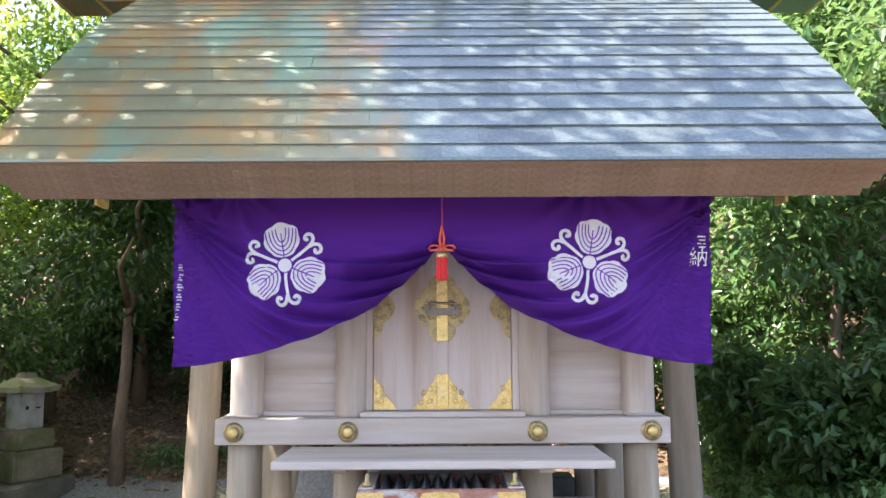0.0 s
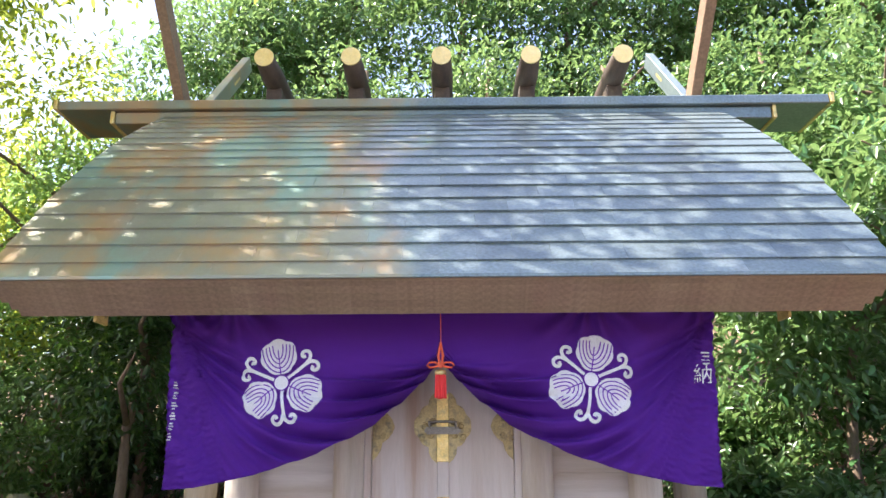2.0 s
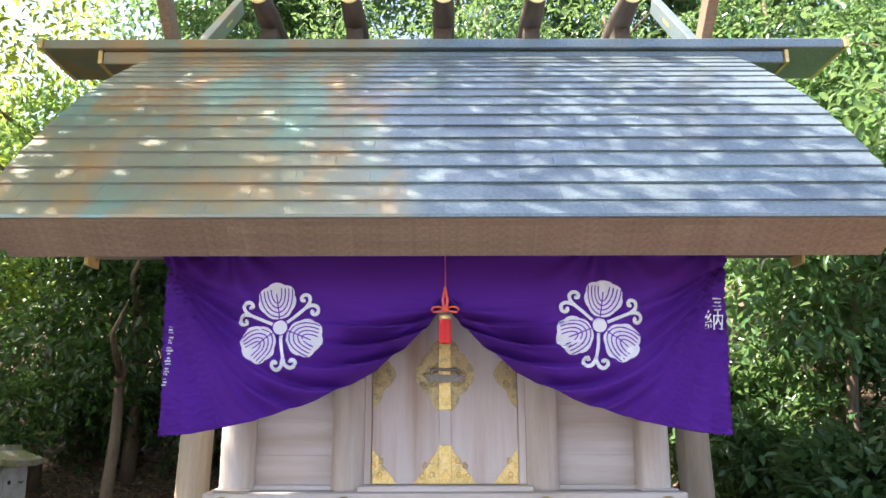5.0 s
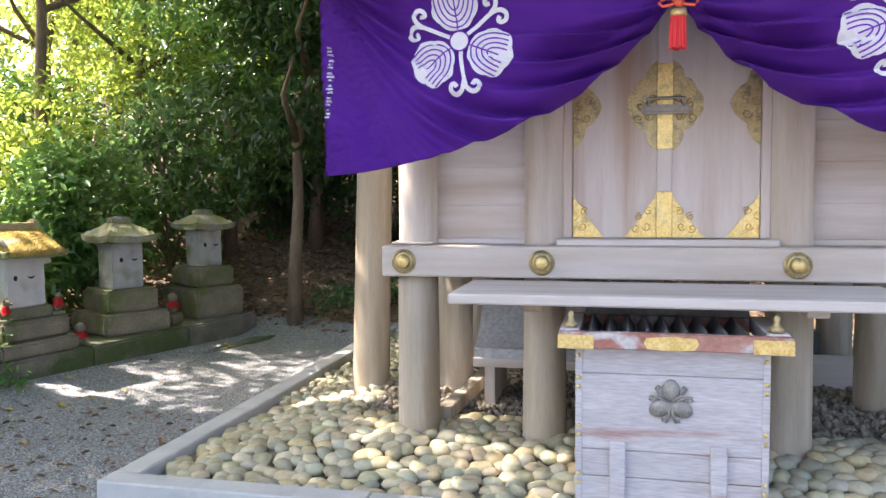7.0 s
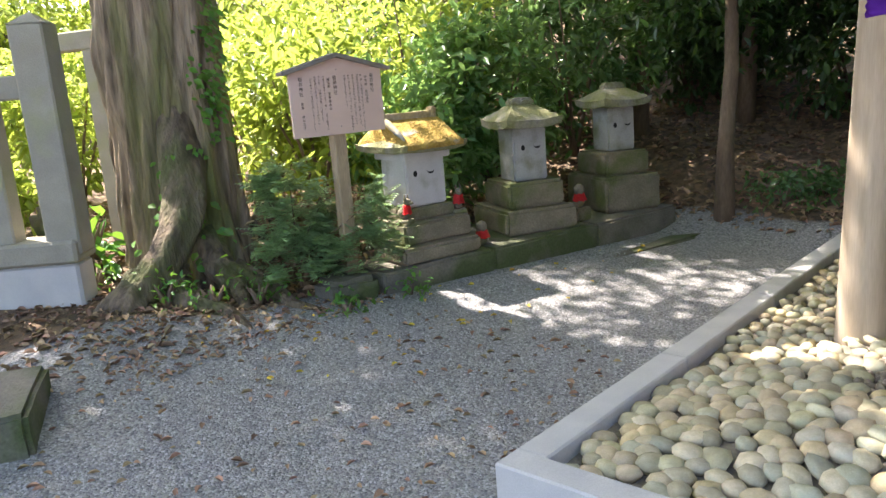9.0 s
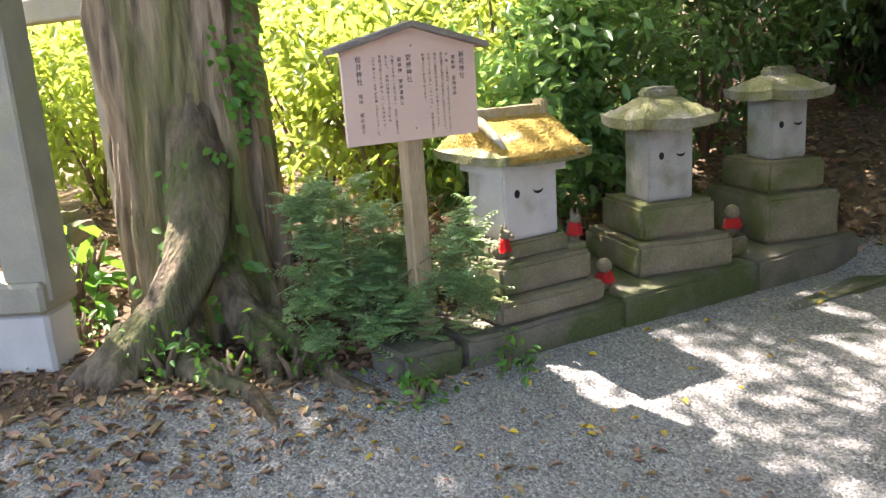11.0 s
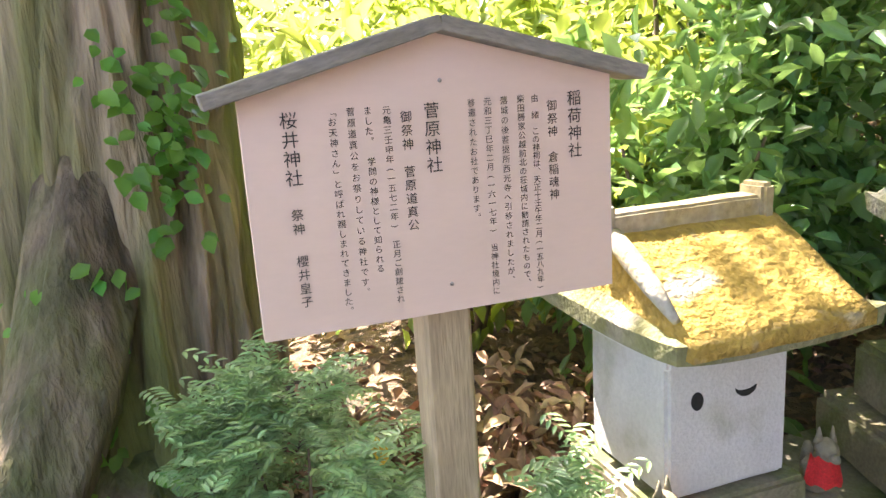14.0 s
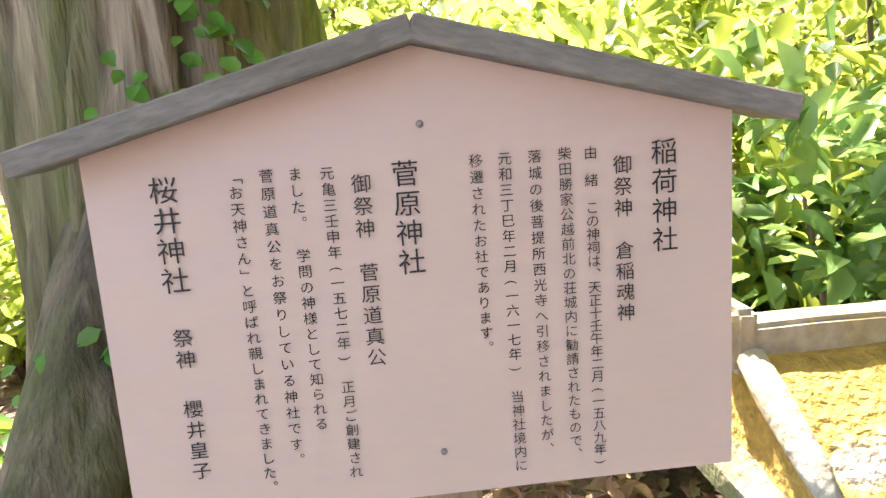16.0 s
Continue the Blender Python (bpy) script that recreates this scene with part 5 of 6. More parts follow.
def statue(m, h, rounded):
    """A small worn stone guardian: seated animal, or a plain rounded figure."""
    bm = bmesh.new()
    def blob(c, r):
        bmesh.ops.create_icosphere(bm, subdivisions=2, radius=1.0, matrix=Matrix.Translation(c) @ Matrix.Diagonal((*r, 1)))
    if rounded:
        blob((0, 0, h * 0.30), (h * 0.30, h * 0.26, h * 0.34))
        blob((0, -0.01, h * 0.76), (h * 0.25, h * 0.24, h * 0.24))
    else:
        box(-h * 0.24, h * 0.24, -h * 0.24, h * 0.34, 0, h * 0.16, 0.008, bm)
        blob((0, h * 0.12, h * 0.34), (h * 0.18, h * 0.22, h * 0.24))
        blob((0, -h * 0.04, h * 0.50), (h * 0.15, h * 0.15, h * 0.26))
        blob((0, -h * 0.12, h * 0.78), (h * 0.13, h * 0.17, h * 0.13))
        blob((0, -h * 0.28, h * 0.75), (h * 0.06, h * 0.10, h * 0.06))
        for s in (-1, 1):
            bmesh.ops.create_cone(bm, cap_ends=True, segments=8, radius1=h * 0.055, radius2=0.002, depth=h * 0.2, matrix=Matrix.Translation((s * h * 0.08, -h * 0.08, h * 0.95)))
        blob((0, h * 0.36, h * 0.42), (h * 0.08, h * 0.08, h * 0.25))
    for v in bm.verts:
        v.co += noise.noise_vector(v.co * 22) * 0.004
    solo("stone_statue", bm, M_STONE, "small worn stone guardian statue beside a little shrine" if rounded else "small worn stone fox statue on a shrine step", "statue", "stone guardian statues", smooth=True, m=m)
    bib = bmesh.new()
    z0, z1 = (h * 0.30, h * 0.60) if rounded else (h * 0.36, h * 0.70)
    r = h * (0.335 if rounded else 0.20)
    rows = []
    for j in range(5):
        t = j / 4
        z = z1 + (z0 - z1) * t
        rr = r * (0.75 + 0.35 * t)
        rows.append([bib.verts.new((rr * math.sin(a), -rr * math.cos(a) - (0.0 if rounded else h * 0.03), z + 0.006 * math.sin(a * 7))) for a in np.linspace(-1.5, 1.5, 13)])
    for a, b in zip(rows, rows[1:]):
        for k in range(12):
            bib.faces.new((a[k], a[k + 1], b[k + 1], b[k]))
    bmesh.ops.solidify(bib, geom=bib.faces[:], thickness=0.006)
    solo("bib", bib, M_RED, "bright red cloth bib tied on a stone statue", "bib", "red bibs", smooth=True, m=m)


row = row_pose(-5.185, 6.575, 0)
statue(row @ pose(-0.255, -0.06, 0.592, 0, 0, 20), 0.215, False)
statue(row @ pose(0.265, -0.04, 0.592, 0, 0, -20), 0.225, False)
statue(row @ pose(0.46, -0.06, 0.298), 0.20, True)
solo("pedestal_stone", rough_box(-0.09, 0.09, -0.08, 0.1, 0.0, 0.12, 0.015, 0.005, 2), M_STONE, "small square stone under a guardian statue", "stone", m=row @ pose(1.66, 0.0, 0.30))
statue(row @ pose(1.66, 0.0, 0.418), 0.215, True)


# ---- notice board ----
def notice_board():
    s = thing("notice_board", row_pose(-5.255, 5.816, 0.0), "pink-cream wooden notice board with black writing on a post", "notice board")
    hw = 0.359
    bm = plate([(-hw, 1.322), (hw, 1.322), (hw, 1.752), (0.0, 1.846), (-hw, 1.752)], 0.022, m=Matrix.Translation((0, -0.012, 0)))
    b = part("board", bm, M_BOARD, s, "smooth pink-cream painted board")
    for sx in (-1, 1):
        run = math.hypot(0.415, 0.11)
        bm = box(-0.004, run, -0.055, 0.045, 0.0, 0.028, 0.002)
        m = Matrix.Translation((0, 0, 1.847)) @ Matrix.Rotation(0.2585, 4, "Y")
        if sx < 0:
            m = Matrix.Rotation(math.pi, 4, "Z") @ m
            bm.transform(Matrix.Diagonal((1, -1, 1, 1)))
            bmesh.ops.reverse_faces(bm, faces=bm.faces[:])
        part("roof_strip", bm, M_SIGNROOF, s, "weathered grey sloping cover strip", at=m)
    part("post", box(-0.05, 0.05, 0.012, 0.10, 0.10, 1.62, 0.008), M_POLE, s, "squared weathered wooden post")
    for z in (1.762, 1.377):
        part("nail", lathe([(0.0042, 0), (0.0035, 0.002), (0.0015, 0.003)], 12, m=Matrix.Translation((0.004, -0.0125, z)) @ Matrix.Rotation(math.pi / 2, 4, "X")), M_IRON, b, smooth=True)
    cols = (
        (0.283, 1.726, 1.591, "稲荷神社", 0.036), (0.2345, 1.711, 1.513, "御祭神　倉稲魂神", 0.026),
        (0.198, 1.723, 1.334, "由　緒　この神祠は、天正十壬午年二月(一五八九年)", 0.0185),
        (0.1685, 1.725, 1.346, "柴田勝家公越前北の荘城内に勧請されたもので、", 0.0185),
        (0.134, 1.725, 1.356, "落城の後菩提所西光寺へ引移されましたが、", 0.0185),
        (0.1005, 1.725, 1.339, "元和三丁巳年二月(一六一七年)　当神社境内に", 0.0185),
        (0.068, 1.725, 1.490, "移遷されたお社であります。", 0.0185),
        (-0.011, 1.724, 1.591, "菅原神社", 0.036), (-0.060, 1.713, 1.488, "御祭神　菅原道真公", 0.026),
        (-0.096, 1.724, 1.354, "元亀三壬申年(一五七二年)　正月ご創建され", 0.0185),
        (-0.1305, 1.726, 1.418, "ました。　学問の神様として知られる", 0.0185),
        (-0.1615, 1.727, 1.376, "菅原道真公をお祭りしている神社です。", 0.0185),
        (-0.1955, 1.729, 1.346, "「お天神さん」と呼ばれ親しまれてきました。", 0.0185),
        (-0.2715, 1.726, 1.593, "桜井神社", 0.036), (-0.2725, 1.557, 1.507, "祭神", 0.026), (-0.272, 1.473, 1.372, "櫻井皇子", 0.026))
    cache = {}
    for x, z0, z1, words, size in cols:
        n = len(words)
        pitch = (z0 - z1) / n
        for k, ch in enumerate(words):
            if ch == "　":
                continue
            if ch not in cache:
                cache[ch] = glyph_mesh(ch, 1.0, "letter")
                cache[ch].materials.append(M_INK)
            dx, dz, spin = 0.0, 0.0, 0.0
            if ch in "、。":
                dx, dz = size * 0.55, size * 0.5
            if ch in "()「」":
                spin = -math.pi / 2
            m = Matrix.Translation((x + dx - 0.005, -0.0140, z0 - (k + 0.5) * pitch + dz)) @ Matrix.Rotation(math.pi / 2, 4, "X") @ Matrix.Rotation(spin, 4, "Z") @ Matrix.Diagonal((size * 0.88, size * 0.86, 1, 1))
            piece("letter", cache[ch], b, m)


notice_board()
solo("footing_stone", rough_box(-0.19, 0.19, -0.17, 0.17, 0.0, 0.21, 0.04, 0.02), M_STONEDK, "rough damp stone at the foot of the notice board", "stone", m=row_pose(-5.27, 5.74, 0.10))


# ---- stone fence ----
def stone_fence():
    d = Vector((-0.72, -0.69, 0)).normalized()
    ang = math.degrees(math.atan2(d.y, d.x))
    f = thing("stone_fence", pose(-6.60, 4.40, 0.2, 0, 0, ang), "weathered granite post-and-rail fence on a low wall", "fence")

    def upright(x, h, w=0.10):
        bm = box(x - w, x + w, -w, w, 0.45, h - 0.05, 0.012)
        top = [(x - w, -w), (x + w, -w), (x + w, w), (x - w, w)]
        a = bm.verts.new((x, 0, h + 0.03))
        vs = [bm.verts.new((px, py, h - 0.051)) for px, py in top]
        for k in range(4):
            bm.faces.new((vs[k], vs[(k + 1) % 4], a))
        part("post", bm, M_FENCE, f, "squared granite post with a pointed top")
    upright(0.0, 2.05, 0.115)
    for k in range(1, 7):
        upright(0.42 * k, 1.62 if k % 4 else 2.05, 0.085)
    part("rail", box(0.12, 2.7, -0.06, 0.06, 1.52, 1.68, 0.012), M_FENCE, f, "granite rail")
    part("sill", box(-0.10, 2.8, -0.17, 0.17, 0.40, 0.56, 0.02), M_FENCE, f, "granite sill")
    part("low_wall", box(-0.08, 2.8, -0.13, 0.13, -0.25, 0.398, 0.02), M_KERB, f, "pale low wall")
    part("plinth", box(-0.12, 2.8, -0.22, 0.22, -0.3, -0.05, 0.02), M_FENCE, f)
    b = thing("stone_gate_post", pose(-7.75, 5.35, 0.4, 0, 0, 20), "granite post with a cross rail behind the great tree", "fence post")
    part("post", box(-0.09, 0.09, -0.09, 0.09, -0.1, 1.72, 0.012), M_FENCE, b)
    part("rail", box(-0.9, 0.20, -0.08, 0.08, 1.72, 1.88, 0.012), M_FENCE, b)


stone_fence()
solo("stone_block", rough_box(-0.75, 0.0, -0.30, 0.30, -0.05, 0.27, 0.025, 0.012), M_STONEDK, "low dark stone block with a flat worn top on the gravel", "stone block", m=pose(-4.83, 3.06, 0.04, 0, 0, -28))
solo("mossy_boulder", rough_box(-0.22, 0.22, -0.18, 0.18, -0.1, 0.28, 0.09, 0.04), M_STONEDK, "mossy boulder half sunk in leaf litter", "boulder", m=pose(-8.6, 5.1, 0.50, 0, 0, 30))


# ---- the great tree ----
TRUNK_X, TRUNK_Y, TRUNK_R = -6.97, 5.52, 0.50

def root_tube(points, radii):
    """A root with long furrows that run along it."""
    bm = tube(points, radii, 44, lumps=0.16)
    for v in bm.verts:
        near = min(points, key=lambda p: (p - v.co).length_squared)
        w = v.co - near
        if w.length > 1e-4:
            d = w.normalized()
            v.co += d * (0.05 - 0.13 * abs(noise.noise(Vector((d.x * 3.2, d.y * 3.2, d.z * 3.2)) + near * 1.1))) * w.length
    return bm


def great_tree():
    t = thing("great_tree", pose(-6.88, 5.45, 0.3), "old broad-trunked tree with furrowed mossy bark and climbing ivy", "tree")
    bm = bmesh.new()
    nz, ns = 150, 220
    rings = []
    for i in range(nz + 1):
        s = i / nz
        z = -0.25 + 6.35 * s ** 1.35
        h = max(z, 0)
        base = TRUNK_R - 0.02 * h + 0.05 * math.exp(-h / 0.30)
        cx, cy = TRUNK_X - 0.02 * h, TRUNK_Y
        ring = []
        for k in range(ns):
            a = 2 * math.pi * k / ns
            ca, sa = math.cos(a), math.sin(a)
            swirl = Vector((ca * base, sa * base, 0)) + Vector((0.05 * math.sin(z * 1.7), 0.05 * math.cos(z * 1.3), 0))
            flute = 0.045 * math.sin(a * 4 + 0.8 + 0.3 * z) + 0.03 * math.sin(a * 7 + 2.0 - 0.5 * z)
            butt = 0.16 * math.exp(-h / 0.8) * max(0, math.cos(a - math.radians(-28))) ** 3
            p = Vector((swirl.x * 12, swirl.y * 12, z * 1.2 + 3))
            plates = 0.5 - abs(noise.noise(p)) * 1.6
            fine = 0.5 - abs(noise.noise(Vector((p.x * 2.3, p.y * 2.3, z * 2.6)))) * 1.4
            r = base * (1 + flute) + butt - 0.075 * plates - 0.022 * fine + 0.02 * noise.noise(Vector((swirl.x * 3, swirl.y * 3, z * 0.7)))
            ring.append(bm.verts.new((cx + r * ca, cy + r * sa, z + 0.3)))
        rings.append(ring)
    for a, b in zip(rings, rings[1:]):
        for k in range(ns):
            bm.faces.new((a[k], a[(k + 1) % ns], b[(k + 1) % ns], b[k]))
    bm.faces.new(rings[-1])
    part("trunk", bm, M_BARK, t, "furrowed grey-brown trunk", smooth=True, abs_=True)
    # the great surface root that bends down to the gravel, and lesser ones
    roots = (((-6.90, 5.50, 2.1), (-6.78, 5.44, 1.75), (-6.62, 5.36, 1.38), (-6.50, 5.28, 1.14), (-6.37, 5.19, 0.92), (-6.28, 5.06, 0.70), (-6.23, 4.88, 0.50), (-6.21, 4.68, 0.35), (-6.24, 4.47, 0.23), (-6.32, 4.24, 0.10)), (0.05, 0.12, 0.16, 0.16, 0.15, 0.14, 0.13, 0.13, 0.12, 0.06)), \
            (((-6.28, 4.72, 0.40), (-6.15, 4.52, 0.26), (-6.02, 4.42, 0.17), (-5.9, 4.3, 0.08)), (0.12, 0.11, 0.08, 0.03)), \
            (((-6.5, 5.35, 0.55), (-6.2, 5.3, 0.36), (-5.9, 5.25, 0.25), (-5.6, 5.1, 0.16)), (0.16, 0.11, 0.07, 0.03)), \
            (((-6.6, 5.9, 0.6), (-6.3, 6.2, 0.42), (-6.1, 6.5, 0.3)), (0.14, 0.09, 0.04)), \
            (((-6.35, 5.0, 0.40), (-6.0, 4.85, 0.27), (-5.6, 4.95, 0.19), (-5.25, 4.9, 0.12)), (0.12, 0.08, 0.06, 0.04)), \
            (((-6.1, 5.35, 0.34), (-5.75, 5.45, 0.22), (-5.4, 5.35, 0.165), (-5.1, 5.45, 0.10)), (0.10, 0.07, 0.055, 0.04))
    for pts, rad in roots:
        fine, fr = [], []
        for i in range(len(pts) - 1):
            for q in range(4):
                s = q / 4
                fine.append(Vector(pts[i]).lerp(Vector(pts[i + 1]), s))
                fr.append(rad[i] + (rad[i + 1] - rad[i]) * s)
        fine.append(Vector(pts[-1]))
        fr.append(rad[-1])
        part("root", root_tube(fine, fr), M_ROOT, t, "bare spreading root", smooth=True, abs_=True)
    rng = random.Random(8)
    ends = []
    for k in range(9):
        a = k * 0.7 + rng.uniform(-0.2, 0.2)
        z = 4.9 + 0.16 * k
        p0 = Vector((-6.7, 5.6, z))
        p1 = p0 + Vector((math.cos(a) * 1.0, math.sin(a) * 1.0, 1.2))
        p2 = p1 + Vector((math.cos(a + 0.2) * 0.8, math.sin(a + 0.2) * 0.8, 0.7))
        p3 = p2 + Vector((math.cos(a - 0.2) * 0.7, math.sin(a - 0.2) * 0.7, 0.3))
        part("limb", tube([p0, p1, p2, p3], [0.17, 0.12, 0.07, 0.02], 8), M_BARK, t, smooth=True, abs_=True)
        ends += [p2, p3]
    return t


tree = great_tree()

# Gaps through which the sun reaches the ground: (x, y, half-lengths) where the light falls at z about 0.7.
LIT = ((-4.92, 5.95, 0.22, 0.25), (-4.86, 6.5, 0.30, 0.27), (-4.36, 7.0, 0.32, 0.42), (-4.32, 7.65, 0.38, 0.36), (-4.5, 8.15, 0.25, 0.2), (-2.6, 5.95, 0.6, 0.9), (-4.35, 10.1, 0.3, 0.35), (-3.55, 9.95, 0.25, 0.25), (-5.1, 10.3, 0.2, 0.25), (-3.0, 10.6, 0.2, 0.25), (-7.2, 11.0, 1.3, 1.3), (-6.5, 8.6, 1.2, 1.5), (-8.8, 8.4, 3.0, 3.4), (-7.4, 6.9, 1.5, 1.5), (-10.0, 5.0, 2.0, 2.5))


def sunny(p, grow=1.0):
    """Which points would shade one of the gaps."""
    k = (p[:, 2] - 0.7) / SUN.z
    x, y = p[:, 0] - SUN.x * k, p[:, 1] - SUN.y * k
    hit = np.zeros(len(p), bool)
    for cx, cy, a, b in LIT:
        hit |= ((x - cx) / (a * grow)) ** 2 + ((y - cy) / (b * grow)) ** 2 < 1
    return hit


def crown(name, parent, seed, blobs, twigs, per, size, spread, material, label, gaps=True, slim=0.42, thin=0.0):
    rng = np.random.default_rng(seed)
    tips, outs = crown_tips(rng, blobs, twigs)
    if gaps:
        keep = ~sunny(tips) | (rng.random(len(tips)) < 0.2)
        tips, outs = tips[keep], outs[keep]
    low = ground_z(tips[:, 0], tips[:, 1]) + 0.05
    tips[:, 2] = np.maximum(tips[:, 2], low)
    v, f = spray_leaves(rng, tips, outs, per, size, spread, slim=slim)
    v = v - np.array(origin_of(parent).translation)
    ob = new(name, raw_mesh(name, v, f, material))
    ob.parent = parent
    return tagged(ob, label)


# crown out of view; several outlying clumps are added only to shade the ground
crown("crown", tree, 1, [((-6.2, 5.0, 8.4), (3.4, 3.0, 1.7)), ((-3.4, 4.2, 8.4), (2.6, 2.2, 1.2)), ((-6.6, 2.2, 8.0), (2.6, 2.2, 1.3)), ((-9.2, 3.6, 8.2), (2.4, 2.2, 1.4)), ((-9.0, 1.2, 8.4), (2.6, 2.2, 1.4)), ((-6.5, 7.8, 8.6), (2.4, 1.8, 1.3)), ((-9.7, 8.9, 8.0), (1.3, 0.8, 0.6)), ((-8.9, 8.9, 8.2), (1.4, 0.9, 0.6)),
                         ((-3.2, 7.4, 8.8), (2.0, 1.8, 1.0)), ((-3.6, 1.6, 8.4), (2.4, 2.0, 1.2)), ((-8.4, 4.2, 6.8), (1.6, 1.4, 0.8)), ((-9.6, 2.6, 8.6), (2.4, 1.6, 1.0))],
      4800, 15, 0.15, 0.26, M_LEAF_SUN, "broad crown of bright leaves")
# unseen bough added to the great tree to speckle light before the little shrines
part("limb", tube([Vector((-6.6, 5.55, 5.4)), Vector((-7.3, 6.1, 6.6)), Vector((-8.1, 6.7, 7.3)), Vector((-8.8, 7.2, 7.6))], [0.12, 0.08, 0.05, 0.015], 8), M_BARK, tree, smooth=True, abs_=True)
part("limb", tube([Vector((-8.1, 6.7, 7.3)), Vector((-9.0, 7.1, 7.55)), Vector((-9.95, 7.4, 7.65))], [0.05, 0.03, 0.01], 8), M_BARK, tree, smooth=True, abs_=True)
crown("crown", tree, 17, [((-9.85, 7.45, 7.65), (0.5, 0.6, 0.25))], 55, 15, 0.15, 0.26, M_LEAF_SUN, "unseen leaf clump added to shade the slab")
crown("crown", tree, 7, [((-8.62, 7.2, 7.6), (0.8, 1.1, 0.3))], 90, 15, 0.15, 0.26, M_LEAF_SUN, "unseen leafy bough added to speckle the sunlight")


def ivy():
    rng = np.random.default_rng(5)
    at, way, up, size = [], [], [], []
    for k in range(760):
        strand = int(rng.integers(0, 4))
        lo, hi, mid, wide = ((1.0, 2.6, 12, 7), (0.9, 1.9, 2, 9), (0.1, 1.0, -22, 8), (0.0, 0.6, -34, 10))[strand]
        h = rng.uniform(lo, hi)
        a = math.radians(mid + 7 * math.sin(h * 4 + strand) + rng.normal(0, wide))
        if math.sin(h * 9 + strand * 2 + a * 5) < -0.35:
            continue
        r = TRUNK_R - 0.02 * h + 0.05 * math.exp(-h / 0.30) + 0.16 * math.exp(-h / 0.8) * max(0, math.cos(a - math.radians(-28))) ** 3 + rng.uniform(0.03, 0.13)
        n = np.array([math.cos(a), math.sin(a), 0.25])
        p = np.array([TRUNK_X - 0.02 * h + r * math.cos(a), TRUNK_Y + r * math.sin(a), h + 0.3])
        at.append(p)
        way.append(np.array([-math.sin(a), math.cos(a), 0]) * rng.normal(0, 0.8) + np.array([0, 0, -0.6]) + n * 0.5)
        up.append(n + rng.normal(0, 0.3, 3) + np.array([0, 0, 0.5]))
        size.append(rng.uniform(0.04, 0.085))
    v, f = leaf_arrays(np.array(at), np.array(way), np.array(up), np.array(size), 0.68, 0.16)
    ob = new("ivy", raw_mesh("ivy", v - np.array(origin_of(tree).translation), f, M_IVY))
    ob.parent = tree
    tagged(ob, "fresh green ivy on the bark")


ivy()


# ---- woods ----
def small_tree(seed, x, y, h, r, blobs, twigs, per, size, spread, material, label, lean=0.1, gaps=True, name="tree", category="tree", group="woodland trees"):
    rng = random.Random(seed)
    z = float(ground_z(x, y))
    t = thing(name, pose(x, y, z), label, category, group)
    pts = [Vector((0, 0, -0.1))]
    for k in range(1, 7):
        pts.append(Vector((lean * k * 0.3 + rng.uniform(-0.05, 0.05), rng.uniform(-0.06, 0.06) * k, h * k / 6)))
    part("trunk", tube(pts, [r * (1.25 if k == 0 else 1 - 0.11 * k) for k in range(7)], 12, lumps=0.06), M_TWIG, t, smooth=True)
    for k in range(4):
        a = rng.uniform(0, 6.28)
        p0 = pts[3 + k % 3]
        l = h * (0.2 if h < 7 else 0.1)
        p1 = p0 + Vector((math.cos(a) * l, math.sin(a) * l, l * 0.5))
        p2 = p1 + Vector((math.cos(a + 0.3) * l, math.sin(a + 0.3) * l, l * 0.3))
        part("limb", tube([p0, p1, p2], [r * 0.5, r * 0.32, r * 0.1], 7), M_TWIG, t, smooth=True)
    crown("crown", t, seed, blobs, twigs, per, size, spread, material, "", gaps)
    return t


def shrub(seed, x, y, rx, ry, h, twigs, per, size, material, label, gaps=False, name="shrub", category="shrub", group="undergrowth shrubs", low=0.0):
    rng = random.Random(seed)
    z = float(ground_z(x, y))
    t = thing(name, pose(x, y, z), label, category, group)
    for k in range(5):
        a = k * 1.26 + rng.uniform(-0.3, 0.3)
        part("stem", tube([(0, 0, -0.05), (math.cos(a) * rx * 0.3, math.sin(a) * ry * 0.3, h * 0.45), (math.cos(a) * rx * 0.65, math.sin(a) * ry * 0.65, h * 0.85)], [0.022, 0.016, 0.006], 6), M_TWIG, t, smooth=True)
    blobs = [((x, y, z + low + h * 0.5), (rx, ry, h * 0.5))]
    for k in range(4):
        a = rng.uniform(0, 6.28)
        blobs.append(((x + math.cos(a) * rx * 0.55, y + math.sin(a) * ry * 0.55, z + low + h * rng.uniform(0.35, 0.85)), (rx * 0.55, ry * 0.55, h * 0.25)))
    crown("foliage", t, seed + 100, blobs, twigs, per, size, 0.085, material, "", gaps)
    return t


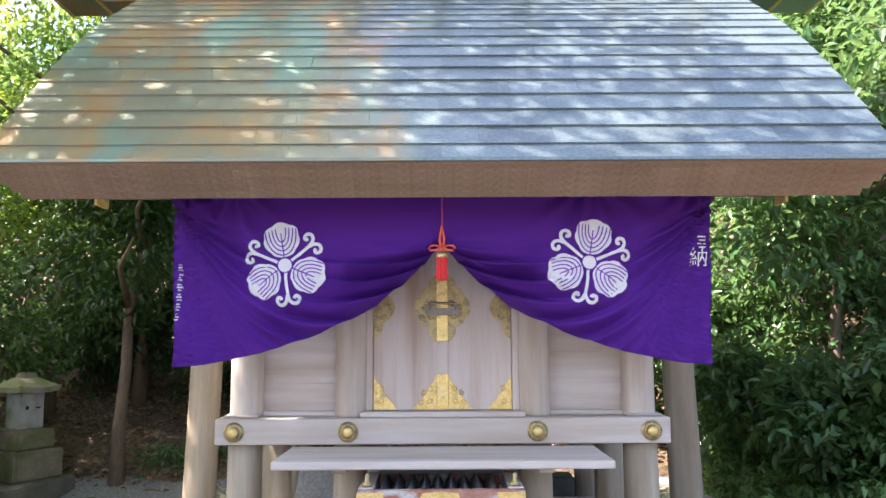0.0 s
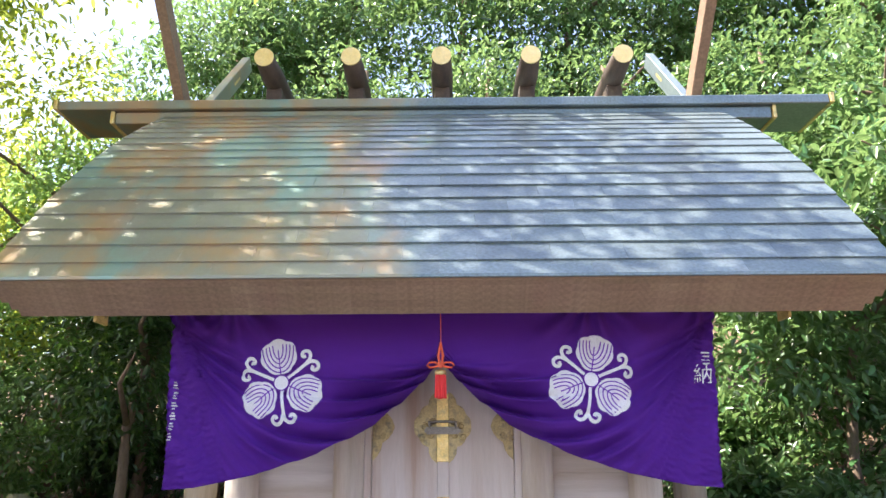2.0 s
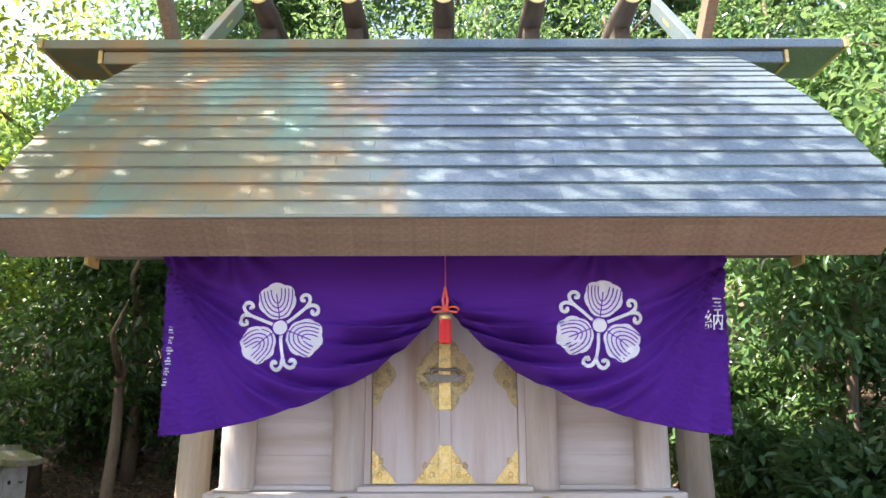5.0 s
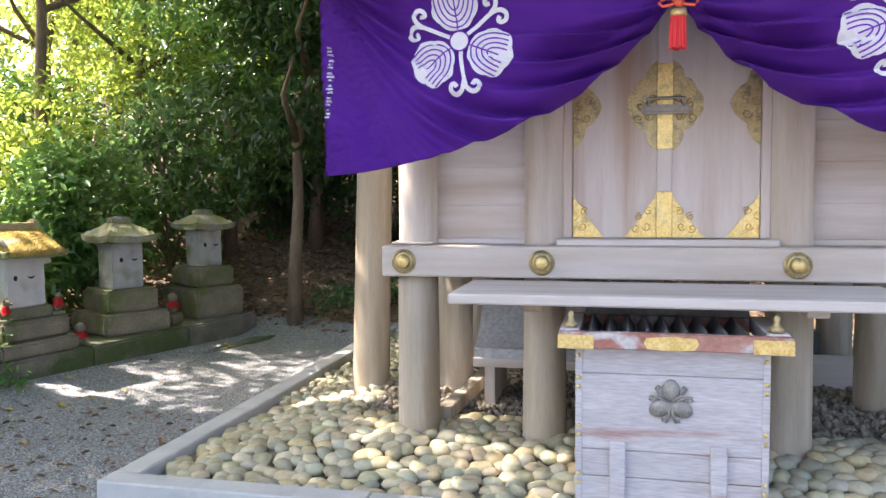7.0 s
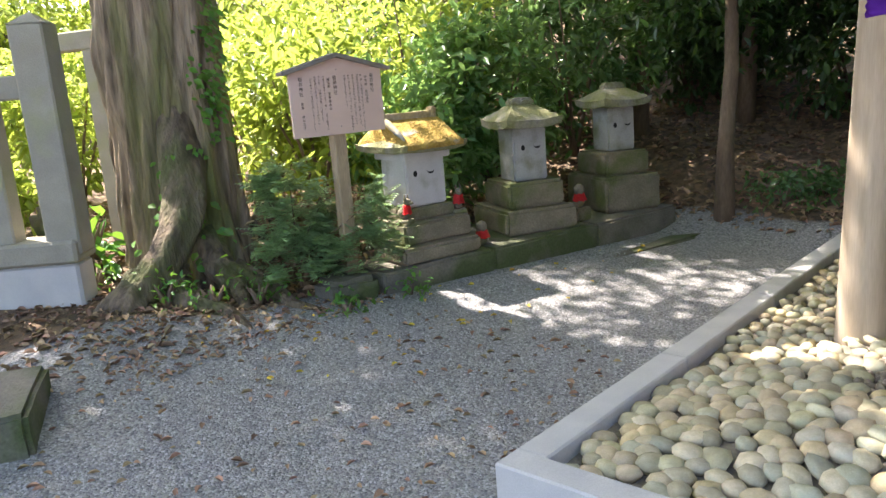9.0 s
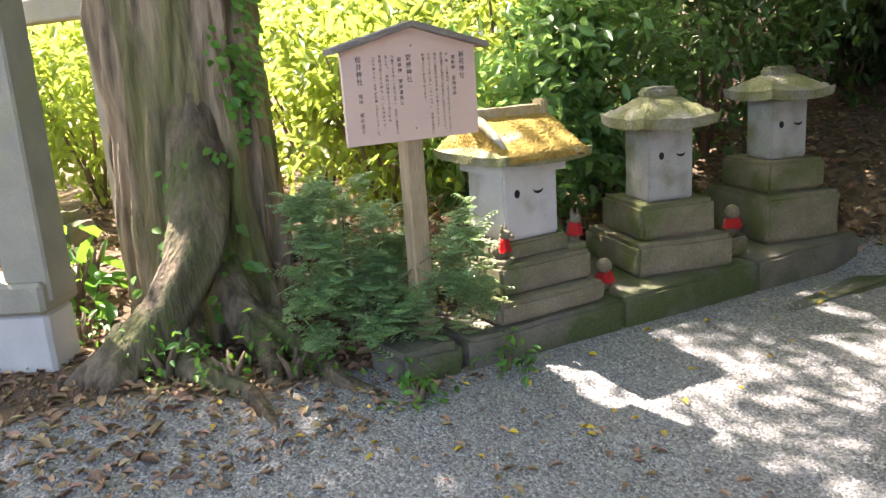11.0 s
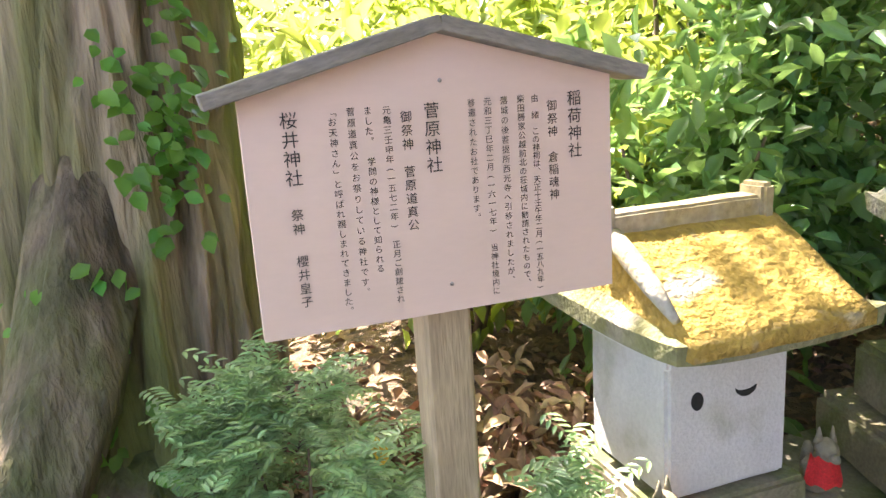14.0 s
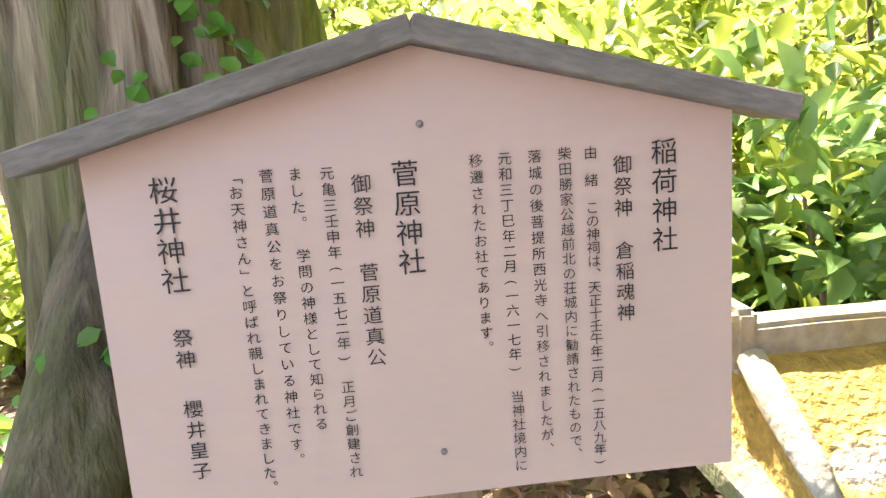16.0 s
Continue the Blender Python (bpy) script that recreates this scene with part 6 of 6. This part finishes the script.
# sunlit bank beyond the little shrines and the great tree; leaf colours carry the sunlight
k = 0
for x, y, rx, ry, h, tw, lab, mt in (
        (-7.0, 7.0, 0.9, 0.8, 1.6, 330, "sunlit broad-leaved shrub behind the notice board", M_LEAF_SUN),
        (-8.3, 7.3, 1.0, 1.1, 1.9, 330, "sunlit yellow-green shrub on the bank", M_LEAF_SUN),
        (-6.3, 7.6, 0.6, 0.7, 1.5, 330, "glossy shrub behind the little stone shrines, leaves lightened as if sunlit", M_LEAF_LIFT),
        (-6.2, 8.7, 0.7, 0.8, 1.9, 420, "glossy shrub behind the little stone shrines, leaves lightened as if sunlit", M_LEAF_LIFT),
        (-7.4, 8.8, 1.1, 1.0, 2.6, 420, "sunlit yellow-green shrub on the bank", M_LEAF_SUN),
        (-9.8, 8.6, 1.4, 1.4, 1.9, 330, "sunlit yellow-green shrub on the bank", M_LEAF_SUN),
        (-9.9, 5.9, 0.9, 0.9, 1.6, 280, "sunlit shrub beyond the great tree", M_LEAF_SUN),
        (-9.2, 4.5, 0.6, 0.6, 0.7, 160, "shrub behind the stone fence", M_LEAF_SUN),
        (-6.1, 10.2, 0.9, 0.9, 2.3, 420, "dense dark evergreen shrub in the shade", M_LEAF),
        (-11.5, 5.5, 1.6, 1.6, 1.7, 300, "sunlit yellow-green shrub on the bank", M_LEAF_SUN),
        (-11.0, 10.5, 1.8, 1.8, 2.3, 330, "sunlit yellow-green shrub on the bank", M_LEAF_SUN)):
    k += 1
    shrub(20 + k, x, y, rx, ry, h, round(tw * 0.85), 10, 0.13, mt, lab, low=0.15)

# shaded wood behind the shrine
wood = ((-3.95, 9.36, 4.2, 0.085), (-5.6, 10.9, 5.5, 0.09), (-4.6, 11.6, 6.0, 0.1), (-3.0, 11.2, 6.0, 0.09), (-7.3, 11.2, 4.8, 0.1), (-8.6, 12.6, 6.0, 0.12),
        (-1.6, 12.6, 7.5, 0.12), (0.6, 12.2, 7.5, 0.12), (2.6, 12.4, 7.5, 0.12), (4.4, 10.4, 5.5, 0.1), (5.6, 12.6, 7.0, 0.12), (4.3, 8.2, 4.3, 0.08),
        (6.2, 9.6, 6.0, 0.11), (7.6, 11.6, 7.5, 0.12), (5.6, 7.0, 4.6, 0.08), (7.6, 7.6, 6.0, 0.1), (-10.6, 13.4, 5.0, 0.12), (-4.6, 14.6, 9.5, 0.15), (-2.4, 15.4, 11.5, 0.16), (0.2, 14.8, 11.5, 0.16), (2.6, 15.2, 11.5, 0.16), (5.0, 14.8, 11.0, 0.16), (7.4, 14.4, 10.5, 0.16), (9.4, 10.5, 9.0, 0.15), (9.6, 13.0, 10.0, 0.15), (9.0, 7.5, 8.0, 0.14))
for k, (x, y, h, r) in enumerate(wood):
    z = float(ground_z(x, y))
    rng = random.Random(k)
    blobs = [((x, y, z + h * 0.85), (1.25, 1.25, h * 0.22))]
    lo = 0.38 if k in (0, 1, 2, 3) else 0.45 if x > 3 and h < 6.5 else 0.22
    for q in range(6):
        a = q * 1.05 + rng.uniform(-0.4, 0.4)
        d = rng.uniform(0.5, 1.1)
        blobs.append(((x + math.cos(a) * d, y + math.sin(a) * d, z + h * rng.uniform(lo, 0.95)), (0.85, 0.85, 0.55)))
    if k == 0:
        blobs = [((x - 0.2, y, z + 2.9), (0.9, 0.7, 0.9)), ((x + 0.1, y, z + 3.9), (1.0, 0.9, 0.8)), ((x - 0.5, y + 0.3, z + 1.95), (0.7, 0.5, 0.4))]
    if h > 7.8:
        blobs += [((x + math.cos(q) * 1.2, y + math.sin(q) * 1.2, z + h * (0.45 + 0.075 * q)), (1.35, 1.35, 0.9)) for q in range(8)]
    # leaf colour picked by x imitates sun at the left, shade nearer the shrine
    small_tree(60 + k, x, y, h, r, blobs, (520 if x > -6.5 else 400) if h < 7.8 else (1250 if x > -6.5 else 640), 11, (0.155 if x > 3 else 0.125) if h < 7.8 else 0.16, 0.13 if h < 7.8 else 0.19, M_LEAF_SUN if x < -6.5 else M_LEAF_LIFT if x < -5 else M_LEAF_SHADE if x < -2 and y < 13 else M_LEAF, "slender evergreen tree with glossy leaves in the wood")
for k, (x, y, rx, h) in enumerate(((-4.9, 12.4, 1.3, 2.6), (-2.6, 12.9, 1.4, 3.0), (-6.6, 12.9, 1.5, 3.0), (3.7, 9.0, 0.75, 1.6), (3.95, 7.3, 0.7, 1.2), (4.6, 6.2, 0.9, 1.6), (5.0, 9.2, 1.1, 2.4), (3.6, 10.6, 0.9, 2.0), (1.2, 13.6, 1.8, 4.0), (6.6, 6.0, 1.2, 2.4), (-0.8, 11.0, 1.0, 2.0), (1.9, 10.9, 0.9, 1.8), (-8.6, 11.2, 1.4, 2.4), (-3.5, 11.9, 1.0, 1.9), (-2.3, 11.6, 0.9, 1.6), (-5.4, 11.9, 0.9, 1.8))):
    # left of x = -2 the leaves are darkened to imitate shade
    shrub(140 + k, x, y, rx, rx, h, 420, 10, 0.15 if x > 3 else 0.13, M_LEAF if x > -2 else M_LEAF_SHADE, "fresh glossy evergreen shrub on the bank" if x > 3 else "dense evergreen undergrowth shrub in deep shade")
# ground cover on the bank beside the shrine
for k, (x, y) in enumerate(((3.4, 6.6), (3.5, 7.5), (3.35, 8.5), (3.9, 6.0), (3.45, 9.4), (3.6, 5.5), (3.3, 7.0), (3.8, 7.9), (3.9, 9.0), (4.2, 6.8))):
    shrub(170 + k, x, y, 0.45, 0.5, 0.34, 150, 9, 0.10, M_LEAF_LIFT, "low fresh green ground cover on the bank", name="ground_cover_plant", category="plant", group="ground cover")
for k, (x, y) in enumerate(((-3.5, 9.75), (-2.9, 9.95))):
    shrub(180 + k, x, y, 0.4, 0.3, 0.2, 60, 9, 0.075, M_LEAF, "low dark seedling plants in leaf litter", name="ground_cover_plant", category="plant", group="ground cover")
# tall trees out of view whose crowns dapple the light
for k, (x, y, h) in enumerate(((-8.5, -1.5, 9.5), (-7.0, -5.5, 9.5), (-3.0, -6.5, 9.0), (-11.0, 0.6, 9.0))):
    z = float(ground_z(x, y))
    rng = random.Random(300 + k)
    blobs = [((x + rng.uniform(-2.2, 2.2), y + rng.uniform(-2.2, 2.2), z + h * rng.uniform(0.75, 1.1)), (1.5, 1.5, 0.8)) for q in range(8)]
    small_tree(200 + k, x, y, h, 0.3, blobs, 620, 14, 0.14, 0.25, M_LEAF_SUN, "tall leafy tree at the edge of the forecourt", group="tall trees")
small_tree(260, -7.6, 9.6, 6.8, 0.09, [((-7.2, 9.4, 6.4), (1.8, 1.4, 1.0)), ((-5.6, 9.8, 6.9), (1.3, 1.2, 0.8)), ((-8.2, 10.0, 5.2), (1.3, 1.2, 0.8)), ((-8.2, 9.0, 6.2), (1.5, 1.0, 0.7))], 480, 9, 0.12, 0.16, M_LEAF_SUN, "slender tree with light sparse leaves against the sky")
# far woods
for k in range(26):
    rng = random.Random(500 + k)
    a = math.radians(-30 + k * 9.2)
    d = rng.uniform(19, 26)
    x, y = math.cos(a) * d, 6 + math.sin(a) * d
    z, h = float(ground_z(x, y)), rng.uniform(8, 12)
    if x < -9:
        h *= 0.36
    blobs = [((x + rng.uniform(-1.8, 1.8), y + rng.uniform(-1.8, 1.8), z + h * rng.uniform(0.2, 1.0)), (1.7, 1.7, 1.3)) for q in range(9)]
    small_tree(400 + k, x, y, h, 0.22, blobs, 420, 9, 0.26, 0.3, M_LEAF if x > -8 else M_LEAF_SUN, "leafy tree in the wood farther off", gaps=False, group="far trees")


# ---- needle-leaved bush at the notice board ----
def yew_bush():
    rng = np.random.default_rng(77)
    x0, y0 = -5.62, 5.50
    z0 = float(ground_z(x0, y0))
    t = thing("needle_bush", pose(x0, y0, z0), "spreading plum-yew bush with flat feathery needle sprays", "bush")
    V, F, count = [], [], 0
    shape = random.Random(31)
    jobs = []
    for centre, radii, clumps in (((-5.60, 5.62, 0.80), (0.27, 0.34, 0.40), 66), ((-5.78, 5.46, 1.02), (0.14, 0.15, 0.18), 12), ((-5.15, 6.00, 0.66), (0.12, 0.17, 0.30), 26), ((-5.30, 5.72, 0.45), (0.14, 0.28, 0.16), 20), ((-5.52, 5.38, 0.50), (0.16, 0.16, 0.18), 12)):
        for _ in range(clumps):
            w = Vector((shape.gauss(0, 1), shape.gauss(0, 1), shape.gauss(0, 1))).normalized() * shape.uniform(0.5, 1.0)
            c = tuple(centre[q] + w[q] * radii[q] for q in range(3))
            r0 = shape.uniform(0.05, 0.10)
            jobs += [(c, (r0, r0, r0 * 0.6))] * shape.randint(9, 17)
    for k, (c, r_) in enumerate(jobs):
        d0 = rng.normal(0, 1, 3)
        d0 /= np.linalg.norm(d0)
        tip = np.array(c) + d0 * np.array(r_) * rng.uniform(0.55, 1.05)
        tip[2] = max(tip[2], z0 + 0.08)
        flat = np.array([d0[0] + rng.normal(0, 0.7) + 0.3, d0[1] + rng.normal(0, 0.7) - 0.1, rng.normal(0.05, 0.28)])
        base = tip - flat / np.linalg.norm(flat) * 0.36
        steps = 8
        along = tip - base
        L = np.linalg.norm(along)
        d = along / max(L, 1e-3)
        side = np.cross(d, np.array([0, 0, 1.0]))
        side /= max(np.linalg.norm(side), 1e-3)
        L2 = rng.uniform(0.08, 0.13) if rng.random() < 0.7 else rng.uniform(0.13, 0.21)
        start = tip - d * L2
        n = steps
        ts = np.linspace(0.05, 1.0, n)
        pts = start + d * (ts * L2)[:, None] - np.array([0, 0, 1.0]) * (0.10 * ts ** 2 * L2)[:, None]
        for s in (-1, 1):
            way = d * 0.75 + side * s + np.array([0, 0, 0.12])
            v, f = leaf_arrays(pts, np.repeat(way[None], n, 0), np.repeat(np.array([[0.1, 0, 1.0]]), n, 0), (0.040 * (1.05 - 0.45 * ts)), 0.30, 0.05)
            V.append(v)
            F.append(f + count)
            count += len(v)
        if k % 90 == 0:
            part("twig", tube([(0.0, 0.1, 0.05), (0.0, 0.1, 0.25), tip - np.array([x0, y0, z0])], [0.012, 0.009, 0.002], 5), M_TWIG, t)
    leaf, fl = leaf_arrays(np.array([[-5.40, 5.70, 1.03]]), np.array([[0.1, 0.1, -1.0]]), np.array([[1.0, -0.3, 0.1]]), np.array([0.075]), 0.5, 0.2)
    hung = new("withered_leaf", raw_mesh("withered_leaf", leaf - np.array([x0, y0, z0]), fl, M_YELLOW))
    hung.parent = t
    tagged(hung, "orange-yellow withered leaf")
    ob = new("foliage", raw_mesh("foliage", np.concatenate(V) - np.array([x0, y0, z0]), np.concatenate(F), M_NEEDLE))
    ob.parent = t


yew_bush()

for k, (x, y, s) in enumerate(((-6.05, 4.75, 0.5), (-5.75, 4.95, 0.45), (-5.62, 5.22, 0.4), (-6.75, 4.6, 0.4), (-5.0, 5.5, 0.2), (-4.95, 6.05, 0.2))):
    shrub(230 + k, x, y, 0.16 * s * 2, 0.14 * s * 2, 0.42 * s, 11, 6, 0.06, M_IVY, "fresh green seedling beside the tree roots", name="seedling", category="plant", group="seedlings")

for k, (x, y) in enumerate(((-7.35, 4.88), (-7.15, 4.72))):
    shrub(240 + k, x, y, 0.16, 0.16, 0.34, 8, 3, 0.22, M_IVY, "broad-leaved plant with long green blades by the tree", name="broad_leaf_plant", category="plant", group="broad-leaved plants")
for k, (x, y) in enumerate(((-5.75, 6.25), (-5.95, 6.65), (-6.05, 6.0))):
    shrub(250 + k, x, y, 0.24, 0.24, 0.5, 90, 7, 0.085, M_DRY, "withered brown undergrowth behind the notice board", name="withered_plant", category="plant", group="withered undergrowth")


# ---- loose leaves, gravel ----
def scatter_leaves(name, n, region, size, material, label, seed):
    rng = np.random.default_rng(seed)
    x, y = rng.uniform(region[0], region[1], n), rng.uniform(region[2], region[3], n)
    inside = (x > KX0 - 0.02) & (x < KX1 + 0.02) & (y > KY0 - 0.02) & (y < KY1 + 0.1)
    u, w = (x + 5.185) * 0.214 + (y - 6.575) * 0.977, -(x + 5.185) * 0.977 + (y - 6.575) * 0.214
    inside |= (u > -0.65) & (u < 2.75) & (w > -0.3) & (w < 0.8)
    x, y = x[~inside], y[~inside]
    n = len(x)
    at = np.stack([x, y, ground_z(x, y) + 0.012], 1)
    way = np.stack([rng.normal(0, 1, n), rng.normal(0, 1, n), rng.normal(0, 0.15, n)], 1)
    up = np.stack([rng.normal(0, 0.35, n), rng.normal(0, 0.35, n), np.ones(n)], 1)
    v, f = leaf_arrays(at, way, up, rng.uniform(0.6, 1.3, n) * size, 0.45, 0.35)
    tagged(new(name, raw_mesh(name, v, f, material)), label, "fallen leaves", kind="stuff")


scatter_leaves("leaf_litter", 5200, (-10, -5.3, 3.6, 12), 0.075, M_DRY, "brown fallen leaves under the trees", 1)
scatter_leaves("leaf_litter", 6500, (-5.3, 6.0, 9.2, 13), 0.085, M_DRY, "brown fallen leaves on the wooded bank", 2)
scatter_leaves("leaf_litter", 1500, (3.0, 6.0, 4.5, 9.4), 0.075, M_DRY, "brown fallen leaves on the bank", 3)
scatter_leaves("leaf_litter", 420, (-5.6, -3.0, 2.5, 6.0), 0.05, M_DRY, "scattered brown leaves on the gravel", 4)
scatter_leaves("leaf_litter", 1200, (-6.8, -4.95, 3.9, 6.0), 0.05, M_DRY, "brown leaves and twigs round the tree roots", 6)
scatter_leaves("yellow_leaves", 70, (-5.6, -4.0, 4.5, 8.5), 0.05, M_YELLOW, "a few yellow leaves on the gravel", 5)


def gravel():
    rng = np.random.default_rng(9)
    n = 52000
    x, y = rng.uniform(-5.2, -0.6, n), rng.uniform(2.2, 8.2, n)
    keep = ~((x > KX0 - 0.01) & (y > KY0 - 0.01)) & (x > -5.1 + 0.218 * (y - 6.2) + 0.15)
    x, y = x[keep], y[keep]
    n = len(x)
    base = np.array([(1, 0, 0), (0, 1, 0), (-1, 0, 0), (0, -1, 0), (0, 0, 1)], float)
    tri = np.array([(0, 1, 4), (1, 2, 4), (2, 3, 4), (3, 0, 4)])
    sz = rng.uniform(0.005, 0.0115, (n, 1, 1))
    rot = rng.uniform(0, 6.28, n)
    c, s = np.cos(rot), np.sin(rot)
    jit = base[None] * rng.uniform(0.6, 1.3, (n, 5, 3)) * np.array([1, 0.8, 0.8]) * sz
    v = np.stack([jit[..., 0] * c[:, None] - jit[..., 1] * s[:, None], jit[..., 0] * s[:, None] + jit[..., 1] * c[:, None], jit[..., 2]], 2)
    v += np.stack([x, y, ground_z(x, y) + 0.001], 1)[:, None]
    f = (np.arange(n) * 5)[:, None, None] + tri
    tagged(new("gravel_stones", raw_mesh("gravel_stones", v.reshape(-1, 3), f.reshape(-1, 3), M_PEBBLE)), "loose grey crushed gravel on the forecourt", "gravel", kind="stuff")


gravel()


# ---- cobbles and shingles ----
def cobbles():
    rng = np.random.default_rng(12)
    pts = []
    step = 0.098
    rows = int((KY1 - KY0 - 0.15) / (step * 0.866))
    for j in range(rows):
        for i in range(int((KX1 - KX0 - 0.3) / step)):
            x = KX0 + 0.15 + step * (i + 0.5 + 0.5 * (j % 2)) + rng.normal(0, 0.017)
            y = KY0 + 0.15 + step * 0.866 * (j + 0.5) + rng.normal(0, 0.017)
            if KX0 + 0.19 < x < KX1 - 0.19 and y > KY0 + 0.19:
                pts.append((x, y))
    pts = np.array(pts)
    pts = pts[~((pts[:, 1] > 5.62) & (np.abs(pts[:, 0]) < 1.85))]
    n = len(pts)
    near = (pts[:, 0] < -0.75) & (pts[:, 1] < 5.62)
    order = np.argsort(~near, kind="stable")
    pts, near = pts[order], near[order]
    count = min(int(near.sum()), 300)
    size = np.stack([rng.uniform(0.054, 0.082, n), rng.uniform(0.048, 0.068, n), rng.uniform(0.030, 0.042, n)], 1)
    inner = np.clip((pts[:, 1] - 5.5) / 1.2, 0, 1)[:, None] * 0.35
    size = size * (1 - inner)
    z = bed_z(pts[:, 0], pts[:, 1]) + 0.012 + rng.uniform(-0.006, 0.010, n)
    bv, bt = ball()
    rot = rot_arrays(rng, n, 0.16)
    kinds = []
    for q in range(6):
        w = bv * np.array([1, 1, 1.0]) * (1 + 0.10 * np.sin(bv[:, [1, 2, 0]] * (2.2 + q * 0.3) + q))
        kinds.append((w, raw_mesh("cobble", w, bt, M_COBBLE, True)))
    V, F, c = [], [], 0
    for k in range(n):
        w, me = kinds[k % 6]
        if k < count:
            m = Matrix([list(r) for r in rot[k]]).to_4x4() @ Matrix.Diagonal((*size[k], 1))
            m.translation = (*pts[k], z[k])
            piece("cobble", me, cobble_bed, m)
        else:
            V.append((w * size[k]) @ rot[k].T + np.array([*pts[k], z[k]]))
            F.append(bt + c)
            c += len(w)
    ob = new("cobbles", raw_mesh("cobbles", np.concatenate(V), np.concatenate(F), M_COBBLES, True))
    ob.parent = cobble_bed
    tagged(ob, "rounded river cobbles", kind="stuff")


def crushed_stones():
    """Small brown and grey stones on the soil under the raised floor."""
    rng = np.random.default_rng(21)
    n = 9000
    x, y = rng.uniform(-1.9, 1.9, n), rng.uniform(5.5, 8.3, n)
    bv, bt = ball(6, 3)
    size = rng.uniform(0.012, 0.032, (n, 1)) * rng.uniform(0.6, 1.1, (n, 3))
    v = bv[None] * size[:, None] * rng.uniform(0.75, 1.2, (n, len(bv), 1))
    a = rng.uniform(0, 6.28, n)
    c, s_ = np.cos(a)[:, None], np.sin(a)[:, None]
    v = np.stack([v[..., 0] * c - v[..., 1] * s_, v[..., 0] * s_ + v[..., 1] * c, v[..., 2]], 2)
    v += np.stack([x, y, bed_z(x, y) + rng.uniform(0, 0.015, n)], 1)[:, None]
    f = (np.arange(n) * len(bv))[:, None, None] + bt
    ob = new("crushed_stones", raw_mesh("crushed_stones", v.reshape(-1, 3), f.reshape(-1, 3), M_RUBBLE))
    ob.parent = cobble_bed
    tagged(ob, "small brown crushed stones under the floor", kind="stuff")


cobbles()
crushed_stones()
shingles()
